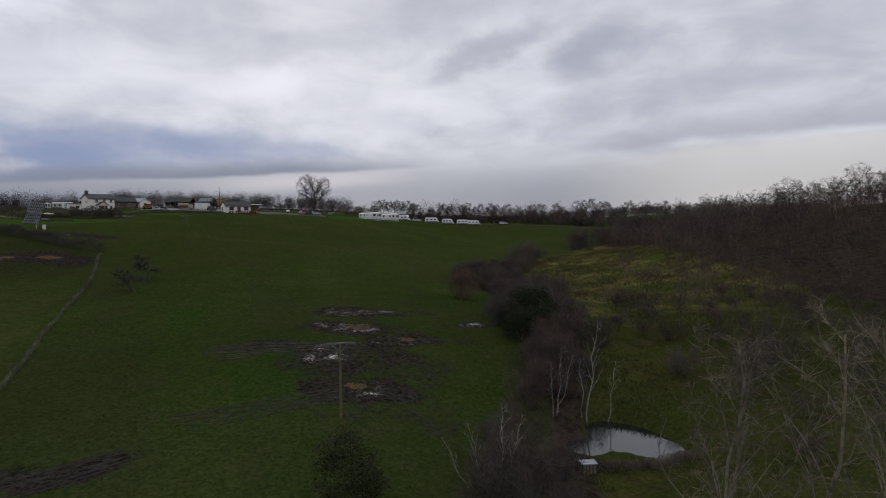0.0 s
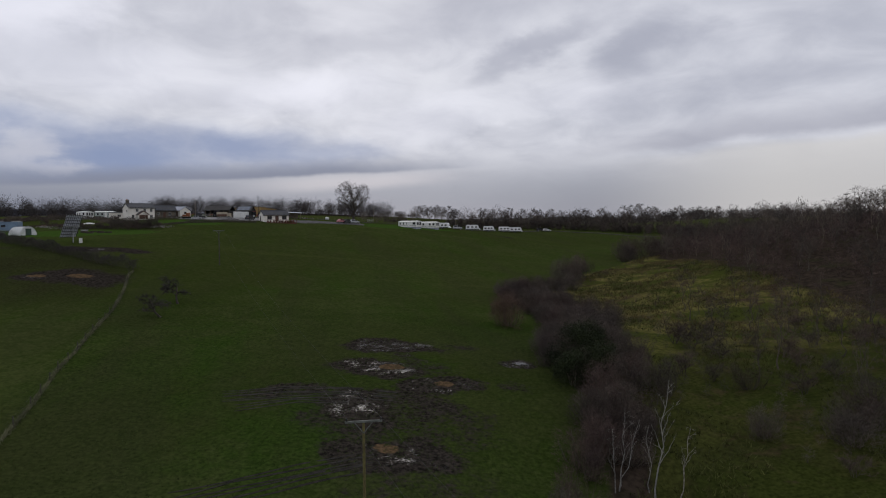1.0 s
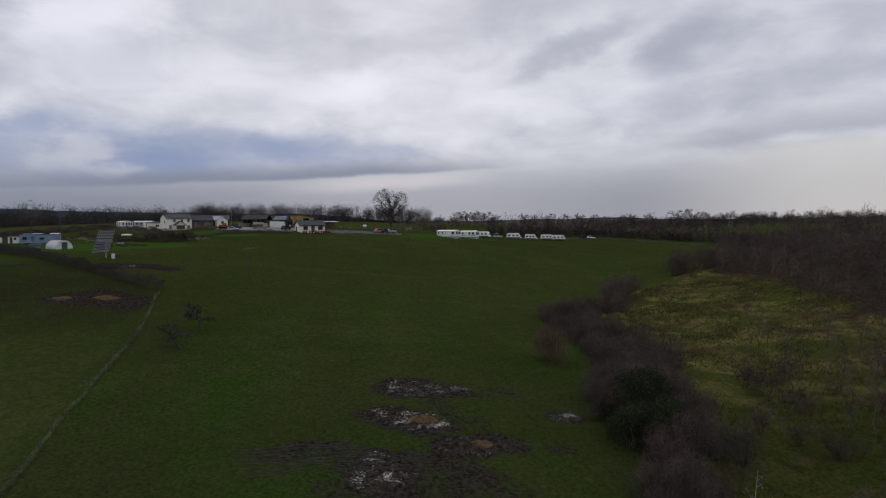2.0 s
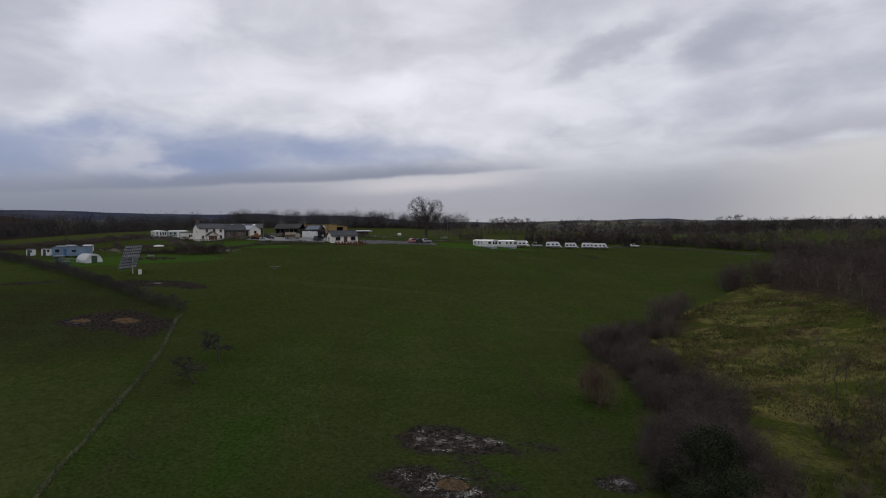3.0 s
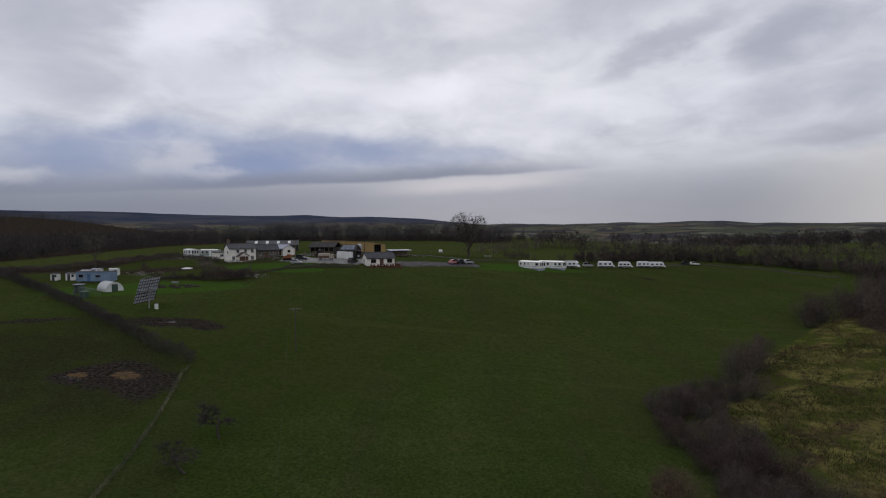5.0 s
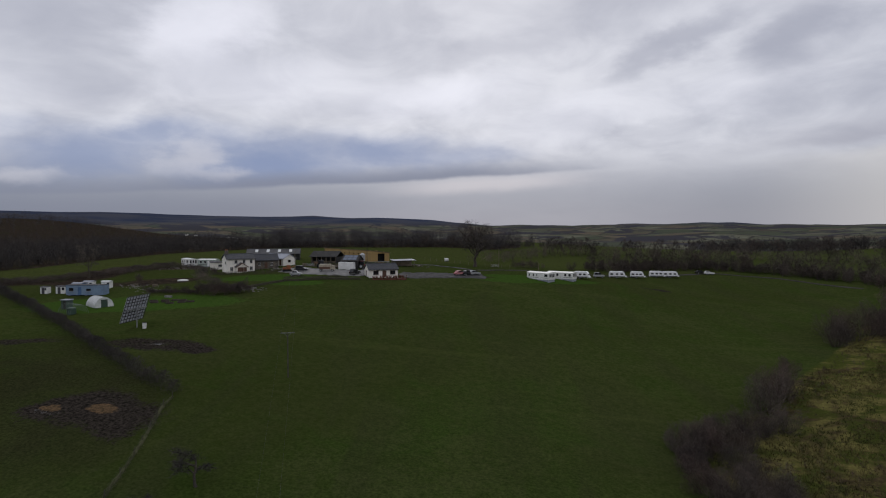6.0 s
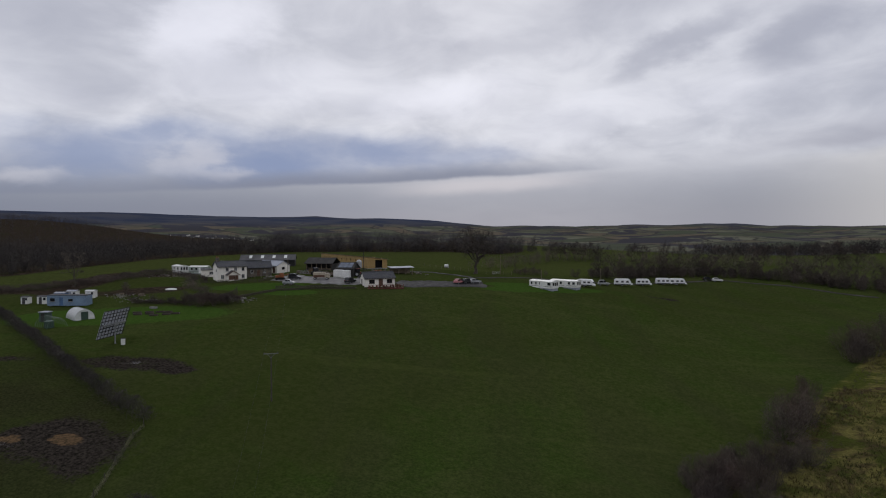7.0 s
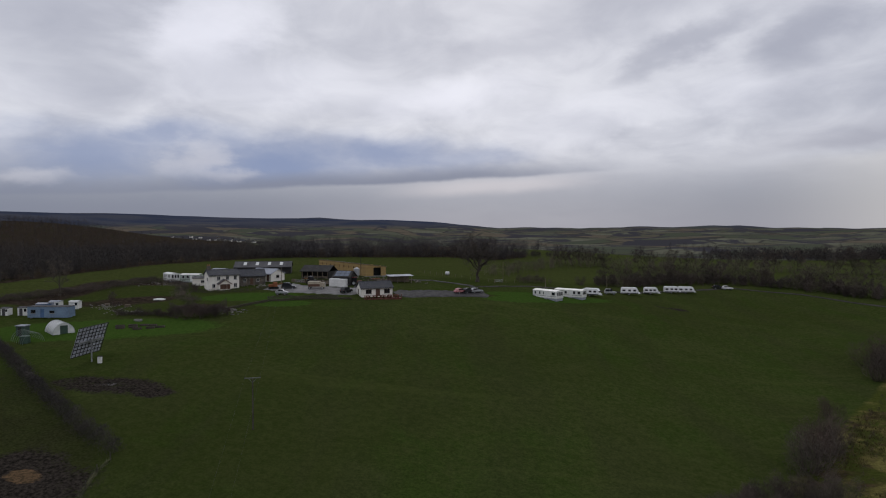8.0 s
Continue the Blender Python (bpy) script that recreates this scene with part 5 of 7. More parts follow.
# white outbuilding: gable end towards the yard
gabled("white_outbuilding", -125.8, 243.0, -14, 9.5, 6.0, 2.4, 3.8, WHITE_WALL, PALE_SHEET, "long white outbuilding with pale sheet roof by the yard",
       [(1.2, 1.2, 0.7, 0.9), (3.2, 1.2, 0.7, 0.9), (5.4, 1.2, 0.7, 0.9)], [(7.6, 1.0, 2.0)], category="outbuilding")
wob_ = bpy.data.objects["white_outbuilding"]
gable_win = part("window", boxes((9.5, 9.56, 2.3, 3.6, 1.0, 1.9)), FRAME_BROWN, wob_)
part("pane", boxes((9.562, 9.58, 2.38, 3.52, 1.08, 1.82)), GLASS, gable_win)
# long grey barn behind
barn = gabled("grey_barn", -143.5, 259.5, 27, 20, 10, 2.4, 4.1, DARK_SHEET, SHEET, "long barn with grey corrugated roof and clear skylights", category="barn")
for i in range(4):
    k = (4.1 - 2.4) / 5.0
    sx = 3.0 + i * 4.3
    part("skylight", prism(bmesh.new(), [(1.6, 2.4 + 1.6 * k + 0.15), (4.3, 2.4 + 4.3 * k + 0.15), (4.3, 2.4 + 4.3 * k + 0.18), (1.6, 2.4 + 1.6 * k + 0.18)], sx, sx + 1.1), FILM, barn, "milky skylight sheet")
# open-fronted dark shed
shed = thing("cattle_shed", pose(-112.2, 252.5, hz(-108, 255) - 0.2, 0, 0, 5), "open-fronted dark shed with mossy low roof", "shed")
part("roof", prism(bmesh.new(), [(-0.5, 2.5), (3.8, 4.4), (8.0, 2.4), (8.0, 2.55), (3.8, 4.56), (-0.5, 2.66)], -0.5, 10.0), DARK_SHEET, shed)
part("back_wall", boxes((0, 9.6, 7.3, 7.5, -0.5, 2.5), (0, 0.2, 0, 7.3, -0.5, 2.5), (9.4, 9.6, 0, 7.3, -0.5, 2.5)), DARK_SHEET, shed)
for i in range(6):
    part("post", boxes((0.2 + i * 1.8, 0.42 + i * 1.8, 0.0, 0.22, -0.5, 2.6)), TIMBER, shed)
part("manger", boxes((0.5, 9.2, 1.0, 1.15, 0, 1.0)), TIMBER, shed)
# shed with solar roof, white doors
solar = gabled("solar_shed", -94.6, 240.5, 4, 5.6, 6.0, 2.5, 4.1, DARK_SHEET, DARK_SHEET, "dark timber shed with solar panels on the roof", category="shed")
for i in range(3):
    for j in range(2):
        k = (4.1 - 2.5) / 3.0
        y0, y1 = 0.2 + j * 1.35, 1.45 + j * 1.35
        part("solar_panel", prism(bmesh.new(), [(y0, 2.5 + y0 * k + 0.18), (y1, 2.5 + y1 * k + 0.18), (y1, 2.5 + y1 * k + 0.22), (y0, 2.5 + y0 * k + 0.22)], 0.4 + i * 1.6, 1.9 + i * 1.6), PANEL, solar)
for x_, y_, w_ in ((-94.2, 237.3, 2.6), (-91.4, 237.0, 2.6)):
    st = thing("storage_box", pose(x_, y_, hz(x_, y_), 0, 0, 8), "white steel storage container beside the dark shed", "container", "white containers")
    part("body", boxes((0, w_, 0, 2.4, 0, 2.4), bevel=0.05), WHITE_PAINT, st)
    part("door", boxes((0.1, w_ / 2 - 0.02, -0.05, -0.01, 0.15, 2.25)), FRAME_WHITE, st)
    part("door", boxes((w_ / 2 + 0.02, w_ - 0.1, -0.05, -0.01, 0.15, 2.25)), FRAME_WHITE, st)


# tan timber barn, each board on its own
def timber_barn():
    ln, dp, h = 45.0, 8.0, 4.1
    turn = 139.0
    ob = thing("timber_barn", pose(-94.2, 268.0, hz(-104, 280), 0, 0, turn - 180), "long new larch-clad barn with dark openings", "barn")
    ob.matrix_world = pose(-95.4 + ln * math.cos(radians(turn)), 268.0 + ln * math.sin(radians(turn)), hz(-104, 280), 0, 0, turn - 180)
    holes = [(3 + i * 4.4, 3.9 + i * 4.4, 2.2, 3.1) for i in range(8)]
    part("front_wall", wall(bmesh.new(), ln, h, 0.25, holes), TAN_BOARD, ob)
    part("end_wall", boxes((ln - 0.25, ln, 0.25, 3.0, 0, h), (ln - 0.25, ln, 6.0, dp - 0.25, 0, h - 0.8), (ln - 0.25, ln, 3.0, 6.0, 3.0, h - 0.45), (0, 0.25, 0.25, dp - 0.25, 0, h - 0.8)), TAN_BOARD, ob)
    part("back_wall", boxes((0, ln, dp - 0.25, dp, 0, h - 1.0)), TAN_BOARD, ob)
    # added black block stands for the shade behind the openings
    part("shade_block", boxes((0.3, ln - 1.4, 0.6, dp - 0.5, 0, h - 1.2)), DARK, ob)
    part("roof", prism(bmesh.new(), [(-0.3, h + 0.04), (dp + 0.3, h - 1.0), (dp + 0.3, h - 0.86), (-0.3, h + 0.18)], -0.3, ln + 0.3), TIMBER, ob)
    part("plinth", boxes((0, ln, 0, dp, -1.5, 0)), SLAB, ob)
    rng = random.Random(3)
    me = bpy.data.meshes.new("board")
    bm = boxes((0, 0.42, -0.03, 0, 0, h - 0.02))
    bm.to_mesh(me)
    bm.free()
    for i in range(int(ln / 0.5)):
        x = i * 0.5 + 0.04
        if any(a - 0.45 < x < b + 0.05 for a, b, _, _ in holes):
            continue
        b = part_of("board", me, TAN_BOARD, ob)
        b.location = (x, -0.003, rng.uniform(-0.02, 0.02))
    for i in range(6):
        yv = 0.05 + i * 0.47
        if yv > 2.55:
            continue
        b = part_of("board", me, TAN_BOARD, ob)
        b.matrix_local = pose(ln + 0.003, yv, 0, 0, 0, 90)
    return ob


timber_barn()
silo = thing("feed_bin", pose(-96.0, 261.5, hz(-96, 261.5)), "small galvanised feed bin on legs", "tank")
part("drum", tube(bmesh.new(), (0, 0, 0.9), (0, 0, 3.1), 1.05, 1.05, 20), STEEL, silo)
part("cone_top", tube(bmesh.new(), (0, 0, 3.1), (0, 0, 3.7), 1.05, 0.25, 20), STEEL, silo)
for a in range(4):
    part("leg", boxes((0.7 * math.cos(a * 1.571) - 0.05, 0.7 * math.cos(a * 1.571) + 0.05, 0.7 * math.sin(a * 1.571) - 0.05, 0.7 * math.sin(a * 1.571) + 0.05, -0.3, 0.9)), STEEL, silo)
shelter = thing("field_shelter", pose(-80.9, 254.7, hz(-78, 257), 0, 0, 42), "open shelter with pale flat roof on posts", "shelter")
part("roof", prism(bmesh.new(), [(-0.4, 2.2), (3.4, 2.5), (3.4, 2.62), (-0.4, 2.32)], -0.4, 8.2), PALE_SHEET, shelter)
part("back_wall", boxes((0, 7.8, 2.9, 3.0, 0, 2.4)), TIMBER, shelter)
for i in range(4):
    part("post", boxes((i * 2.5, i * 2.5 + 0.14, 0, 0.14, -0.3, 2.25)), TIMBER, shelter)

# the cottage with its red-brown deck
cot = gabled("cottage", -78.6, 226.4, 38, 9.2, 5.6, 2.45, 4.0, WHITE_WALL, SLATE, "single-storey white cottage with slate roof and brown windows",
             [(1.3, 0.8, 1.7, 1.2), (6.7, 0.8, 1.7, 1.2)], [(4.2, 1.3, 2.05)], joinery=FRAME_BROWN, end_wins=((0.2, 0.3, 0.9, 1.7),), lift=-0.1)
deck = thing("veranda_deck", pose(-78.6, 226.4, hz(-75, 227.5) - 0.1, 0, 0, 38), "red-brown timber deck with railings along the cottage", "deck")
for i in range(13):
    part("plank", boxes((0.2, 11.2, -2.9 + i * 0.22, -2.72 + i * 0.22, 0.12, 0.17)), DECK, deck)
part("joist", boxes((0.3, 11.1, -2.8, -2.7, -1.2, 0.1), (0.3, 11.1, -0.4, -0.3, -0.8, 0.1)), DECK, deck)
for i in range(10):
    part("rail_post", boxes((0.2 + i * 1.2, 0.32 + i * 1.2, -2.9, -2.78, 0.17, 1.15)), DECK, deck)
part("hand_rail", boxes((0.2, 11.2, -2.93, -2.75, 1.15, 1.22)), DECK, deck)
part("lower_rail", boxes((0.2, 11.2, -2.87, -2.81, 0.62, 0.70)), DECK, deck)
rng_t = random.Random(8)
for i in range(5):
    tb = thing("picnic_table", pose(-78.6 + (1.5 + i * 2.1) * math.cos(radians(38)) + 1.6 * math.sin(radians(38)), 226.4 + (1.5 + i * 2.1) * math.sin(radians(38)) - 1.6 * math.cos(radians(38)), deck.matrix_world.translation.z + 0.17, 0, 0, 38), "red-brown picnic table on the deck", "table", "deck tables")
    part("tabletop", boxes((-0.6, 0.6, -0.35, 0.35, 0.7, 0.75)), DECK, tb)
    for bx_ in (-0.7, 0.45):
        part("bench", boxes((-0.6, 0.6, bx_, bx_ + 0.25, 0.42, 0.46)), DECK, tb)
    part("leg_frame", boxes((-0.5, -0.4, -0.7, 0.7, 0, 0.7), (0.4, 0.5, -0.7, 0.7, 0, 0.7)), DECK, tb)


# ---- yard, parking place, track: sheets that follow the ground ----
def draped(name, line, half, mat, label, lift=0.06, seed=0, category="surface"):
    rng = random.Random(seed)
    bm = bmesh.new()
    pts = []
    for (ax, ay), (bx, by) in zip(line, line[1:]):
        n = max(2, int(math.hypot(bx - ax, by - ay) / 1.5))
        pts += [(ax + (bx - ax) * i / n, ay + (by - ay) * i / n) for i in range(n)]
    pts.append(line[-1])
    rows = []
    for i, (x, y) in enumerate(pts):
        p0, p1 = pts[max(0, i - 1)], pts[min(len(pts) - 1, i + 1)]
        l = math.hypot(p1[0] - p0[0], p1[1] - p0[1])
        nx, ny = -(p1[1] - p0[1]) / l, (p1[0] - p0[0]) / l
        ends = 0.5 if i in (0, len(pts) - 1) else 1
        a, b = half * ends * rng.uniform(0.88, 1.12), half * ends * rng.uniform(0.88, 1.12)
        rows.append([bm.verts.new((x + nx * u, y + ny * u, hz(x + nx * u, y + ny * u) + lift + (0 if abs(u) < a else -0.25)))
                     for u in (-a - 0.5, *[(-a + (a + b) * k / 8) for k in range(9)], b + 0.5)])
    for r0, r1 in zip(rows, rows[1:]):
        for k in range(len(r0) - 1):
            bm.faces.new((r0[k], r0[k + 1], r1[k + 1], r1[k]))
    bmesh.ops.recalc_face_normals(bm, faces=bm.faces[:])
    ob = part(name, bm, mat, None)
    return tagged(ob, label, category, kind="structure")


draped("yard", [(-110, 232), (-100, 229), (-88, 231.5), (-82, 233)], 6.0, YARD, "wet pale concrete farmyard", 0.16, 1, "yard")
draped("parking", [(-72, 236), (-61, 245.5), (-52, 252.5), (-49, 255)], 5.0, GRAVEL, "dark wet gravel parking place", 0.16, 2, "parking")
draped("track", [(-50, 256), (-57, 268), (-72, 272), (-84, 262), (-88, 245), (-84, 234)], 1.0, GRAVEL, "gravel track past the large tree", 0.14, 3, "track")
draped("access_road", [(-55, 268), (-40, 284), (-24, 290), (-6, 303), (12, 326), (34, 346), (60, 341), (84, 318)], 1.0, TRACK, "narrow gravel road behind the caravans", 0.12, 4, "track")


# ---- caravans and cars ----
def static_caravan(x, y, turn, ln, wd, label, skin, wins, end_wins, high=2.45, group="static caravans"):
    """x, y: left front corner; the long side looks along its own -y, the bay end lies at its right."""
    c, s = math.cos(radians(turn)), math.sin(radians(turn))
    zs = [hz(x + c * a - s * b, y + s * a + c * b) for a in (0, ln) for b in (0, wd)]
    ob = thing("static_caravan", pose(x, y, sum(zs) / 4 - 0.25, 0, 0, turn), label, "caravan", group)
    f = 0.45
    prof = [(0, f), (wd, f), (wd, f + high - 0.25), (wd * 0.75, f + high - 0.03), (wd / 2, f + high), (wd * 0.25, f + high - 0.03), (0, f + high - 0.25)]
    part("body", prism(bmesh.new(), prof, 0, ln), skin, ob)
    roof = [(-0.08, f + high - 0.27), (wd * 0.25, f + high - 0.01), (wd / 2, f + high + 0.04), (wd * 0.75, f + high - 0.01), (wd + 0.08, f + high - 0.27), (wd + 0.08, f + high - 0.2), (wd / 2, f + high + 0.12), (-0.08, f + high - 0.2)]
    part("roof", prism(bmesh.new(), roof, -0.1, ln + 0.1), CARAVAN_SKIN, ob)
    part("skirt", boxes((0.15, ln - 0.15, 0.15, wd - 0.15, min(zs) - max(zs) - 0.3, f)), PALE_SHEET, ob)
    for wx, ww in wins:
        w_ = part("window", boxes((wx, wx + ww, -0.04, 0.0, f + 0.95, f + 1.95), bevel=0.02), FRAME_WHITE, ob)
        part("pane", boxes((wx + 0.07, wx + ww - 0.07, -0.055, -0.042, f + 1.02, f + 1.88)), GLASS, w_)
    for wy, ww in end_wins:
        w_ = part("window", boxes((ln, ln + 0.04, wy, wy + ww, f + 0.8, f + 2.0), bevel=0.02), FRAME_WHITE, ob)
        part("pane", boxes((ln + 0.042, ln + 0.055, wy + 0.07, wy + ww - 0.07, f + 0.87, f + 1.93)), GLASS, w_)
    dr = part("door", boxes((ln * 0.55, ln * 0.55 + 0.8, -0.035, 0.0, f + 0.05, f + 2.0)), FRAME_WHITE, ob)
    part("step", boxes((ln * 0.55 - 0.1, ln * 0.55 + 0.9, -0.7, -0.04, f - 0.7, f - 0.05)), SLAB, ob)
    part("trim_band", boxes((0.0, ln, -0.012, 0.0, f + 0.55, f + 0.65)), SHEET, ob)
    return ob


static_caravan(-35.6, 264.4, -32, 9.4, 3.6, "cream static caravan with bay-windowed end on grass", CARAVAN_SKIN, [(0.7, 0.7), (2.6, 0.6), (4.2, 0.4), (7.6, 1.4)], [(0.4, 0.8), (1.4, 0.8), (2.4, 0.8)])
static_caravan(-29.6, 272.2, -20, 9.8, 3.6, "cream static caravan with wide side windows on grass", CARAVAN_SKIN, [(0.6, 0.8), (3.6, 0.9), (6.6, 0.9), (8.2, 1.0)], [(0.4, 0.8), (1.4, 0.8), (2.4, 0.8)])
static_caravan(-156.6, 238.6, -30, 6.6, 3.2, "cream static caravan on the rough bank behind", CARAVAN_SKIN, [(0.8, 0.7), (2.4, 0.7), (4.9, 1.2)], [(0.4, 0.7), (1.3, 0.7), (2.2, 0.7)])
static_caravan(-147.2, 235.4, 8, 6.6, 3.0, "pale green static caravan beside the farmhouse", PALE_GREEN, [(0.8, 0.8), (2.4, 0.8), (4.9, 1.2)], [(0.4, 0.7), (1.3, 0.7)])


def wheel(parent, x, y, z, r=0.32, w=0.2):
    t_ = part("wheel", tube(bmesh.new(), (x, y, z), (x, y + w, z), r, r, 14), RUBBER, parent)
    part("rim", tube(bmesh.new(), (x, y - 0.01, z), (x, y + 0.005, z), r * 0.6, r * 0.6, 10), STEEL, t_)


def tourer(x, y, turn, ln, label, nose=1):
    """Touring caravan; x, y the middle of its near long side."""
    ob = thing("touring_caravan", pose(x, y, hz(x, y) + 0.05, 0, 0, turn), label, "caravan", "touring caravans")
    h, wd, n = ln / 2, 2.25, nose
    side = [(-h, 0.5), (h, 0.5), (h + 0.12, 0.95), (h - 0.05, 1.7), (h - 0.5, 2.5), (h - 0.9, 2.66), (-h + 0.6, 2.66), (-h + 0.12, 2.4), (-h - 0.03, 1.3)]
    bm = bmesh.new()
    a = [bm.verts.new((px_ * n, 0, pz_)) for px_, pz_ in side]
    b = [bm.verts.new((px_ * n, wd, pz_)) for px_, pz_ in side]
    for i in range(len(side)):
        j = (i + 1) % len(side)
        bm.faces.new((a[i], a[j], b[j], b[i]))
    bm.faces.new(a)
    bm.faces.new(b)
    bmesh.ops.recalc_face_normals(bm, faces=bm.faces[:])
    bmesh.ops.bevel(bm, geom=bm.edges[:], offset=0.06, segments=2, affect="EDGES")
    part("body", bm, TOURER_SKIN, ob)
    for wx, ww in ((-h + 0.5, 1.0), (-0.5, 0.9), (h - 1.75, 0.9)):
        w_ = part("window", boxes((wx * 1.0, wx + ww, -0.035, -0.002, 1.35, 1.95), bevel=0.01), RUBBER, ob)
        part("pane", boxes((wx + 0.05, wx + ww - 0.05, -0.05, -0.037, 1.4, 1.9)), GLASS, w_)
    part("front_window", boxes((min(n * (h - 0.18), n * (h + 0.08)), max(n * (h - 0.18), n * (h + 0.08)), 0.3, wd - 0.3, 1.35, 1.85)), GLASS, ob)
    part("skirt_band", boxes((-h + 0.1, h - 0.1, -0.02, 0.0, 0.55, 0.85)), SHEET, ob)
    for wy_ in (-0.02, wd - 0.18):
        wheel(ob, -0.2, wy_, 0.33)
    part("draw_bar", tube(bmesh.new(), (n * h, wd * 0.5, 0.45), (n * (h + 1.2), wd * 0.5, 0.42), 0.07, 0.05, 6), STEEL, ob)
    part("gas_locker", boxes((min(n * (h + 0.1), n * (h + 0.6)), max(n * (h + 0.1), n * (h + 0.6)), 0.4, wd - 0.4, 0.45, 0.95), bevel=0.05), TOURER_SKIN, ob)
    return ob


tourer(-18.4, 279.4, -14, 5.6, "white touring caravan close behind static caravans")
tourer(-5.6, 297.2, 4, 6.0, "white touring caravan with dark windows on grass")
tourer(2.0, 307.6, 2, 5.2, "shorter white touring caravan on grass")
tourer(10.0, 318.2, 8, 5.6, "white touring caravan parked nose to tail")
tourer(15.6, 322.8, 8, 6.0, "longer white touring caravan parked nose to tail")


def car(x, y, turn, paint, label, name="car", ln=4.2, high=1.5, group="parked cars", estate=False):
    ob = thing(name, pose(x, y, hz(x, y) + 0.16, 0, 0, turn), label, name.replace("_", " "), group)
    h, wd = ln / 2, 1.72
    low = [(-h, 0.35), (h, 0.3), (h + 0.05, 0.62), (h - 0.1, 0.78), (h * 0.42, 0.93), (-h + 0.15, 0.98), (-h - 0.02, 0.75)]
    rear = -h + (0.15 if estate else 0.45)
    top = [(h * 0.46, 0.9), (h * 0.1, high - 0.06), (-0.2, high), (rear + 0.35, high - 0.05), (rear, 0.95)]

    def side(prof, y0, y1, bevel):
        bm = bmesh.new()
        a = [bm.verts.new((px_, y0, pz_)) for px_, pz_ in prof]
        b = [bm.verts.new((px_, y1, pz_)) for px_, pz_ in prof]
        for i in range(len(prof)):
            j = (i + 1) % len(prof)
            bm.faces.new((a[i], a[j], b[j], b[i]))
        bm.faces.new(a)
        bm.faces.new(b)
        bmesh.ops.recalc_face_normals(bm, faces=bm.faces[:])
        bmesh.ops.bevel(bm, geom=bm.edges[:], offset=bevel, segments=2, affect="EDGES")
        return bm

    part("body", side(low, 0, wd, 0.08), paint, ob)
    part("cabin", side(top, 0.1, wd - 0.1, 0.07), paint, ob)
    for y0 in (0.075, wd - 0.105):
        for a0, a1 in ((-0.05, h * 0.34), (rear + 0.35, -0.15)):
            part("side_window", boxes((a0, a1, y0, y0 + 0.03, 1.0, high - 0.12), bevel=0.01), GLASS, ob)
    part("windscreen", prism(bmesh.new(), [(0.2, 0.98), (wd - 0.2, 0.98), (wd - 0.25, 1.0), (0.25, 1.0)], h * 0.2, h * 0.42), GLASS, ob)
    for wx in (-h * 0.62, h * 0.62):
        for wy_ in (-0.02, wd - 0.18):
            wheel(ob, wx, wy_, 0.16)
    for y0 in (0.12, wd - 0.42):
        part("headlight", boxes((h - 0.05, h + 0.06, y0, y0 + 0.3, 0.58, 0.72), bevel=0.02), FILM, ob)
        part("tail_light", boxes((-h - 0.05, -h + 0.05, y0, y0 + 0.3, 0.7, 0.85), bevel=0.02), RED_PAINT, ob)
    return ob


car(-12.2, 290.5, 5, SILVER_PAINT, "silver four-wheel-drive car parked between caravans", high=1.85, estate=True)
car(33.2, 341.6, 15, WHITE_PAINT, "white estate car at the end of caravan row", estate=True)
car(29.6, 342.0, 20, BLACK_PAINT, "dark car parked behind a white estate")
car(-55.4, 250.2, 60, PINK_PAINT, "faded red car in the gravel parking place", high=1.55)
car(-53.4, 252.2, 60, BLACK_PAINT, "black car in the gravel parking place")
car(-51.4, 254.2, 50, SILVER_PAINT, "silver car in the gravel parking place", estate=True)
car(-103.2, 228.6, 15, BLACK_PAINT, "dark four-wheel-drive car in the farmyard", high=1.8, estate=True)
car(-84.2, 230.0, 80, BLACK_PAINT, "dark car beside the cottage", high=1.7, estate=True)
car(-100.2, 219.6, 12, SILVER_PAINT, "small silver car by the yard wall", ln=3.4)


CREAM = plain("dull_cream_paint", (0.42, 0.37, 0.28), (0.27, 0.23, 0.17), 0.5)


def lorry(x, y, turn):
    ob = thing("horsebox_lorry", pose(x, y, hz(x, y) + 0.15, 0, 0, turn), "cream horsebox lorry with brown sides in the yard", "lorry")
    part("box_body", boxes((-2.2, 1.4, 0, 2.0, 0.7, 2.3), bevel=0.06), CREAM, ob)
    part("side_panel", boxes((-2.1, 1.3, -0.03, -0.002, 0.8, 1.5)), FRAME_BROWN, ob)
    part("cab", boxes((1.4, 2.8, 0.1, 1.9, 0.5, 1.9), bevel=0.12), CREAM, ob)
    part("windscreen", boxes((2.6, 2.83, 0.3, 1.9, 1.25, 1.85), bevel=0.02), GLASS, ob)
    for wx in (-1.7, 2.0):
        for wy_ in (0.0, 2.0):
            wheel(ob, wx, wy_, 0.35, 0.42)


lorry(-95.2, 230.4, 20)
dig = thing("excavator", pose(-107.4, 227.4, hz(-107, 227), 0, 0, 30), "rusty orange digger by the yard", "excavator")
part("cab", boxes((-0.2, 1.1, -0.6, 0.7, 0.8, 2.1), bevel=0.06), RUST, dig)
part("counterweight", boxes((-1.4, -0.2, -0.8, 0.8, 0.8, 1.5), bevel=0.1), RUST, dig)
part("boom", tube(bmesh.new(), (1.0, 0, 1.2), (2.4, 0, 1.9), 0.16, 0.12, 6), RUST, dig)
part("dipper", tube(bmesh.new(), (2.4, 0, 1.9), (3.2, 0, 0.5), 0.12, 0.1, 6), RUST, dig)
for y0 in (-0.9, 0.5):
    part("crawler_belt", boxes((-1.5, 1.5, y0, y0 + 0.4, 0, 0.75), bevel=0.2), RUBBER, dig)
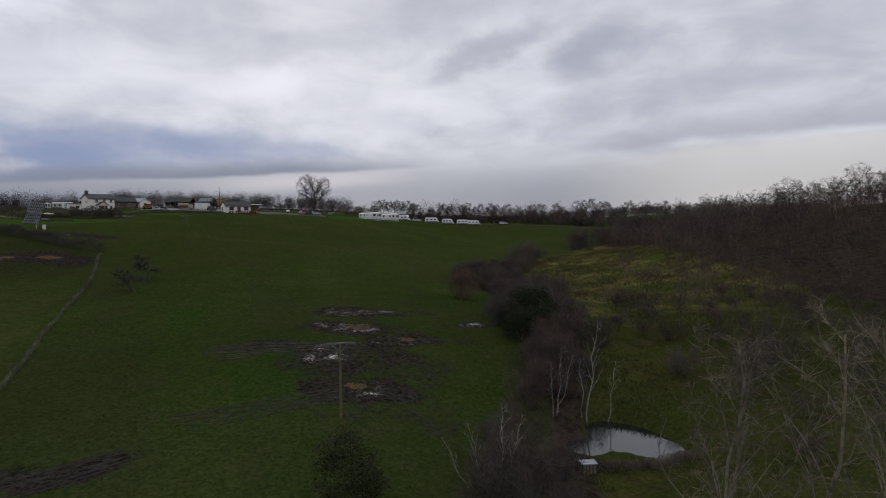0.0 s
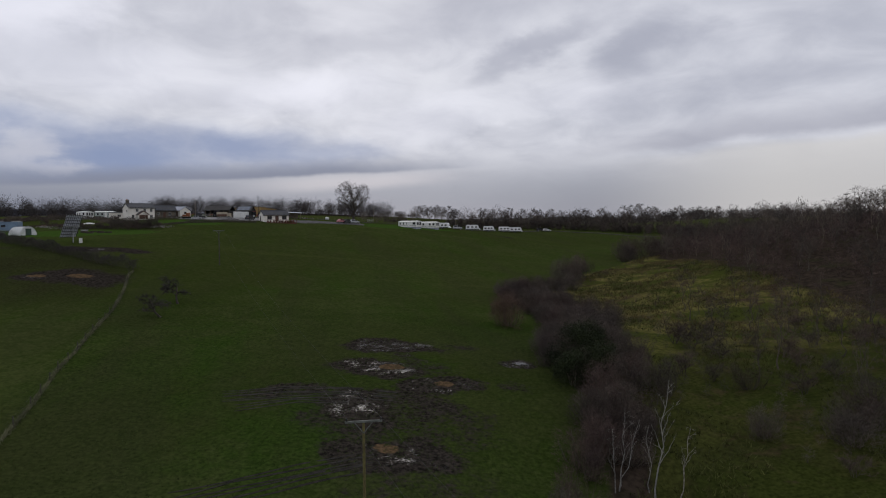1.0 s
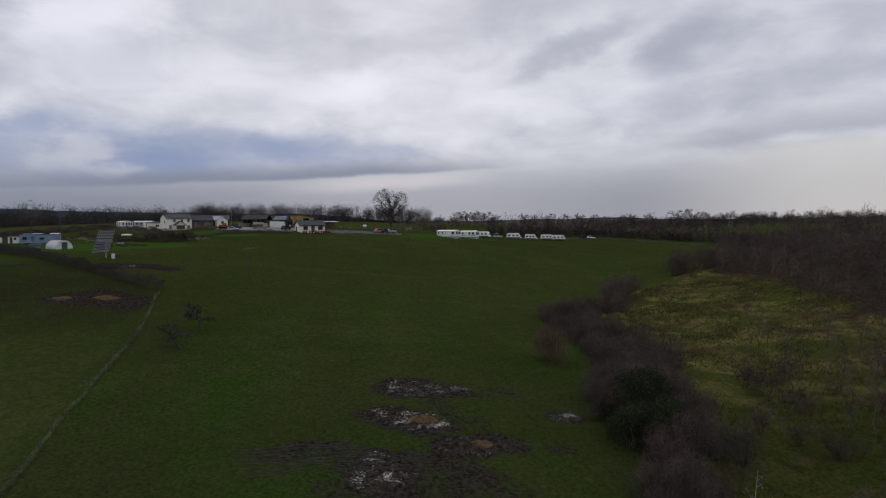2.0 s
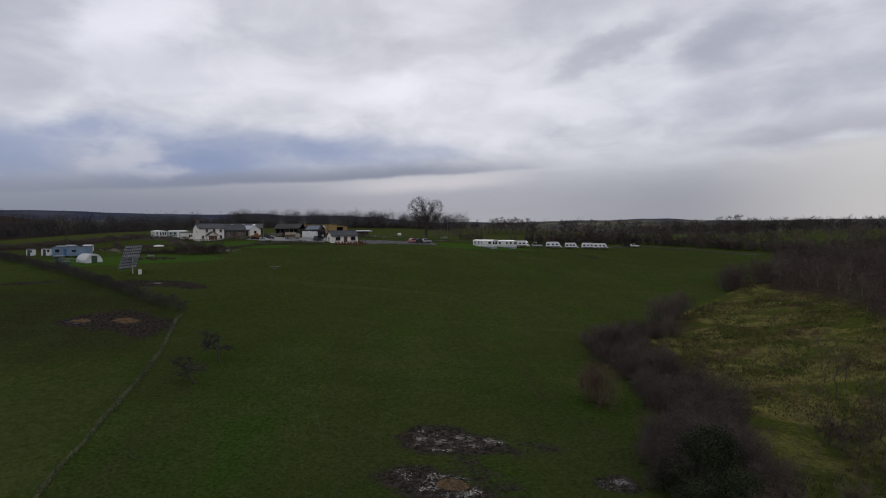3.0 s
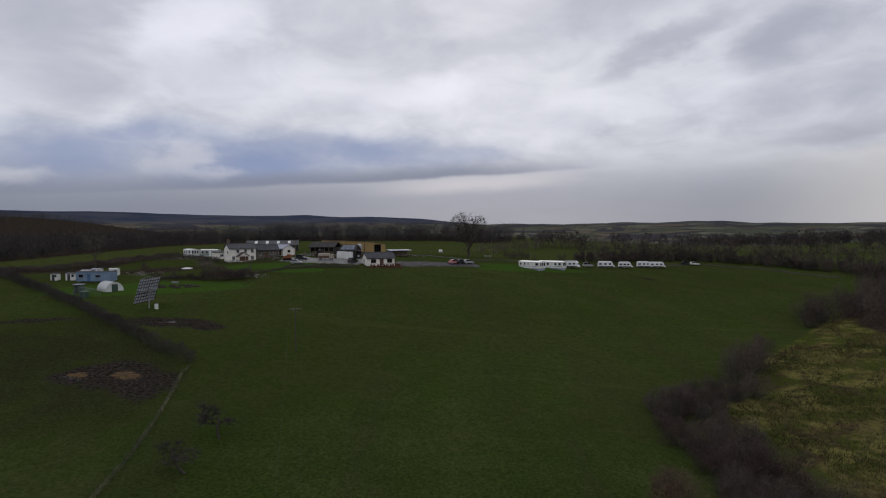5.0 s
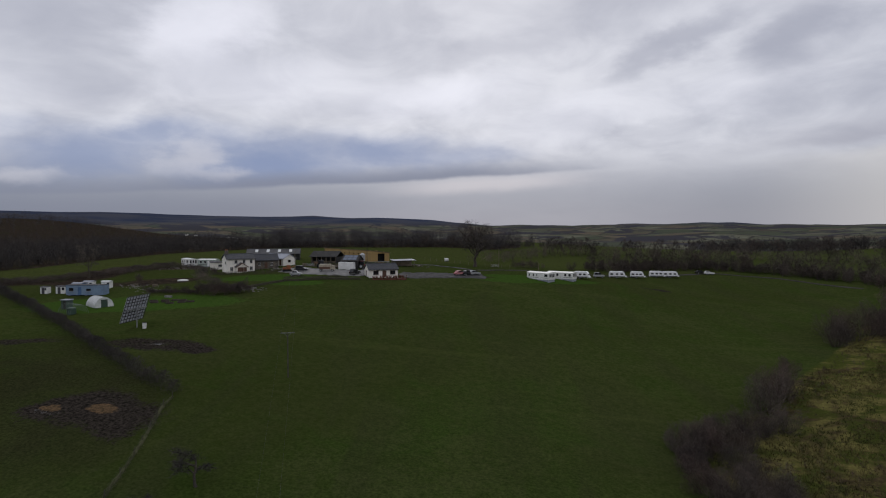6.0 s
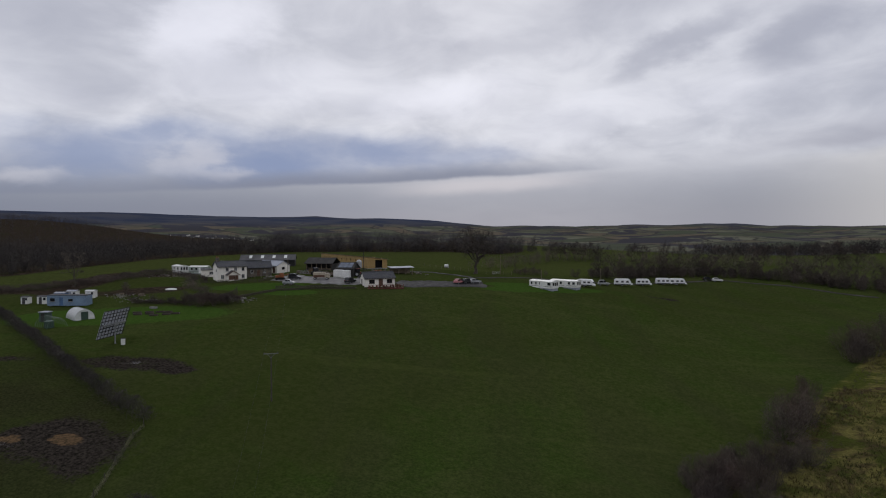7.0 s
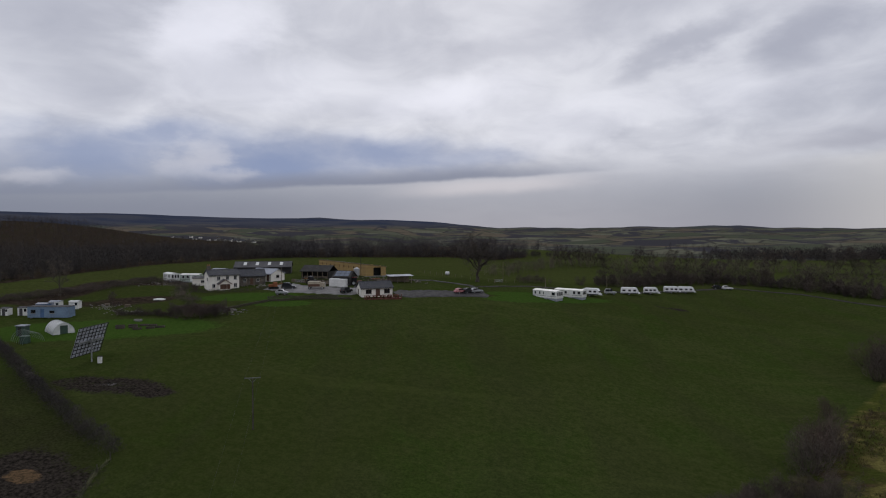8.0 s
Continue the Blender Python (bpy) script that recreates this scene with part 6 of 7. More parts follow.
cart = thing("trailer", pose(-98.5, 236.5, hz(-98, 236), 0, 0, 10), "grey flat farm trailer in the yard", "trailer")
part("bed", boxes((0, 3.6, 0, 1.8, 0.7, 0.85), (0, 3.6, 0, 0.06, 0.85, 1.3), (0, 3.6, 1.74, 1.8, 0.85, 1.3)), TIMBER, cart)
for wy_ in (-0.1, 1.7):
    wheel(cart, 1.8, wy_, 0.35, 0.35)
bale = thing("wrapped_bale", pose(-74.5, 300, hz(-74.5, 300)), "white plastic-wrapped round bale in the far field", "bale")
part("wrap", tube(bmesh.new(), (-0.7, 0, 0.65), (0.7, 0, 0.65), 0.68, 0.68, 18), HAY_BALE, bale)


# ---- pond ----
WATER, wn, wb = material("pond_water")
wb.inputs["Base Color"].default_value = (0.012, 0.013, 0.012, 1)
wb.inputs["Roughness"].default_value = 0.04
bump(wn, wb, wn.noise(place(wn), 2.5, 3.0), 0.04, 0.02)
disc = bmesh.new()
bmesh.ops.create_circle(disc, cap_ends=True, radius=8.0, segments=32)
pond = part("pond", disc, WATER, None)
pond.location = (14.6, 55.0, 1.08)
tagged(pond, "still pond reflecting the grey sky, rough grass banks", "pond", kind="structure")
hutch = thing("hutch", pose(10.3, 47.4, hz(10.3, 47.4), 0, 0, 5), "small grey box with pale lid by the pond", "box")
part("body", boxes((0, 1.1, 0, 0.8, -0.1, 0.75), bevel=0.02), SHEET, hutch)
part("lid", boxes((-0.06, 1.16, -0.06, 0.86, 0.75, 0.82)), PALE_SHEET, hutch)
for i in range(4):
    part("slat", boxes((0.08 + i * 0.26, 0.24 + i * 0.26, -0.03, 0.0, 0.05, 0.7)), TIMBER, hutch)


# ---- hedge, field wall, fences ----
def blade_row(name, line, high, half, density, mat, label, category, seed, long=0.6, kind=""):
    """A dense clipped hedge of short twigs along a line."""
    rng = np.random.RandomState(seed)
    vs = []
    for (ax, ay), (bx, by) in zip(line, line[1:]):
        l = math.hypot(bx - ax, by - ay)
        n = int(l * density)
        k, off = rng.rand(n), rng.normal(0, 0.5, n) * half
        x, y = ax + (bx - ax) * k - (by - ay) / l * off, ay + (by - ay) * k + (bx - ax) / l * off
        top = high * (1 + 0.34 * wave(x, y, 6, seed)) * np.sqrt(np.clip(1 - (off / half / 1.8) ** 2, 0.08, 1))
        p = np.stack([x, y, height(x, y) + top * rng.rand(n) ** 0.6], -1)
        d = rng.normal(size=(n, 3)) + np.array([0, 0, 0.9])
        d /= np.linalg.norm(d, axis=1, keepdims=True)
        s = np.cross(d, rng.normal(size=(n, 3)))
        s *= 0.035 * long / (np.linalg.norm(s, axis=1, keepdims=True) + 1e-6)
        ll = (long * rng.uniform(0.5, 1.2, n))[:, None]
        vs.append(np.stack([p - d * ll / 2, p + s, p + d * ll / 2, p - s], 1).reshape(-1, 3))
    v = np.concatenate(vs)
    me = bpy.data.meshes.new(name)
    me.from_pydata(v.tolist(), [], np.arange(len(v)).reshape(-1, 4).tolist())
    me.materials.append(mat)
    return tagged(new(name, me), label, category, kind=kind)


HEDGE_LINE = [(-70, 129.5), (-73.2, 130.6), (-81, 133.5), (-96, 140.5), (-116, 151.5), (-142, 166), (-166, 178), (-190, 188)]
blade_row("hedge", HEDGE_LINE, 2.1, 1.15, 330, TWIG_WOOD, "clipped brown field hedge with earth bank", "hedge", 31, 0.55)
blade_row("bramble_bank", [(-186, 186), (-178, 190), (-171, 196), (-164, 211), (-160, 228), (-157, 236)], 1.5, 4.5, 420, TWIG, "dark bramble bank along the upper field", "bramble", 32, 0.7, "stuff")
blade_row("bramble_bank", [(-157, 237), (-146, 233), (-138, 226), (-128, 212), (-118, 206)], 0.9, 2.4, 160, TWIG_GREY, "low dark brambles between garden and farm", "bramble", 33, 0.6, "stuff")
blade_row("garden_hedge", [(-127, 188.5), (-121, 190), (-113, 191)], 0.75, 1.2, 300, TWIG, "dark leafless garden hedge", "hedge", 34, 0.5)
blade_row("garden_hedge", [(-113, 190), (-106, 192), (-101, 196)], 2.9, 2.0, 760, TWIG, "dark leafless garden thicket", "hedge", 35, 0.5)
blade_row("garden_hedge", [(-101, 214), (-92, 218.5), (-84, 222.5)], 0.9, 0.7, 320, TWIG, "low dark hedge below the yard", "hedge", 36, 0.4)
blade_row("reeds", [(7, 49.3), (12, 48.6), (17, 48.8), (20.5, 51)], 0.5, 0.9, 260, TWIG_GREY, "short dead reeds on the pond bank", "reeds", 37, 0.5, "stuff")


def stone(rng, size):
    """One rough stone: a cube pulled out of true."""
    bm = bmesh.new()
    vs = bmesh.ops.create_cube(bm, size=1)["verts"]
    for v in vs:
        v.co = Vector((v.co.x * size[0] + rng.gauss(0, 0.12) * size[0], v.co.y * size[1] + rng.gauss(0, 0.1) * size[1], v.co.z * size[2] + rng.gauss(0, 0.1) * size[2]))
    bmesh.ops.bevel(bm, geom=bm.edges[:], offset=0.12 * min(size), segments=1, affect="EDGES")
    me = bpy.data.meshes.new("stone")
    bm.to_mesh(me)
    bm.free()
    return me


MOSSY = plain("mossy_stone", (0.07, 0.066, 0.042), (0.024, 0.027, 0.015), 0.95, 0, 3, 0.7, 0.03)
stone_rng = random.Random(12)
STONES = [stone(stone_rng, (0.62, 0.36, 0.26)) for _ in range(5)]
for me_ in STONES:
    me_.materials.append(MOSSY)


def stone_wall(name, line, rows, label, gap=0.62):
    ob = thing(name, pose(line[0][0], line[0][1], hz(*line[0])), label, "wall", kind="structure")
    inv = ob.matrix_world.inverted()
    for (ax, ay), (bx, by) in zip(line, line[1:]):
        l, a = math.hypot(bx - ax, by - ay), math.degrees(math.atan2(by - ay, bx - ax))
        for i in range(int(l / gap)):
            for r in range(rows):
                k = (i + 0.5 * (r % 2) + stone_rng.uniform(-0.1, 0.1)) * gap / l
                x, y = ax + (bx - ax) * k, ay + (by - ay) * k
                s = new("stone", stone_rng.choice(STONES))
                s.parent = ob
                s.matrix_local = inv @ pose(x, y, hz(x, y) + 0.08 + r * 0.2, stone_rng.uniform(-9, 9), stone_rng.uniform(-9, 9), a + stone_rng.uniform(-14, 14))
    return ob


OLD_POST = plain("old_grey_post", (0.085, 0.078, 0.062), (0.045, 0.042, 0.034), 0.9)


def wire_fence(name, line, gap, label, high=1.15, wires=3, wood=None):
    ob = thing(name, pose(line[0][0], line[0][1], hz(*line[0])), label, "fence")
    inv = ob.matrix_world.inverted()
    me = bpy.data.meshes.new("post")
    bm = tube(bmesh.new(), (0, 0, -0.3), (0, 0, high), 0.06, 0.05, 6)
    bm.to_mesh(me)
    bm.free()
    me.materials.append(wood or TIMBER)
    pts = []
    for (ax, ay), (bx, by) in zip(line, line[1:]):
        n = max(1, int(math.hypot(bx - ax, by - ay) / gap))
        pts += [(ax + (bx - ax) * i / n, ay + (by - ay) * i / n) for i in range(n)]
    pts.append(line[-1])
    for x, y in pts:
        s = new("post", me)
        s.parent = ob
        s.matrix_local = inv @ pose(x, y, hz(x, y), stone_rng.uniform(-4, 4), stone_rng.uniform(-4, 4))
    for w_ in range(wires):
        cu = bpy.data.curves.new("wire", "CURVE")
        cu.dimensions, cu.bevel_depth, cu.bevel_resolution = "3D", 0.003, 0
        sp = cu.splines.new("POLY")
        sp.points.add(len(pts) - 1)
        for q, (x, y) in zip(sp.points, pts):
            q.co = (*(inv @ Vector((x, y, hz(x, y) + high * (0.35 + 0.3 * w_)))), 1)
        cu.materials.append(SHEET)
        wire_ = new("wire", cu)
        wire_.parent = ob
    return ob


WALL_LINE = [(-70, 128.5), (-69.1, 125.5), (-62.6, 112.5), (-58.8, 104.0), (-54, 91), (-48, 75.5), (-43.6, 65.5), (-40, 56.5), (-35, 44)]
wire_fence("field_fence", WALL_LINE, 3.4, "old post-and-wire fence in rank pale grass", 1.05, 3, OLD_POST)
blade_row("fence_grass", WALL_LINE, 0.42, 0.26, 80, BENT_GRASS, "rank pale grass along the field fence", "grass", 38, 0.45, "stuff")
stone_wall("garden_wall", [(-104.5, 199), (-102.5, 205), (-99, 212), (-90, 218), (-80, 223)], 3, "low grey stone garden wall below the farm")
wire_fence("track_fence", [(-46, 290), (-55, 286), (-66, 290), (-84, 300)], 3.0, "post-and-wire fence by the large tree")
wire_fence("upper_fence", [(-128, 214), (-136, 222), (-146, 230), (-156, 234)], 2.6, "timber post fence beside the garden")


# ---- poles and overhead lines ----
DULL_STEEL = plain("weathered_crossarm", (0.16, 0.17, 0.15), (0.09, 0.095, 0.085), 0.8)
NEAR_POLE, FAR_POLE = (-7.7, 47.0, 8.3), (-58.8, 143.3, 7.5)


def pole(x, y, high, label, arm=True, turn=0.0, mat=None, lean=(0, 0)):
    ob = thing("utility_pole", pose(x, y, hz(x, y), lean[0], lean[1], turn), label, "utility pole", "utility poles")
    part("shaft", tube(bmesh.new(), (0, 0, -0.5), (0, 0, high), 0.115, 0.08, 10), mat or POLE_WOOD, ob)
    if arm:
        part("cross_arm", boxes((-1.15, 1.15, -0.06, 0.06, high + 0.02, high + 0.14)), DULL_STEEL, ob)
        part("brace", tube(bmesh.new(), (0, -0.08, high - 0.62), (-0.55, -0.04, high + 0.03), 0.035, 0.035, 5), DULL_STEEL, ob)
        part("brace", tube(bmesh.new(), (0, -0.08, high - 0.62), (0.55, -0.04, high + 0.03), 0.035, 0.035, 5), DULL_STEEL, ob)
        for ix in (-1.05, 1.05):
            part("insulator", tube(bmesh.new(), (ix, 0, high + 0.14), (ix, 0, high + 0.34), 0.06, 0.04, 8), DARK_SHEET, ob)
    return ob


near_pole = pole(*NEAR_POLE, "yellow-green stained wooden pole with crossarm in mud", turn=12)
far_pole = pole(*FAR_POLE, "weathered wooden pole with crossarm in pasture", turn=30, mat=OLD_POST)
pole(-89.3, 250.1, 8.6, "tall dark pole behind the cottage", False, 0, DARK_SHEET)
pole(-101.8, 222.5, 7.4, "slim dark pole by the yard", False, 0, TIMBER)
pole(-51.3, 294.9, 7.0, "wooden pole beside the track", False, 0, TIMBER)
pole(-34.6, 288.3, 3.2, "short slim post behind the caravans", False, 0, TIMBER)
pole(-14, 310, 4.4, "short slim post behind the caravans", False, 0, TIMBER)


def line_wire(a, b, sag, label):
    cu = bpy.data.curves.new("overhead_wire", "CURVE")
    cu.dimensions, cu.bevel_depth, cu.bevel_resolution = "3D", 0.0045, 1
    sp = cu.splines.new("POLY")
    sp.points.add(24)
    for i in range(25):
        k = i / 24
        p = Vector(a).lerp(Vector(b), k)
        sp.points[i].co = (p.x, p.y, p.z - sag * 4 * k * (1 - k), 1)
    cu.materials.append(SHEET)
    ob = new("overhead_wire", cu)
    return tagged(ob, label, "wire", "overhead wires")


def arm_end(p, side):
    x, y, high = p[:3]
    turn = radians(12 if p is NEAR_POLE else 30)
    return (x + side * 1.05 * math.cos(turn), y + side * 1.05 * math.sin(turn), hz(x, y) + high + 0.34)


for side in (-1, 1):
    line_wire(arm_end(NEAR_POLE, side), arm_end(FAR_POLE, side), 1.6, "thin sagging overhead wire across the pasture")
    line_wire(arm_end(NEAR_POLE, side), (24 + side * 1.1, -12 + side, 9.5), 1.0, "thin overhead wire passing over the pond trees")
    line_wire(arm_end(FAR_POLE, side), (-101.8 + side * 0.3, 222.5, hz(-101.8, 222.5) + 7.3), 1.4, "thin overhead wire up to the farm")

# ---- solar tracker ----
def tracker_parts():
    x, y = -101.2, 155.4
    ob = thing("solar_tracker", pose(x, y, hz(x, y), 0, 0, 100), "tilted solar panel array on a single steel mast", "solar tracker")
    part("mast", tube(bmesh.new(), (0, -0.35, -0.3), (0, -0.35, 3.7), 0.13, 0.11, 12), STEEL, ob)
    part("slew_head", boxes((-0.3, 0.3, -0.65, -0.15, 3.6, 4.2), bevel=0.05), STEEL, ob)
    tilt = pose(0, 0, 4.05, 108.7, 0, 0)
    cols, rows_, pw, ph = 8, 4, 0.94, 1.36
    w, h = cols * (pw + 0.04), rows_ * (ph + 0.05)
    for i in range(cols):
        for j in range(rows_):
            x0, y0 = -w / 2 + i * (pw + 0.04), -h / 2 + j * (ph + 0.05)
            p = part("solar_panel", boxes((x0, x0 + pw, y0, y0 + ph, 0.0, 0.035)), BACK_SHEET, ob, "dark cells, pale backing sheet")
            p.matrix_local = tilt
            part("cell_face", boxes((x0 + 0.02, x0 + pw - 0.02, y0 + 0.02, y0 + ph - 0.02, -0.008, -0.002)), PANEL, p)
    for j in range(rows_ * 2 + 1):
        yy = -h / 2 + j * (ph + 0.05) / 2
        p = part("rail", boxes((-w / 2, w / 2, yy - 0.045, yy + 0.045, 0.04, 0.16)), DARK_SHEET, ob)
        p.matrix_local = tilt
    for i in range(cols + 1):
        xx = -w / 2 + i * (pw + 0.04) - 0.02
        p = part("rib", boxes((xx - 0.06, xx + 0.06, -h / 2, h / 2, 0.165, 0.22)), DARK_SHEET, ob)
        p.matrix_local = tilt
    p = part("torque_beam", boxes((-w / 2 + 0.5, w / 2 - 0.5, -0.14, 0.14, 0.225, 0.5)), STEEL, ob)
    p.matrix_local = tilt
    part("strut", tube(bmesh.new(), (0, -0.5, 2.6), (0.0, -1.0, 5.2), 0.06, 0.06, 6), STEEL, ob)


tracker_parts()
cab_ = thing("control_cabinet", pose(-98.9, 155.4, hz(-98.9, 155.4), 0, 0, 25), "white control cabinet standing in grass", "cabinet")
part("body", boxes((-0.35, 0.35, -0.2, 0.2, 0, 1.2), bevel=0.02), CARAVAN_SKIN, cab_)
part("cap", boxes((-0.4, 0.4, -0.25, 0.25, 1.2, 1.27)), SHEET, cab_)

# ---- cabins, tunnels and clutter ----
HOOP = plain("dull_green_hoop", (0.16, 0.20, 0.17), (0.09, 0.115, 0.095), 0.6)
OLD_BOARD = plain("dark_old_board", (0.075, 0.062, 0.048), (0.03, 0.026, 0.02), 0.9)
cabin = thing("site_cabin", pose(-146.2, 180.4, hz(-141, 182) + 0.2, 0, 0, 16), "long faded blue site cabin on blocks", "cabin")
part("body", wall(bmesh.new(), 10.0, 2.6, 0.1, [(0.8, 2.0, 1.1, 1.9), (5.4, 6.6, 1.1, 1.7)]), BLUE_PAINT, cabin)
part("shell", boxes((0, 0.1, 0.1, 2.8, 0, 2.6), (9.9, 10, 0.1, 2.8, 0, 2.6), (0.1, 9.9, 2.7, 2.8, 0, 2.6)), BLUE_PAINT, cabin)
part("roof", boxes((-0.1, 10.1, -0.1, 2.9, 2.6, 2.72)), SHEET, cabin)
part("door", boxes((3.2, 4.1, -0.05, -0.005, 0.1, 2.1)), DEEP_BLUE, cabin)
part("panel", boxes((7.0, 9.9, -0.03, -0.005, 0.1, 2.5)), BLUE_PAINT, cabin)
for wx, ww, wz, wh in ((0.8, 1.2, 1.1, 0.8), (5.4, 1.2, 1.1, 0.6)):
    window(cabin, wx, wz, ww, wh, -0.05, RUBBER)
for bx_ in (0.4, 4.8, 9.2):
    part("block", boxes((bx_, bx_ + 0.4, 0.3, 2.5, -0.8, 0)), SLAB, cabin)


def tunnel(x, y, turn, ln, r, covered, label):
    ob = thing("polytunnel", pose(x, y, hz(x, y) - 0.1, 0, 0, turn), label, "polytunnel", "polytunnels")
    n = 14
    if covered:
        bm = bmesh.new()
        rows_ = []
        for i in range(9):
            xx = -ln * i / 8
            rows_.append([bm.verts.new((xx, r * math.cos(math.pi * k / n), 1.15 * r * math.sin(math.pi * k / n) + 0.02 * math.sin(k * 3 + i * 2))) for k in range(n + 1)])
        for a, b in zip(rows_, rows_[1:]):
            for k in range(n):
                bm.faces.new((a[k], a[k + 1], b[k + 1], b[k]))
        bm.faces.new(rows_[-1])
        bmesh.ops.recalc_face_normals(bm, faces=bm.faces[:])
        part("cover", bm, FILM, ob)
        front = bmesh.new()
        arc = [(r * math.cos(math.pi * k / n), 1.15 * r * math.sin(math.pi * k / n)) for k in range(n + 1)]
        left_ = [(y_, z_) for y_, z_ in arc if y_ > 0.75] + [(0.75, 0)]
        right_ = [(-y_, z_) for y_, z_ in left_]
        top_ = [(0.75, 1.9)] + [(y_, z_) for y_, z_ in arc if -1.2 < y_ < 1.2 and z_ > 1.9] + [(-0.75, 1.9)]
        left_ = [(y_, z_) for y_, z_ in arc if y_ >= 0.75] + [(0.75, 1.9), (0.75, 0)]
        right_ = [(-y_, z_) for y_, z_ in left_]
        for poly in (left_, right_, top_):
            prism(front, poly, -0.04, 0.0)
        part("end_sheet", front, FILM, ob)
        part("door", boxes((-0.1, -0.06, -0.75, 0.75, 0, 1.9)), GREEN_PAINT, ob)
    for i in range(7):
        xx = -ln * i / 6
        bm = bmesh.new()
        pts = [Vector((xx, (r + 0.03) * math.cos(math.pi * k / n), (1.15 * r + 0.03) * math.sin(math.pi * k / n))) for k in range(n + 1)]
        rings = []
        for k, p_ in enumerate(pts):
            out_ = Vector((0, math.cos(math.pi * k / n), math.sin(math.pi * k / n)))
            rings.append([bm.verts.new(p_ + (out_ * math.cos(1.2566 * j) + Vector((1, 0, 0)) * math.sin(1.2566 * j)) * 0.035) for j in range(5)])
        for a, b in zip(rings, rings[1:]):
            for j in range(5):
                bm.faces.new((a[j], a[(j + 1) % 5], b[(j + 1) % 5], b[j]))
        part("hoop", bm, STEEL if covered else HOOP, ob)
    return ob


tunnel(-123.6, 170.2, -28, 6.5, 2.1, True, "white polythene-covered garden tunnel on lawn")
tunnel(-123.4, 162.8, -20, 6.0, 2.0, False, "bare hoops of an uncovered garden tunnel")
tank_ = thing("water_tank", pose(-125.2, 162.4, hz(-125.2, 162.4)), "dark green water tank inside tunnel hoops", "tank")
part("drum", tube(bmesh.new(), (0, 0, 0), (0, 0, 1.45), 0.95, 0.95, 18), GREEN_PAINT, tank_)
part("lid", tube(bmesh.new(), (0, 0, 1.45), (0, 0, 1.6), 0.95, 0.5, 18), GREEN_PAINT, tank_)
booth = thing("green_hut", pose(-132.6, 166.4, hz(-132, 167), 0, 0, 10), "dark green hut with pale roof by the hedge", "hut")
part("body", boxes((0, 1.9, 0, 1.6, -0.3, 2.1), bevel=0.02), GREEN_PAINT, booth)
part("roof", boxes((-0.15, 2.05, -0.15, 1.75, 2.1, 2.25)), PALE_SHEET, booth)
part("door", boxes((0.5, 1.3, -0.04, -0.005, 0, 1.9)), DARK_SHEET, booth)


def hut(x, y, turn, w, d, h, mat, label, roof=None, name="hut", category="hut"):
    ob = thing(name, pose(x, y, hz(x, y), 0, 0, turn), label, category, "yard huts")
    part("body", boxes((0, w, 0, d, -0.4, h), bevel=0.03), mat, ob)
    part("roof", prism(bmesh.new(), [(-0.1, h), (d / 2, h + 0.25), (d + 0.1, h), (d + 0.1, h + 0.08), (d / 2, h + 0.33), (-0.1, h + 0.08)], -0.1, w + 0.1), roof or SHEET, ob)
    part("door", boxes((w * 0.2, w * 0.2 + 0.8, -0.04, -0.005, 0, min(1.9, h - 0.1))), roof or SHEET, ob)
    part("window", boxes((w * 0.65, w * 0.9, -0.03, -0.005, 1.0, min(1.7, h - 0.2))), GLASS, ob)


hut(-151.6, 182.2, 14, 2.6, 1.8, 1.9, CARAVAN_SKIN, "off-white hut beside the blue cabin")
hut(-155.6, 181.0, 14, 1.9, 1.6, 1.8, CARAVAN_SKIN, "weathered white hut by the hedge")
hut(-150.2, 186.0, 14, 2.8, 2.0, 2.1, DEEP_BLUE, "dark blue steel container behind cabin", PALE_SHEET, "container", "container")
hut(-150.4, 190.0, 18, 2.6, 1.8, 2.0, CARAVAN_SKIN, "white box van body behind the cabins", PALE_SHEET, "van_body", "container")
hut(-145.6, 191.5, 18, 2.4, 1.8, 1.9, CARAVAN_SKIN, "white store box behind the cabins", FILM, "store_box", "container")
hut(-142.5, 245.5, 12, 4.5, 3.0, 3.2, DARK_SHEET, "dark timber shed behind the green caravan", PALE_SHEET, "shed", "shed")
beds_rng = random.Random(21)
for i, (x, y) in enumerate(((-116, 176.5), (-114, 178.2), (-112, 177.2), (-110, 179.0), (-113, 180.4), (-115.2, 179.4), (-111, 180.8), (-108.5, 180.4), (-117.5, 178))):
    bd = thing("raised_bed", pose(x, y, hz(x, y), 0, 0, 30), "dark raised garden bed with timber edging", "garden bed", "raised beds")
    part("edging", boxes((0, 1.8, 0, 0.1, -0.1, 0.35), (0, 1.8, 0.9, 1.0, -0.1, 0.35), (0, 0.1, 0.1, 0.9, -0.1, 0.35), (1.7, 1.8, 0.1, 0.9, -0.1, 0.35)), OLD_BOARD, bd)
    part("soil", boxes((0.1, 1.7, 0.1, 0.9, -0.1, 0.28)), RUBBER, bd)


def lump(rng, long):
    bm = bmesh.new()
    vs = bmesh.ops.create_cube(bm, size=1)["verts"]
    for v in vs:
        v.co = Vector((v.co.x * long + rng.gauss(0, 0.1), v.co.y * 0.7 + rng.gauss(0, 0.08), v.co.z * 0.45 + rng.gauss(0, 0.06)))
    me = bpy.data.meshes.new("lump")
    bm.to_mesh(me)
    bm.free()
    return me


LUMPS = {}
for mat_ in (RUBBLE, STONE_WALL):
    LUMPS[mat_.name] = [lump(stone_rng, l_) for l_ in (0.8, 1.0, 1.4, 2.4)]
    for me_ in LUMPS[mat_.name]:
        me_.materials.append(mat_)


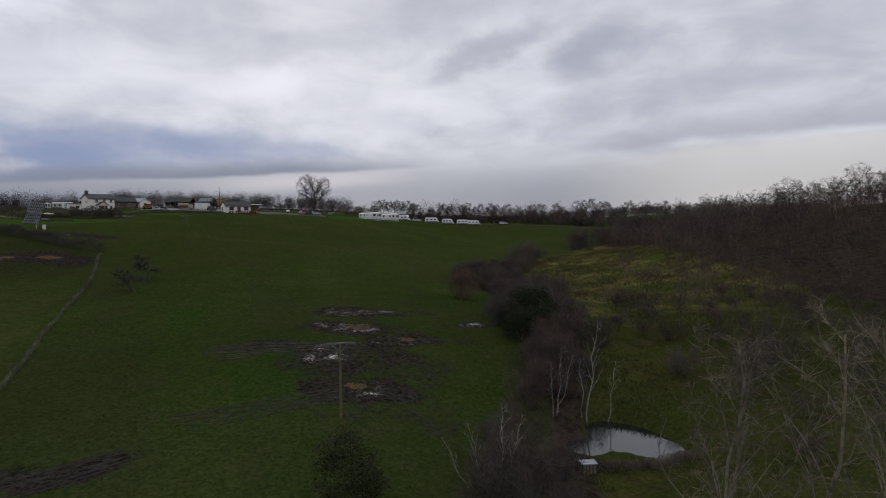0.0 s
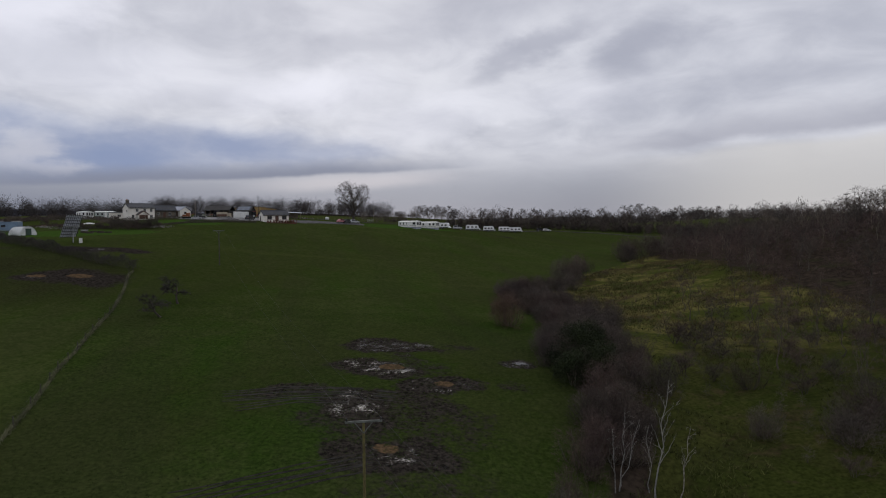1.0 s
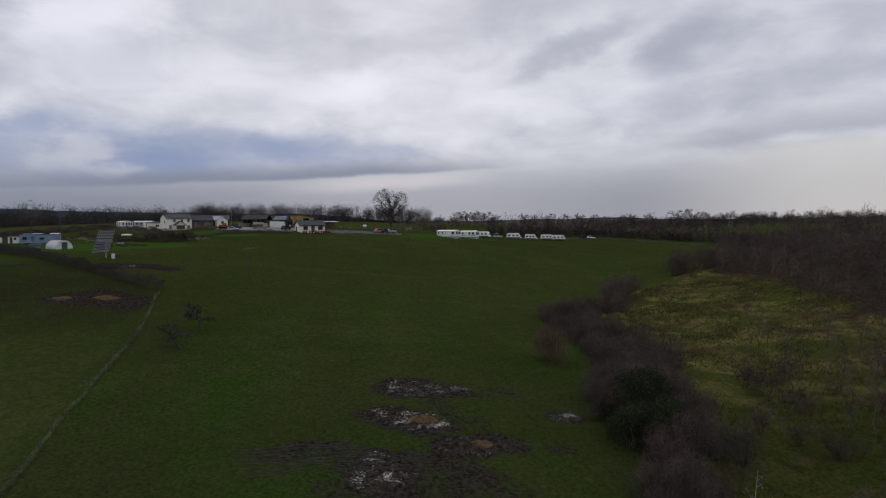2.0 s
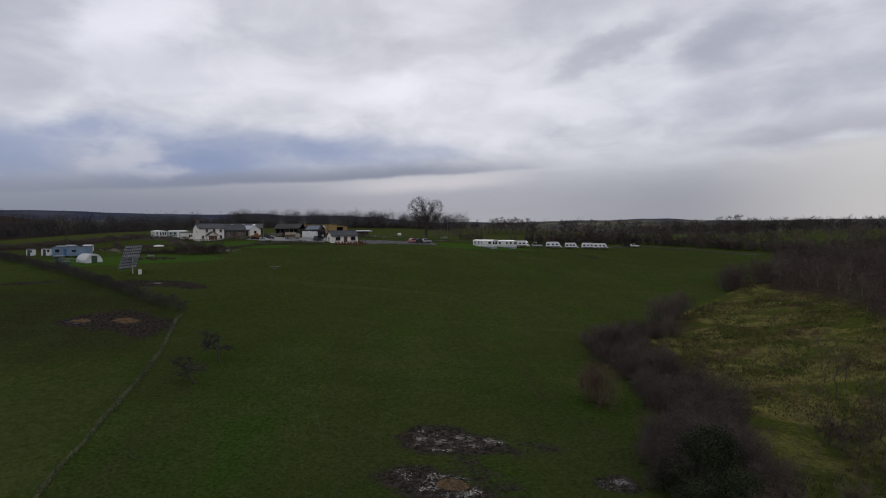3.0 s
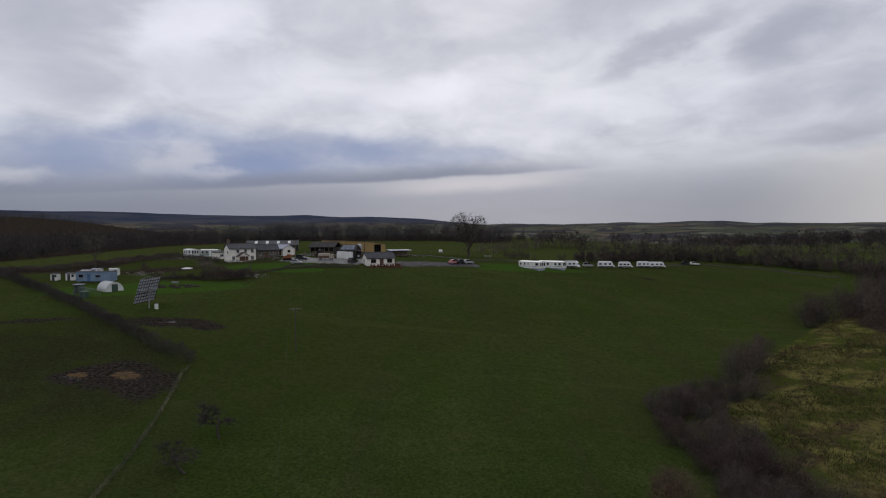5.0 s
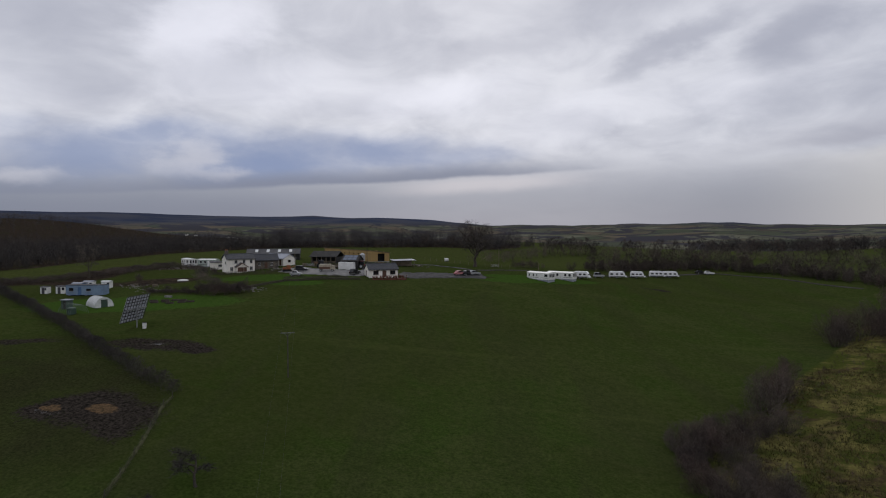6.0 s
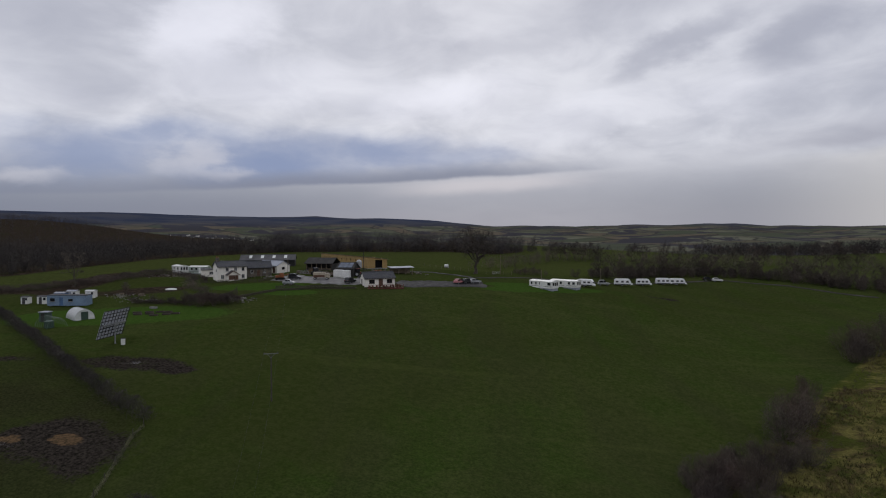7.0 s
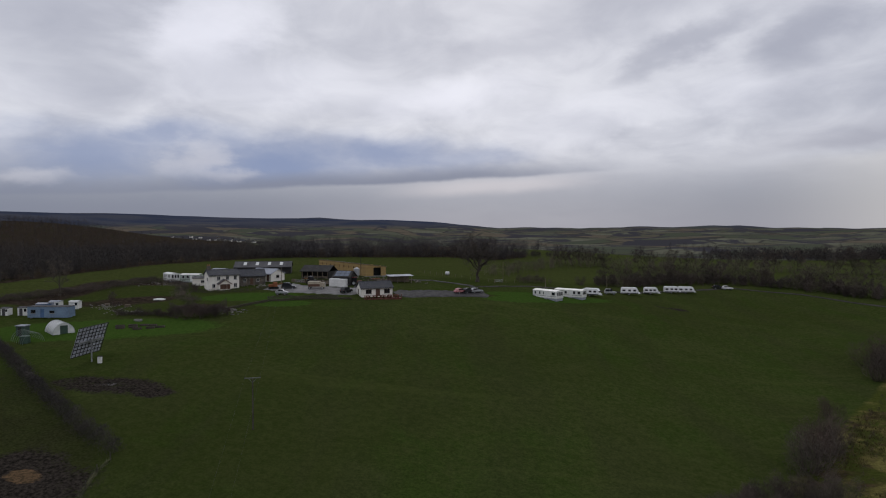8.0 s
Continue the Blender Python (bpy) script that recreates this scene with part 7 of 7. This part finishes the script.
def heap(x, y, spread, count, mat, label, size, seed, name="rubble_heap"):
    rng = random.Random(seed)
    ob = thing(name, pose(x, y, hz(x, y)), label, "rubble")
    for _ in range(count):
        px_, py_ = rng.gauss(0, spread), rng.gauss(0, spread * 0.5)
        s = size * rng.uniform(0.4, 1.3)
        piece = new("piece", rng.choice(LUMPS[mat.name]))
        piece.parent = ob
        piece.matrix_local = pose(px_, py_, hz(x + px_, y + py_) - hz(x, y) + s * 0.15, rng.uniform(-30, 30), rng.uniform(-30, 30), rng.uniform(0, 180)) @ Matrix.Diagonal((s, s, s, 1))


heap(-103.2, 199.5, 2.6, 90, RUBBLE, "heap of pale stone rubble and timber on the bank", 0.42, 1)
heap(-137.3, 196.5, 3.2, 60, RUBBLE, "pale scrap timber heap behind the garden", 0.34, 2, "scrap_heap")
heap(-129.0, 192.0, 2.4, 45, RUBBLE, "pale scrap and pallets by the garden hedge", 0.34, 3, "scrap_heap")
heap(-100.5, 243, 3.0, 40, STONE_WALL, "dark scrap metal heap behind the yard", 0.7, 5, "scrap_heap")
heap(-84, 262, 5.0, 70, STONE_WALL, "dark spoil heap beside the timber barn", 0.6, 6, "spoil_heap")
heap(-113, 231.5, 2.8, 40, RUBBLE, "pale garden stones in front of the stone range", 0.4, 7)
heap(-150, 231, 5.0, 70, STONE_WALL, "dark rubble strip below the static caravan", 0.5, 8)
boat = thing("upturned_boat", pose(-131.0, 207.4, hz(-131, 207.4) + 0.05, 0, 0, 30), "small white upturned boat on the grass", "boat")
hull = bmesh.new()
rows_h = []
for i in range(9):
    k = i / 8 * 2 - 1
    wdt = 0.55 * (1 - k * k) ** 0.7 + 0.02
    rows_h.append([hull.verts.new((k * 1.6, wdt * math.cos(math.pi * j / 6), 0.5 * math.sin(math.pi * j / 6) * (1 - 0.4 * k * k))) for j in range(7)])
for a, b in zip(rows_h, rows_h[1:]):
    for j in range(6):
        hull.faces.new((a[j], a[j + 1], b[j + 1], b[j]))
part("hull", hull, CARAVAN_SKIN, boat)


# ---- wheel ruts, and the village in the valley ----
RUT = plain("rutted_soil", (0.020, 0.017, 0.012), (0.007, 0.006, 0.0045), 0.9, 0, 2, 0.5, 0.03)
for i, ln_ in enumerate((
        [(-31, 38.5), (-28, 41), (-25, 43.5), (-23, 45.5)], [(-30, 37.2), (-26.8, 40), (-24, 42.6), (-22, 44.5)],
        [(-22.5, 51), (-19, 53.5), (-14.5, 56.5), (-9.5, 59.5)], [(-20.6, 50.3), (-17, 52.7), (-13, 55.3), (-9, 58.2)],
        [(-27, 70.5), (-21, 72.5), (-15, 73.2), (-9, 72.8)], [(-26, 68.6), (-20.5, 70.8), (-15, 71.6), (-9, 71.4)], [(-24, 67), (-19, 69.4), (-14, 70.2)])):
    for k, (ox, oy) in enumerate(((0, 0), (0.35, -0.55), (-0.3, 0.6))):
        draped("wheel_rut", [(x_ + ox + 0.3 * math.sin(x_ * 3 + k), y_ + oy + 0.25 * math.cos(x_ * 2 + k)) for x_, y_ in ln_], 0.13, RUT, "dark muddy wheel rut pressed into grass", 0.012, 20 + i * 3 + k, "rut")


def far_house(x, y, turn, paint, label):
    ob = thing("village_house", pose(x, y, hz(x, y) - 0.3, 0, 0, turn), label, "house", "valley village")
    part_of("wall", HOUSE_WALLS[paint], None, ob)
    part_of("roof", HOUSE_ROOF, None, ob)


HOUSE_WALLS = []
for mat_ in (WHITE_WALL, STONE_WALL):
    me_ = bpy.data.meshes.new("wall")
    bm_ = prism(bmesh.new(), [(0, 0), (6, 0), (6, 3.6), (3, 5.6), (0, 3.6)], 0, 8)
    bm_.to_mesh(me_)
    bm_.free()
    me_.materials.append(mat_)
    HOUSE_WALLS.append(me_)
HOUSE_ROOF = bpy.data.meshes.new("roof")
bm_ = bmesh.new()
prism(bm_, [(-0.4, 3.45), (3, 5.7), (3, 5.95), (-0.4, 3.7)], -0.4, 8.4)
prism(bm_, [(3, 5.7), (6.4, 3.45), (6.4, 3.7), (3, 5.95)], -0.4, 8.4)
bm_.to_mesh(HOUSE_ROOF)
bm_.free()
HOUSE_ROOF.materials.append(SLATE)
vil = random.Random(44)
for i in range(90):
    a_ = vil.choice((-40.5, -39.2, -35.8)) + vil.gauss(0, 0.9)
    x_, y_ = polar(a_, vil.uniform(1500, 1950))
    far_house(x_, y_, vil.uniform(-30, 30), 0 if vil.random() < 0.25 else 1, "white village house with slate roof" if i % 2 else "stone village house with slate roof")


# ---- more of the farm's clutter ----
def gate(x, y, turn, mat, label):
    ob = thing("field_gate", pose(x, y, hz(x, y), 0, 0, turn), label, "gate", "farm gates")
    for xx in (0, 3.2):
        part("gate_post", tube(bmesh.new(), (xx, 0, -0.3), (xx, 0, 1.35), 0.09, 0.08, 8), TIMBER, ob)
    for k in range(5):
        part("bar", tube(bmesh.new(), (0.12, 0, 0.25 + k * 0.22), (3.08, 0, 0.25 + k * 0.22), 0.025, 0.025, 6), mat, ob)
    part("brace", tube(bmesh.new(), (0.12, 0.03, 0.25), (3.08, 0.03, 1.13), 0.02, 0.02, 6), mat, ob)


gate(-107.5, 239.5, 20, STEEL, "galvanised field gate at the yard edge")
gate(-104.0, 241.0, 10, STEEL, "galvanised field gate beside the open shed")
gate(-98.6, 247.5, -20, STEEL, "galvanised gate between dark sheds")
gate(-84.0, 251.5, 40, TIMBER, "weathered timber gate by the track")
gate(-52.5, 285.0, 30, STEEL, "galvanised gate under the large tree")


def tractor(x, y, turn, paint, label):
    ob = thing("tractor", pose(x, y, hz(x, y), 0, 0, turn), label, "tractor")
    part("bonnet", boxes((0.4, 2.0, -0.4, 0.4, 0.8, 1.45), bevel=0.1), paint, ob)
    part("cab", boxes((-0.9, 0.4, -0.7, 0.7, 1.0, 2.45), bevel=0.08), GLASS, ob)
    part("cab_roof", boxes((-1.0, 0.5, -0.78, 0.78, 2.45, 2.6), bevel=0.04), paint, ob)
    part("exhaust", tube(bmesh.new(), (1.1, 0.3, 1.4), (1.1, 0.3, 2.4), 0.04, 0.04, 6), DARK_SHEET, ob)
    for wy_ in (-0.95, 0.6):
        wheel(ob, -0.6, wy_, 0.75, 0.75, 0.35)
        wheel(ob, 1.6, wy_ + 0.05, 0.45, 0.45, 0.25)


tractor(-88.2, 243.6, 25, RED_PAINT, "dull red tractor behind the dark shed")
tractor(-100.8, 238.4, 60, BLACK_PAINT, "dark tractor beside the farm trailer")


def implement(x, y, turn, mat, label):
    ob = thing("farm_implement", pose(x, y, hz(x, y), 0, 0, turn), label, "implement", "farm implements")
    part("frame", boxes((-1.3, 1.3, -0.06, 0.06, 0.7, 0.82), (-1.3, 1.3, 0.7, 0.82, 0.7, 0.82), (-0.06, 0.06, 0.06, 0.7, 0.7, 0.82)), mat, ob)
    for k in range(5):
        part("tine", tube(bmesh.new(), (-1.2 + k * 0.6, 0, 0.75), (-1.2 + k * 0.6, 0.25, -0.05), 0.05, 0.03, 5), mat, ob)
    part("hitch", tube(bmesh.new(), (0, -0.1, 0.76), (0, -0.9, 1.1), 0.05, 0.05, 5), mat, ob)


for x_, y_, t_, m_ in ((-106.5, 246.5, 15, RUST), (-102.8, 248.6, 70, DARK_SHEET), (-97.5, 250.5, 30, DARK_SHEET), (-108.8, 248.4, 100, DARK_SHEET), (-86.5, 256.5, 50, RUST), (-91.0, 255.2, 0, DARK_SHEET)):
    implement(x_, y_, t_, m_, "rusting cultivator frame standing behind the yard" if m_ is RUST else "dark steel cultivator frame behind the yard")


def pallet_stack(x, y, turn, n):
    ob = thing("pallet_stack", pose(x, y, hz(x, y), 0, 0, turn), "stack of weathered timber pallets", "pallets", "pallet stacks")
    for k in range(n):
        z0 = k * 0.15
        part("pallet", boxes((0, 1.2, 0, 0.1, z0, z0 + 0.1), (0, 1.2, 0.45, 0.55, z0, z0 + 0.1), (0, 1.2, 0.9, 1.0, z0, z0 + 0.1), *[(q * 0.22, q * 0.22 + 0.12, 0, 1.0, z0 + 0.1, z0 + 0.13) for q in range(6)]), TIMBER, ob)


for x_, y_, t_, n_ in ((-110.6, 243.2, 10, 6), (-95.8, 246.5, 40, 5), (-133.5, 197.5, 20, 4), (-140.2, 197.8, 50, 3), (-82.2, 249.0, 15, 4)):
    pallet_stack(x_, y_, t_, n_)


# garden palings before the farmhouse
def palings(line, high, label, mat):
    ob = thing("garden_fence", pose(line[0][0], line[0][1], hz(*line[0])), label, "fence", "garden fences")
    inv = ob.matrix_world.inverted()
    me = bpy.data.meshes.new("paling")
    bm = boxes((-0.07, 0.07, -0.02, 0.02, -0.2, high))
    bm.to_mesh(me)
    bm.free()
    me.materials.append(mat)
    for (ax, ay), (bx, by) in zip(line, line[1:]):
        l, a = math.hypot(bx - ax, by - ay), math.degrees(math.atan2(by - ay, bx - ax))
        for i in range(int(l / 0.34)):
            k = i * 0.34 / l
            x, y = ax + (bx - ax) * k, ay + (by - ay) * k
            s = new("paling", me)
            s.parent = ob
            s.matrix_local = inv @ pose(x, y, hz(x, y), stone_rng.uniform(-3, 3), stone_rng.uniform(-3, 3), a)
    return ob


palings([(-129, 217.8), (-121, 218.8), (-112, 222.6)], 1.0, "dark timber palings before the farmhouse", OLD_BOARD)
palings([(-112, 222.6), (-108.5, 229)], 1.0, "dark timber palings beside the yard", OLD_BOARD)
pergola = thing("pergola", pose(-117.8, 229.6, hz(-116, 231), 0, 0, 42), "pale timber pergola before the stone range", "pergola")
for i in range(3):
    for j in range(2):
        part("post", boxes((i * 2.0, i * 2.0 + 0.12, j * 2.0, j * 2.0 + 0.12, -0.4, 2.2)), TIMBER, pergola)
for i in range(5):
    part("rafter", boxes((i * 1.0 + 0.02, i * 1.0 + 0.10, -0.3, 2.4, 2.2, 2.32)), TIMBER, pergola)
brown_bush = plant(SHRUBS[1], "shrub", -130.8, 222.6, 0.55, 0.5, "rounded red-brown shrub beside the farmhouse", "shrub")
for x_, y_, w_ in ((-118.5, 184.6, 1.8), (-124.5, 192.2, 1.2)):
    tr_ = thing("trough", pose(x_, y_, hz(x_, y_)), "low pale garden trough on grass", "trough")
    part("basin", boxes((0, w_, 0, 0.1, 0, 0.45), (0, w_, 0.7, 0.8, 0, 0.45), (0, 0.1, 0.1, 0.7, 0, 0.45), (w_ - 0.1, w_, 0.1, 0.7, 0, 0.45), (0.1, w_ - 0.1, 0.1, 0.7, 0.05, 0.12)), SLAB, tr_)
